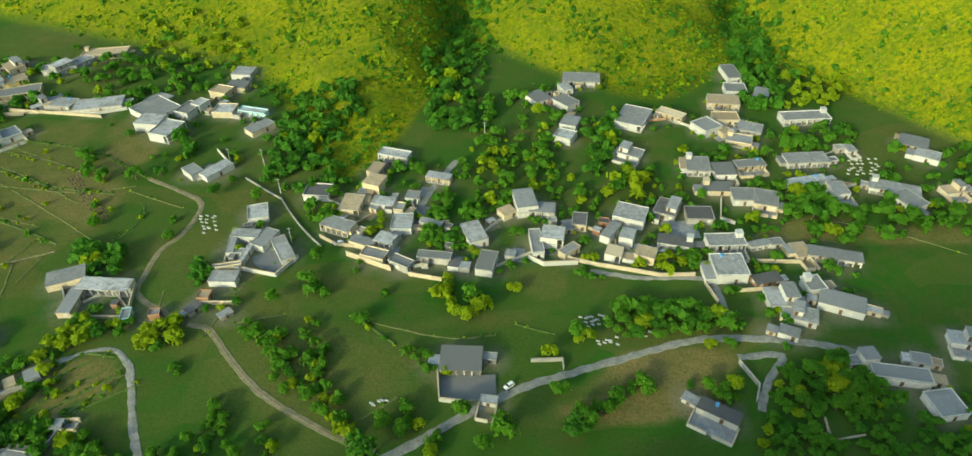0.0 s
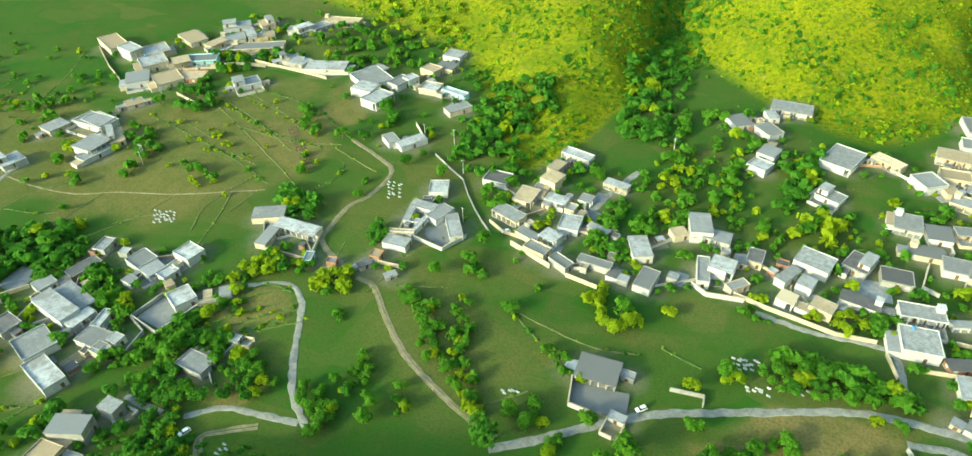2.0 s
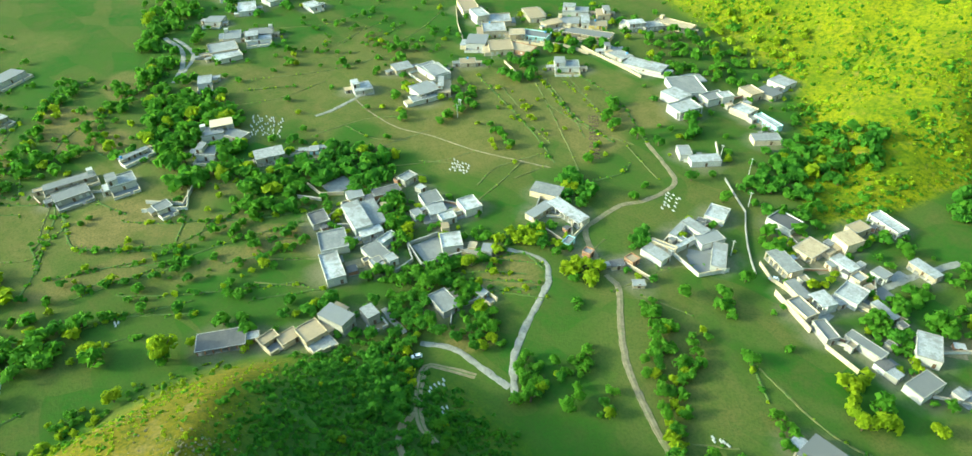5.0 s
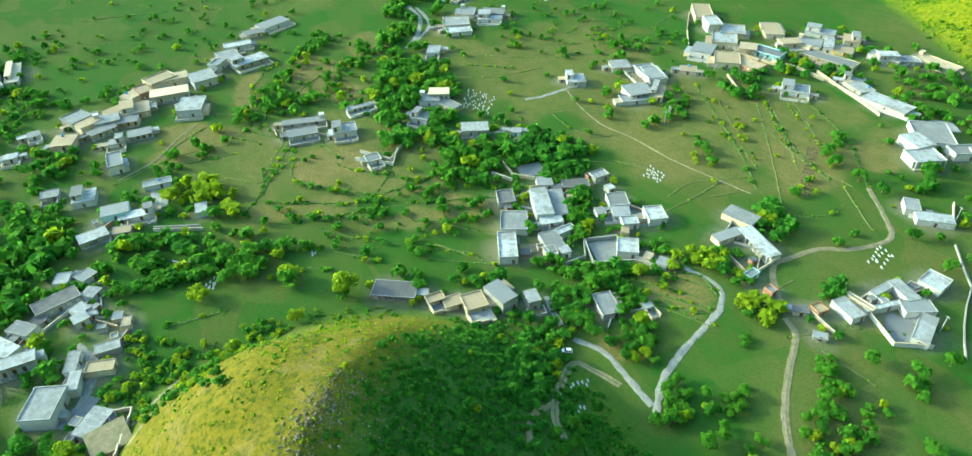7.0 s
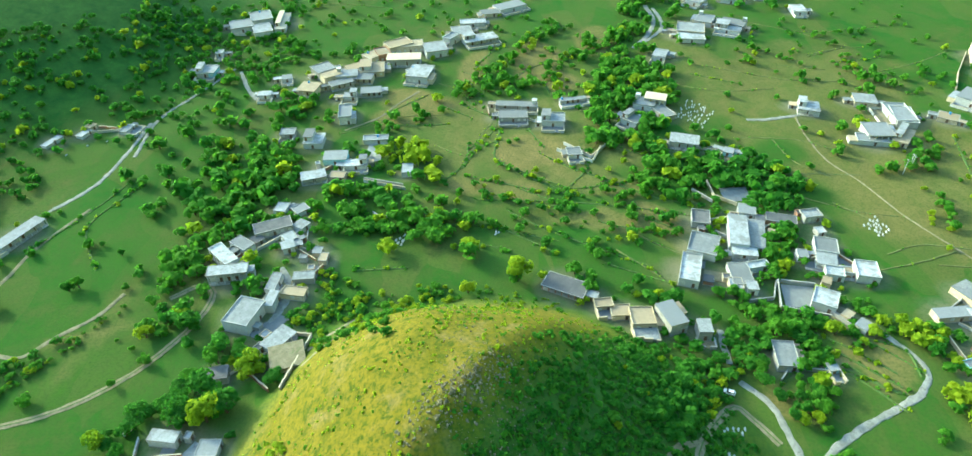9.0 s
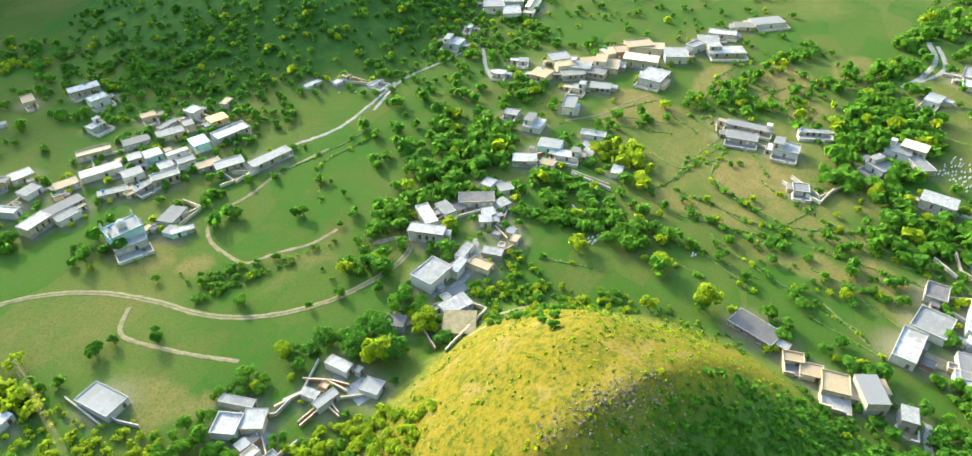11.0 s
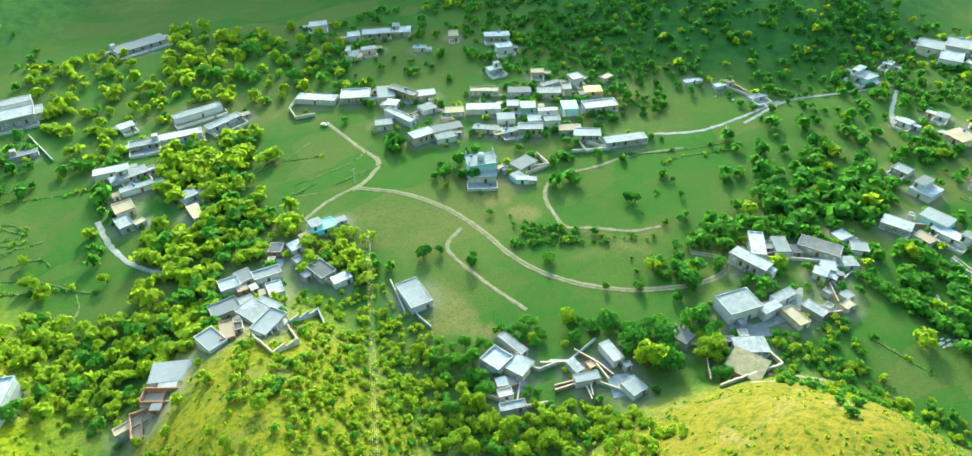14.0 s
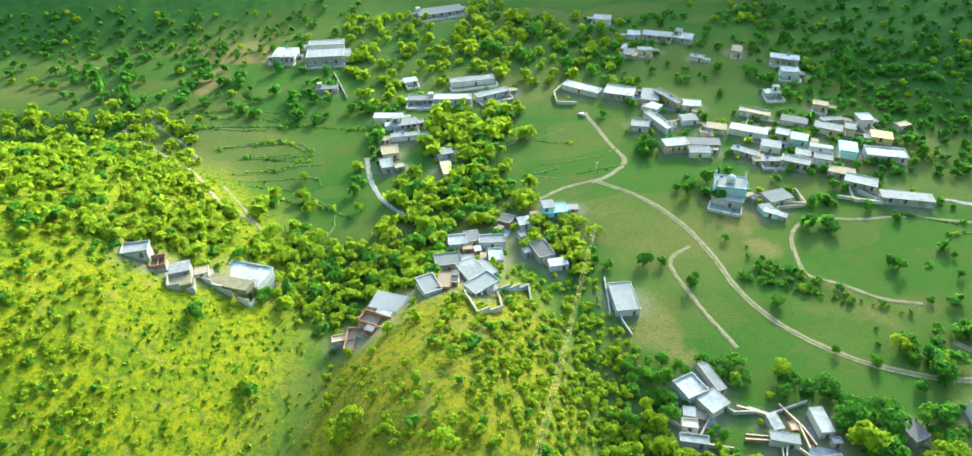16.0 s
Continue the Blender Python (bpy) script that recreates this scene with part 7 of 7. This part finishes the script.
grove((-244, -71), (-264, -47), (-226, -33), (-208, -54), 16, 3.4, "g")
tree(-169.5, -110.2, 3.6, "y")
grove((-174, -112), (-187, -95), (-180, -91), (-168, -107), 6, 3.4, "g")
grove((-144, -170), (-191, -131), (-186, -127), (-140, -165), 24, 1.8, "d", loose=False)
grove((-157, -259), (-259, -127), (-163, -70), (-86, -167), 26, 1.4, "g", loose=False)
grove((-150, -276), (-154, -271), (-138, -248), (-134, -253), 4, 4.6, "d")
grove((-151, -236), (-160, -224), (-148, -210), (-139, -221), 5, 4.4, "d")
tree(-143.2, -256.3, 4.6, "d")
grove((-188, -186), (-193, -179), (-185, -172), (-180, -179), 3, 4, "d")
tree(-268.9, -215.1, 3.6, "g")
grove((-86, -266), (-95, -255), (-85, -238), (-76, -249), 5, 3.4, "y")
grove((-78, -114), (-94, -94), (-90, -91), (-75, -110), 10, 2.6, "g")
grove((-25, -214), (-45, -187), (-27, -149), (-12, -181), 10, 3, "y")
grove((-22, -164), (-39, -143), (-25, -117), (-10, -136), 30, 1.8, "y", loose=False)
grove((192, -391), (89, -361), (69, -208), (116, -186), 240, 3.6, "y", loose=False)
grove((76, -258), (19, -265), (22, -214), (68, -199), 56, 4, "y", loose=False)
grove((41, -221), (-9, -214), (-3, -170), (41, -182), 54, 3.6, "y", loose=False)
grove((-3, -220), (-25, -214), (-18, -173), (1, -189), 10, 4, "g")
grove((25, -160), (-34, -130), (-23, -90), (27, -110), 34, 1.9, "y")
grove((-50, -188), (-94, -177), (-59, -94), (-23, -90), 150, 1.5, "y", loose=False)
grove((-16, -262), (-70, -247), (-60, -214), (-11, -227), 30, 3.8, "y")
grove((-45, -343), (-104, -327), (-71, -220), (-25, -232), 60, 4.4, "y", loose=False)
grove((7, -350), (-27, -341), (-12, -237), (15, -245), 22, 3.8, "g")
grove((100, -438), (-5, -407), (2, -327), (92, -353), 56, 3.8, "d", loose=False)
grove((225, -528), (14, -498), (18, -423), (216, -478), 240, 2.4, "d", loose=False)
grove((-12, -488), (-201, -431), (-158, -329), (-2, -375), 150, 3.8, "y", loose=False)
grove((-282, -363), (-357, -288), (-277, -193), (-189, -217), 260, 2.6, "d", loose=False)
grove((215, -475), (100, -444), (93, -370), (194, -399), 46, 3.8, "d", loose=False)
grove((-162, -455), (-313, -411), (-243, -302), (-123, -340), 40, 4, "g", loose=False)
grove((-304, -355), (-552, -89), (-504, -75), (-275, -323), 200, 2.6, "d", loose=False)
grove((-362, -439), (-425, -162), (-323, -125), (-260, -341), 330, 2.6, "d", loose=False)
grove((-312, -444), (-325, -398), (-279, -355), (-268, -397), 20, 4.4, "d", loose=False)
grove((116, -188), (90, -199), (82, -118), (105, -117), 150, 1.5, "y", loose=False)
grove((86, -169), (24, -187), (27, -111), (82, -119), 120, 0.9, "y", loose=False)
tree(47.8, -141.2, 3, "g")
tree(20.3, -112.5, 4.2, "y")
tree(42.1, -184.2, 4.6, "g")
tree(61.7, -169.4, 4, "g")
grove((-104, -127), (-110, -117), (-106, -113), (-99, -123), 7, 3.2, "g")
tree(-129.4, -101.1, 4.2, "d")
tree(-172.6, -94.9, 5.2, "d")
grove((-130, -94), (-149, -89), (-140, -77), (-122, -82), 10, 5, "d")
tree(-150.9, -68.3, 4.6, "y")
grove((-76, -129), (-96, -123), (-83, -98), (-65, -103), 20, 3.2, "g")
grove((-107, -96), (-108, -47), (-86, -38), (-87, -85), 50, 1.8, "y", loose=False)
grove((-62, -108), (-95, -51), (-85, -44), (-55, -100), 40, 1.7, "y", loose=False)
grove((10, -126), (-69, -119), (-59, -94), (13, -100), 60, 1.4, "y", loose=False)
grove((-74, 274), (35, 287), (33, 199), (-53, 186), 34, 2.4, "g")
grove((80, 324), (151, 334), (115, 203), (64, 196), 34, 2.6, "g")
grove((29, 248), (106, 259), (93, 200), (28, 191), 22, 2.6, "g")
grove((-391, 345), (-260, 436), (-211, 359), (-325, 282), 18, 2.8, "g")
grove((-319, -89), (-301, -18), (-246, -19), (-262, -82), 22, 2.8, "g", loose=False)
grove((-260, -113), (-247, -62), (-171, -56), (-182, -97), 16, 2.8, "g")
grove((-163, -348), (-262, -218), (-208, -174), (-122, -283), 30, 2.8, "g", loose=False)
grove((-126, 348), (-78, 334), (-66, 257), (-104, 258), 22, 3.4, "d")
grove((-309, 406), (-149, 395), (-131, 329), (-268, 332), 30, 3.4, "g", loose=False)
grove((-259, 459), (-145, 436), (-133, 379), (-229, 385), 34, 3.2, "y", loose=False)
grove((130, 241), (206, 239), (192, 214), (122, 216), 30, 3.6, "g")
grove((191, 287), (231, 284), (204, 236), (168, 236), 22, 3.4, "g")
grove((112, 262), (154, 261), (145, 237), (106, 239), 10, 3, "g")
grove((-206, 315), (-124, 371), (-78, 266), (-140, 220), 20, 2.6, "g")
grove((-229, 125), (-217, 178), (-166, 149), (-178, 104), 12, 2.4, "g")
grove((88, 280), (177, 293), (140, 193), (73, 184), 24, 2.6, "g")
grove((-254, 287), (-204, 260), (-203, 257), (-253, 284), 16, 0.9, "y", loose=False)
grove((-241, 293), (-195, 275), (-194, 273), (-240, 290), 16, 0.9, "y", loose=False)
grove((-137, -159), (-163, -143), (-161, -140), (-135, -156), 26, 1.5, "g", loose=False)
grove((-163, -142), (-189, -124), (-186, -121), (-160, -139), 16, 1.4, "g", loose=False)
tree(-102.8, -174.4, 3.2, "d")
tree(-118.5, -161.8, 2.2, "g")
tree(-142.4, -140.7, 2, "g")
tree(-197.9, -150.0, 2.6, "d")
tree(-189.4, -175.3, 3, "d")
tree(-147.4, -114.8, 1.8, "g")
tree(-157.1, -107.8, 1.8, "g")
tree(-119.4, -102.2, 3.2, "d")
tree(-133.5, -99.4, 2.4, "d")
tree(17.8, -115.4, 4.2, "y")
tree(-15.9, -127.9, 3.2, "y")
tree(-7.6, -95.6, 4.4, "y")
tree(48.7, -143.4, 3, "y")
tree(43.0, -186.0, 3.2, "g")
tree(28.1, -233.3, 3, "g")
tree(26.7, -274.5, 2.6, "y")
tree(3.5, -241.0, 3, "y")
tree(-22.3, -228.9, 3, "g")
tree(-54.0, -141.8, 2.6, "g")
grove((-0, -144), (-50, -139), (-34, -91), (6, -96), 14, 2, "y", loose=False)
grove((-53, -165), (-95, -157), (-66, -91), (-30, -90), 34, 2.2, "y", loose=False)
grove((32, -189), (-12, -169), (-9, -147), (33, -172), 20, 2.2, "y", loose=False)
grove((65, -221), (-15, -222), (-9, -183), (62, -185), 30, 2.8, "y", loose=False)
grove((193, -396), (79, -363), (63, -203), (115, -181), 120, 3.2, "y", loose=False)
grove((-2, -375), (-53, -363), (-44, -315), (2, -328), 14, 3, "y", loose=False)
grove((88, 149), (132, 148), (118, 117), (78, 117), 46, 2.8, "g", loose=False)
grove((130, 134), (148, 133), (138, 115), (121, 116), 14, 2.8, "g", loose=False)
grove((-37, 379), (-5, 393), (-4, 304), (-33, 305), 26, 2.8, "d", loose=False)
grove((-8, 310), (34, 309), (29, 255), (-7, 256), 18, 2.2, "y", loose=False)
grove((-172, 162), (-146, 161), (-130, 126), (-153, 127), 12, 2.2, "g")
grove((-87, 138), (-85, 118), (-89, 119), (-92, 140), 9, 2.4, "g")
grove((-70, 130), (-64, 118), (-68, 117), (-74, 129), 6, 2.4, "g")
grove((-258, 22), (-231, 123), (-205, 112), (-229, 18), 22, 1.6, "g", loose=False)
grove((-262, -38), (-243, 37), (-207, 31), (-224, -37), 34, 2.4, "g", loose=False)
grove((-446, 161), (-400, 329), (-306, 269), (-343, 128), 26, 2.2, "g")
grove((-318, 161), (-287, 279), (-207, 223), (-231, 126), 16, 1.8, "y")
grove((-471, 31), (-440, 141), (-330, 109), (-356, 20), 30, 2.4, "g", loose=False)
grove((-325, -161), (-312, -109), (-214, -92), (-225, -133), 26, 2.6, "g", loose=False)
grove((-526, 316), (-410, 358), (-279, 220), (-360, 189), 22, 2.2, "g")
grove((-273, 273), (-199, 302), (-151, 221), (-211, 197), 16, 1.6, "y")
grove((-337, -63), (-376, 33), (-257, 40), (-226, -33), 22, 2.2, "g", loose=False)
grove((-351, -136), (-375, -73), (-310, -55), (-287, -110), 22, 2.6, "g", loose=False)
grove((-239, -439), (-304, -256), (-216, -194), (-158, -333), 40, 2.4, "g", loose=False)
grove((-240, -192), (-319, -88), (-250, -59), (-184, -146), 30, 2.4, "g", loose=False)
grove((-482, -205), (-516, -100), (-392, -87), (-396, -186), 70, 3, "g", loose=False)
grove((-442, -108), (-423, -45), (-385, -44), (-400, -103), 24, 3, "g", loose=False)
grove((-420, -191), (-437, -122), (-325, -105), (-340, -173), 40, 2.8, "d", loose=False)
tree(-71.0, -94.1, 3.6, "y")
tree(-78.4, -87.9, 3.6, "y")
tree(-87.2, -82.9, 3.2, "y")
tree(-100.2, -70.7, 2.4, "y")
tree(-107.3, -66.2, 2.2, "y")
tree(-126.4, -102.5, 3.2, "d")
tree(-132.7, -87.0, 4.4, "d")
tree(-106.7, -111.9, 2.2, "y")
tree(-114.5, -102.7, 2, "y")
tree(-80.8, -104.2, 3.4, "g")
tree(-73.2, -132.5, 2.4, "y")
tree(-56.2, -114.6, 2.6, "y")
tree(-143.7, -217.0, 4, "d")
tree(-188.7, -174.6, 3.2, "d")
tree(-198.1, -148.5, 2.2, "d")
tree(-224.6, -146.4, 1.8, "d")
tree(-217.2, -135.8, 2, "d")
tree(-255.7, -87.6, 3, "d")
grove((-68, -115), (-96, -80), (-81, -67), (-55, -99), 30, 2.2, "y", loose=False)
grove((-47, -173), (-84, -133), (-55, -99), (-20, -121), 24, 2, "y", loose=False)
grove((-140, -163), (-163, -153), (-159, -148), (-136, -158), 12, 1.6, "g", loose=False)
grove((-183, -137), (-215, -122), (-208, -115), (-177, -130), 14, 1.8, "g", loose=False)
tree(-153.5, -207.2, 4, "d")
tree(-142.3, -180.5, 2, "g")
tree(-188.4, -177.5, 2.6, "d")
tree(-196.9, -149.5, 2.4, "d")
tree(-141.4, -142.8, 1.8, "g")
tree(-133.4, -100.8, 3.6, "d")
tree(-137.5, -90.5, 4, "d")
tree(-114.7, -157.9, 3, "d")
grove((-636, -86), (-574, 21), (-442, 5), (-489, -82), 30, 2.4, "g", loose=False)
grove((-496, 149), (-399, 320), (-318, 262), (-401, 117), 30, 2, "g", loose=False)
grove((-576, 292), (-459, 346), (-317, 219), (-399, 177), 20, 2, "g", loose=False)
grove((-483, -94), (-511, 40), (-441, 40), (-418, -80), 20, 2.4, "g", loose=False)
grove((-486, -124), (-586, 77), (-462, 77), (-377, -88), 40, 2.4, "g", loose=False)
grove((-265, -571), (-330, -441), (-281, -386), (-222, -502), 50, 2.8, "y", loose=False)
grove((42, -558), (-32, -552), (-7, -424), (56, -466), 30, 2.6, "g", loose=False)
grove((-249, -42), (-290, 94), (-211, 87), (-177, -25), 30, 1.8, "y", loose=False)

# ---- open fields, on which only a few of the trees stand ----
def open_ground(corners, keep):
    rng = random.Random(len(corners) + int(corners[0][0]))
    for trees in (FIELD_TREES, LOOSE_TREES):
        trees[:] = [p for p in trees if not inside(p[0], p[1], corners) or rng.random() < keep]


def inside(x, y, corners):
    odd = False
    for (ax, ay), (bx, by) in zip(corners, corners[1:] + corners[:1]):
        if (ay > y) != (by > y) and x < ax + (y - ay) * (bx - ax) / (by - ay):
            odd = not odd
    return odd


open_ground([(-268, 1), (-253, 68), (-234, 111), (-175, 85), (-198, 41), (-216, 0)], 0.45)
open_ground([(-215, -51), (-203, 2), (-188, 28), (-177, -32), (-168, -57)], 0.05)
open_ground([(-364, 4), (-338, 31), (-280, 23), (-265, 6), (-292, -12)], 0.3)
open_ground([(-388, 207), (-304, 268), (-185, 182), (-235, 162), (-278, 157)], 0.55)
open_ground([(-205, -39), (-207, -6), (-195, 14), (-184, -31)], 0.05)
open_ground([(-113, -227), (-138, -127), (-166, -100), (-181, -93), (-162, -95), (-134, -107), (-112, -119), (-93, -142), (-99, -198)], 0.12)
open_ground([(-178, -178), (-204, -172), (-229, -140), (-230, -115), (-196, -114), (-178, -132), (-164, -152)], 0.2)
open_ground([(-330, -170), (-382, -121), (-300, -87), (-236, -114), (-234, -142), (-253, -159), (-288, -155)], 0.45)
open_ground([(-103, -236), (-130, -192), (-134, -141), (-146, -111), (-90, -141), (-93, -177)], 0.08)
open_ground([(-179, -178), (-251, -169), (-271, -137), (-231, -101), (-206, -127), (-174, -136), (-158, -157)], 0.3)
open_ground([(-99, -328), (-112, -279), (-109, -240), (-73, -231), (-66, -264)], 0.25)
open_ground([(-193, -54), (-223, -49), (-213, 0), (-199, 16), (-185, -5), (-170, -50)], 0.05)
open_ground([(82, -356), (-7, -323), (0, -284), (21, -233), (53, -245), (59, -300)], 0.15)
open_ground([(-102, -227), (-122, -180), (-110, -115), (-87, -138), (-81, -171)], 0.1)
open_ground([(-64, -249), (-115, -316), (-129, -262), (-106, -237), (-80, -234)], 0.2)

# ---- thickets ----
def thicket(corners, n, low, high, tones):
    rng = random.Random(n)
    xs, ys = [c[0] for c in corners], [c[1] for c in corners]
    while n > 0:
        x, y = rng.uniform(min(xs), max(xs)), rng.uniform(min(ys), max(ys))
        if inside(x, y, corners):
            n -= 1
            if is_free(x, y, 0.5):
                LOOSE_TREES.append((x, y, rng.uniform(low, high), rng.choice(tones)))


thicket([(-173, -59), (-184, -31), (-190, -2), (-180, 5), (-164, -25), (-148, -47)], 150, 0.7, 1.7, "ggyy")
thicket([(-189, 9), (-176, 44), (-167, 44), (-168, 15)], 60, 0.4, 1.0, "yyg")
thicket([(-191, -60), (-201, -45), (-183, -29), (-168, -50)], 70, 0.8, 1.8, "ggy")
thicket([(-13, 302), (42, 308), (59, 249), (-8, 245)], 26, 1.0, 2.2, "ggy")
thicket([(-73, -103), (-95, -88), (-117, -60), (-100, -57), (-68, -88)], 45, 1.2, 2.4, "yyg")
thicket([(-83, 168), (-76, 168), (-47, 137), (-40, 125), (-47, 125), (-73, 149)], 24, 1.8, 3.0, "ggy")
thicket([(-71, 175), (-61, 173), (-53, 147), (-60, 149)], 8, 1.6, 2.6, "ggy")
thicket([(32, 180), (84, 185), (85, 173), (57, 166), (34, 171)], 16, 1.8, 3.2, "ggd")
thicket([(-92, 171), (-88, 181), (-57, 150), (-62, 138)], 14, 1.8, 3.0, "ggy")

# ---- trodden earth round the houses ----
def wear_ground():
    me = ground.data
    co = np.empty(len(me.vertices) * 3, np.float32)
    me.vertices.foreach_get("co", co)
    co = co.reshape(-1, 3)
    worn = np.zeros(len(co), np.float32)
    xs, ys = np.unique(co[:, 0]), np.unique(co[:, 1])
    grid = worn.reshape(len(ys), len(xs))
    for x, y, w, d, turn, wall, style in HOUSES:
        reach = (w + d) / 4 + 5
        i0, i1 = np.searchsorted(xs, (x - reach, x + reach))
        j0, j1 = np.searchsorted(ys, (y - reach, y + reach))
        gx, gy = np.meshgrid(xs[i0:i1], ys[j0:j1])
        near = np.clip(1.25 - np.hypot(gx - x, gy - y) / reach, 0, 0.9)
        grid[j0:j1, i0:i1] = np.maximum(grid[j0:j1, i0:i1], near)
    col = me.color_attributes.new("worn", "FLOAT_COLOR", "POINT")
    col.data.foreach_set("color", np.stack([worn, worn, worn, np.ones_like(worn)], -1).ravel())


wear_ground()

# ---- woods, scrub and rocks ----
TREE_CLOUDS = [leaf_cloud(200 + k, 72, 0.245) for k in range(6)]
THIN_CLOUDS = [leaf_cloud(250 + k, 36, 0.34) for k in range(6)]
SHRUB_CLOUDS = [leaf_cloud(300 + k, 8, 0.46, 0.7) for k in range(6)]


def scrub(n, inside, low, high, tones, seed, x0, x1, y0, y1):
    """Low bushes strewn where inside(x, y) says how likely they are."""
    rng = np.random.default_rng(seed)
    x, y = rng.uniform(x0, x1, n), rng.uniform(y0, y1, n)
    keep = rng.random(n) < inside(x, y)
    for px, py in zip(x[keep], y[keep]):
        if is_free(px, py, 0.6):
            SHRUBS.append((px, py, rng.uniform(low, high) * rng.choice((0.7, 1.0, 1.0, 1.4)), rng.choice(tones)))


def on_mountain(x, y):
    up = y - wild_edge(x)
    return np.clip(up / 20, 0, 1) * np.clip(0.35 + 0.6 * rough(x, y, 9, 12) + 0.3 * rough(x, y, 30, 5), 0.05, 1)


def in_gully(x, y):
    up = y - mountain_foot(x)
    return np.clip((up + 30) / 30, 0, 1) * np.maximum(np.exp(-((x + 17 + 0.08 * (y - 400)) / 15) ** 2), np.exp(-((x - 160 - 0.1 * (y - 380)) / 15) ** 2))


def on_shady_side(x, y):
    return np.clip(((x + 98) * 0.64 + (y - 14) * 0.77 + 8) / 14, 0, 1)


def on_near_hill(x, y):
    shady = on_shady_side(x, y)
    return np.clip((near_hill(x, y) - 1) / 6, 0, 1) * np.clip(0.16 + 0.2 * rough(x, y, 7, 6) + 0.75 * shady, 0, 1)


def on_ridge(x, y):
    return np.clip((home_ridge(x, y) - 1) / 6, 0, 1) * np.clip(0.35 + 0.5 * rough(x, y, 6, 8), 0.05, 1)


def on_east_hill(x, y):
    return np.clip((east_hill(x, y) - 1) / 8, 0, 1) * np.clip(0.4 + 0.5 * rough(x, y, 9, 8) + 0.4 * np.clip((x - 60) / 80, 0, 1), 0.05, 1)


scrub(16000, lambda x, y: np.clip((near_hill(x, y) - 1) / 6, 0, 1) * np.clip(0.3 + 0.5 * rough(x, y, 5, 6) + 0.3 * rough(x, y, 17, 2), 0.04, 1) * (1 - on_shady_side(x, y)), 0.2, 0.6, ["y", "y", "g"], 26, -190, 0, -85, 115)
scrub(48000, on_mountain, 0.45, 1.25, ["y", "y", "g", "g", "d"], 21, -360, 340, 280, 520)
scrub(3000, on_mountain, 1.2, 2.3, ["g", "y", "d"], 27, -360, 340, 280, 520)
scrub(7000, in_gully, 1.2, 2.8, ["d", "g"], 22, -60, 230, 330, 520)
# Dense bushes, mostly in dark leaves that also paint the hillside's shade.
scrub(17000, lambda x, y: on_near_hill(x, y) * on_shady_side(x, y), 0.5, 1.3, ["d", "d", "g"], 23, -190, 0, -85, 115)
scrub(26000, on_east_hill, 0.3, 0.85, ["y", "y", "y", "y", "g"], 24, -10, 330, -340, -40)

FIELD_TREES.sort(key=lambda p: p[0] ** 2 + p[1] ** 2)
for p in FIELD_TREES[:300]:
    tree(*p)
LOOSE_TREES += FIELD_TREES[300:]

scrub(9000, on_ridge, 0.22, 0.6, ["y", "y", "y", "g"], 25, -90, 120, -200, -70)

for tone, word in (("g", "green"), ("y", "yellow-green"), ("d", "dark green")):
    planted("woodland", TREE_CLOUDS, [p for p in LOOSE_TREES if p[3] == tone], tone, f"{word} trees growing close together on slopes", "woodland", 0.85, THIN_CLOUDS)
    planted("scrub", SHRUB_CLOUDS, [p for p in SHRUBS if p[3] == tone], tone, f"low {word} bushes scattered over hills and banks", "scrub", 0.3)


def stones(n, cx, cy, rx, ry, seed, size=1.0, turn=0.0):
    """Weathered stones of uneven shape, half sunk, strewn over a rocky patch of the hill."""
    rng, bm = random.Random(seed), bmesh.new()
    ct, st = math.cos(radians(turn)), math.sin(radians(turn))
    for k in range(n):
        a, q = rng.uniform(0, 6.283), rng.random() ** 0.7
        u, v = rx * q * math.cos(a), ry * q * math.sin(a)
        x, y = cx + u * ct - v * st, cy + u * st + v * ct
        s, z, way = size * rng.uniform(0.08, 0.26) * rng.choice((0.7, 1, 1.6)), ground_at(x, y), rng.uniform(0, 6.283)
        low, top = [], []
        for j in range(5):
            b = way + j * 1.257 + rng.uniform(-0.35, 0.35)
            r = s * rng.uniform(0.7, 1.5)
            low.append(bm.verts.new((x + r * math.cos(b), y + r * math.sin(b), z - s)))
            top.append(bm.verts.new((x + 0.6 * r * math.cos(b), y + 0.6 * r * math.sin(b), z + s * rng.uniform(0.3, 1.0))))
        for j in range(5):
            bm.faces.new((low[j], low[(j + 1) % 5], top[(j + 1) % 5], top[j]))
        bm.faces.new(top)
    tagged(new("hill_stones", mesh_of("hill_stones", bm, ROCK)), "weathered grey stones lying in the hill grass", "rock", kind="stuff")


stones(420, -104, 9, 24, 11, 3)
stones(320, -92, 22, 28, 18, 4)
stones(420, -99, 3, 20, 6, 7, 1.3, 125)
stones(160, 30, -130, 30, 20, 5)
stones(120, 60, 330, 60, 40, 6)
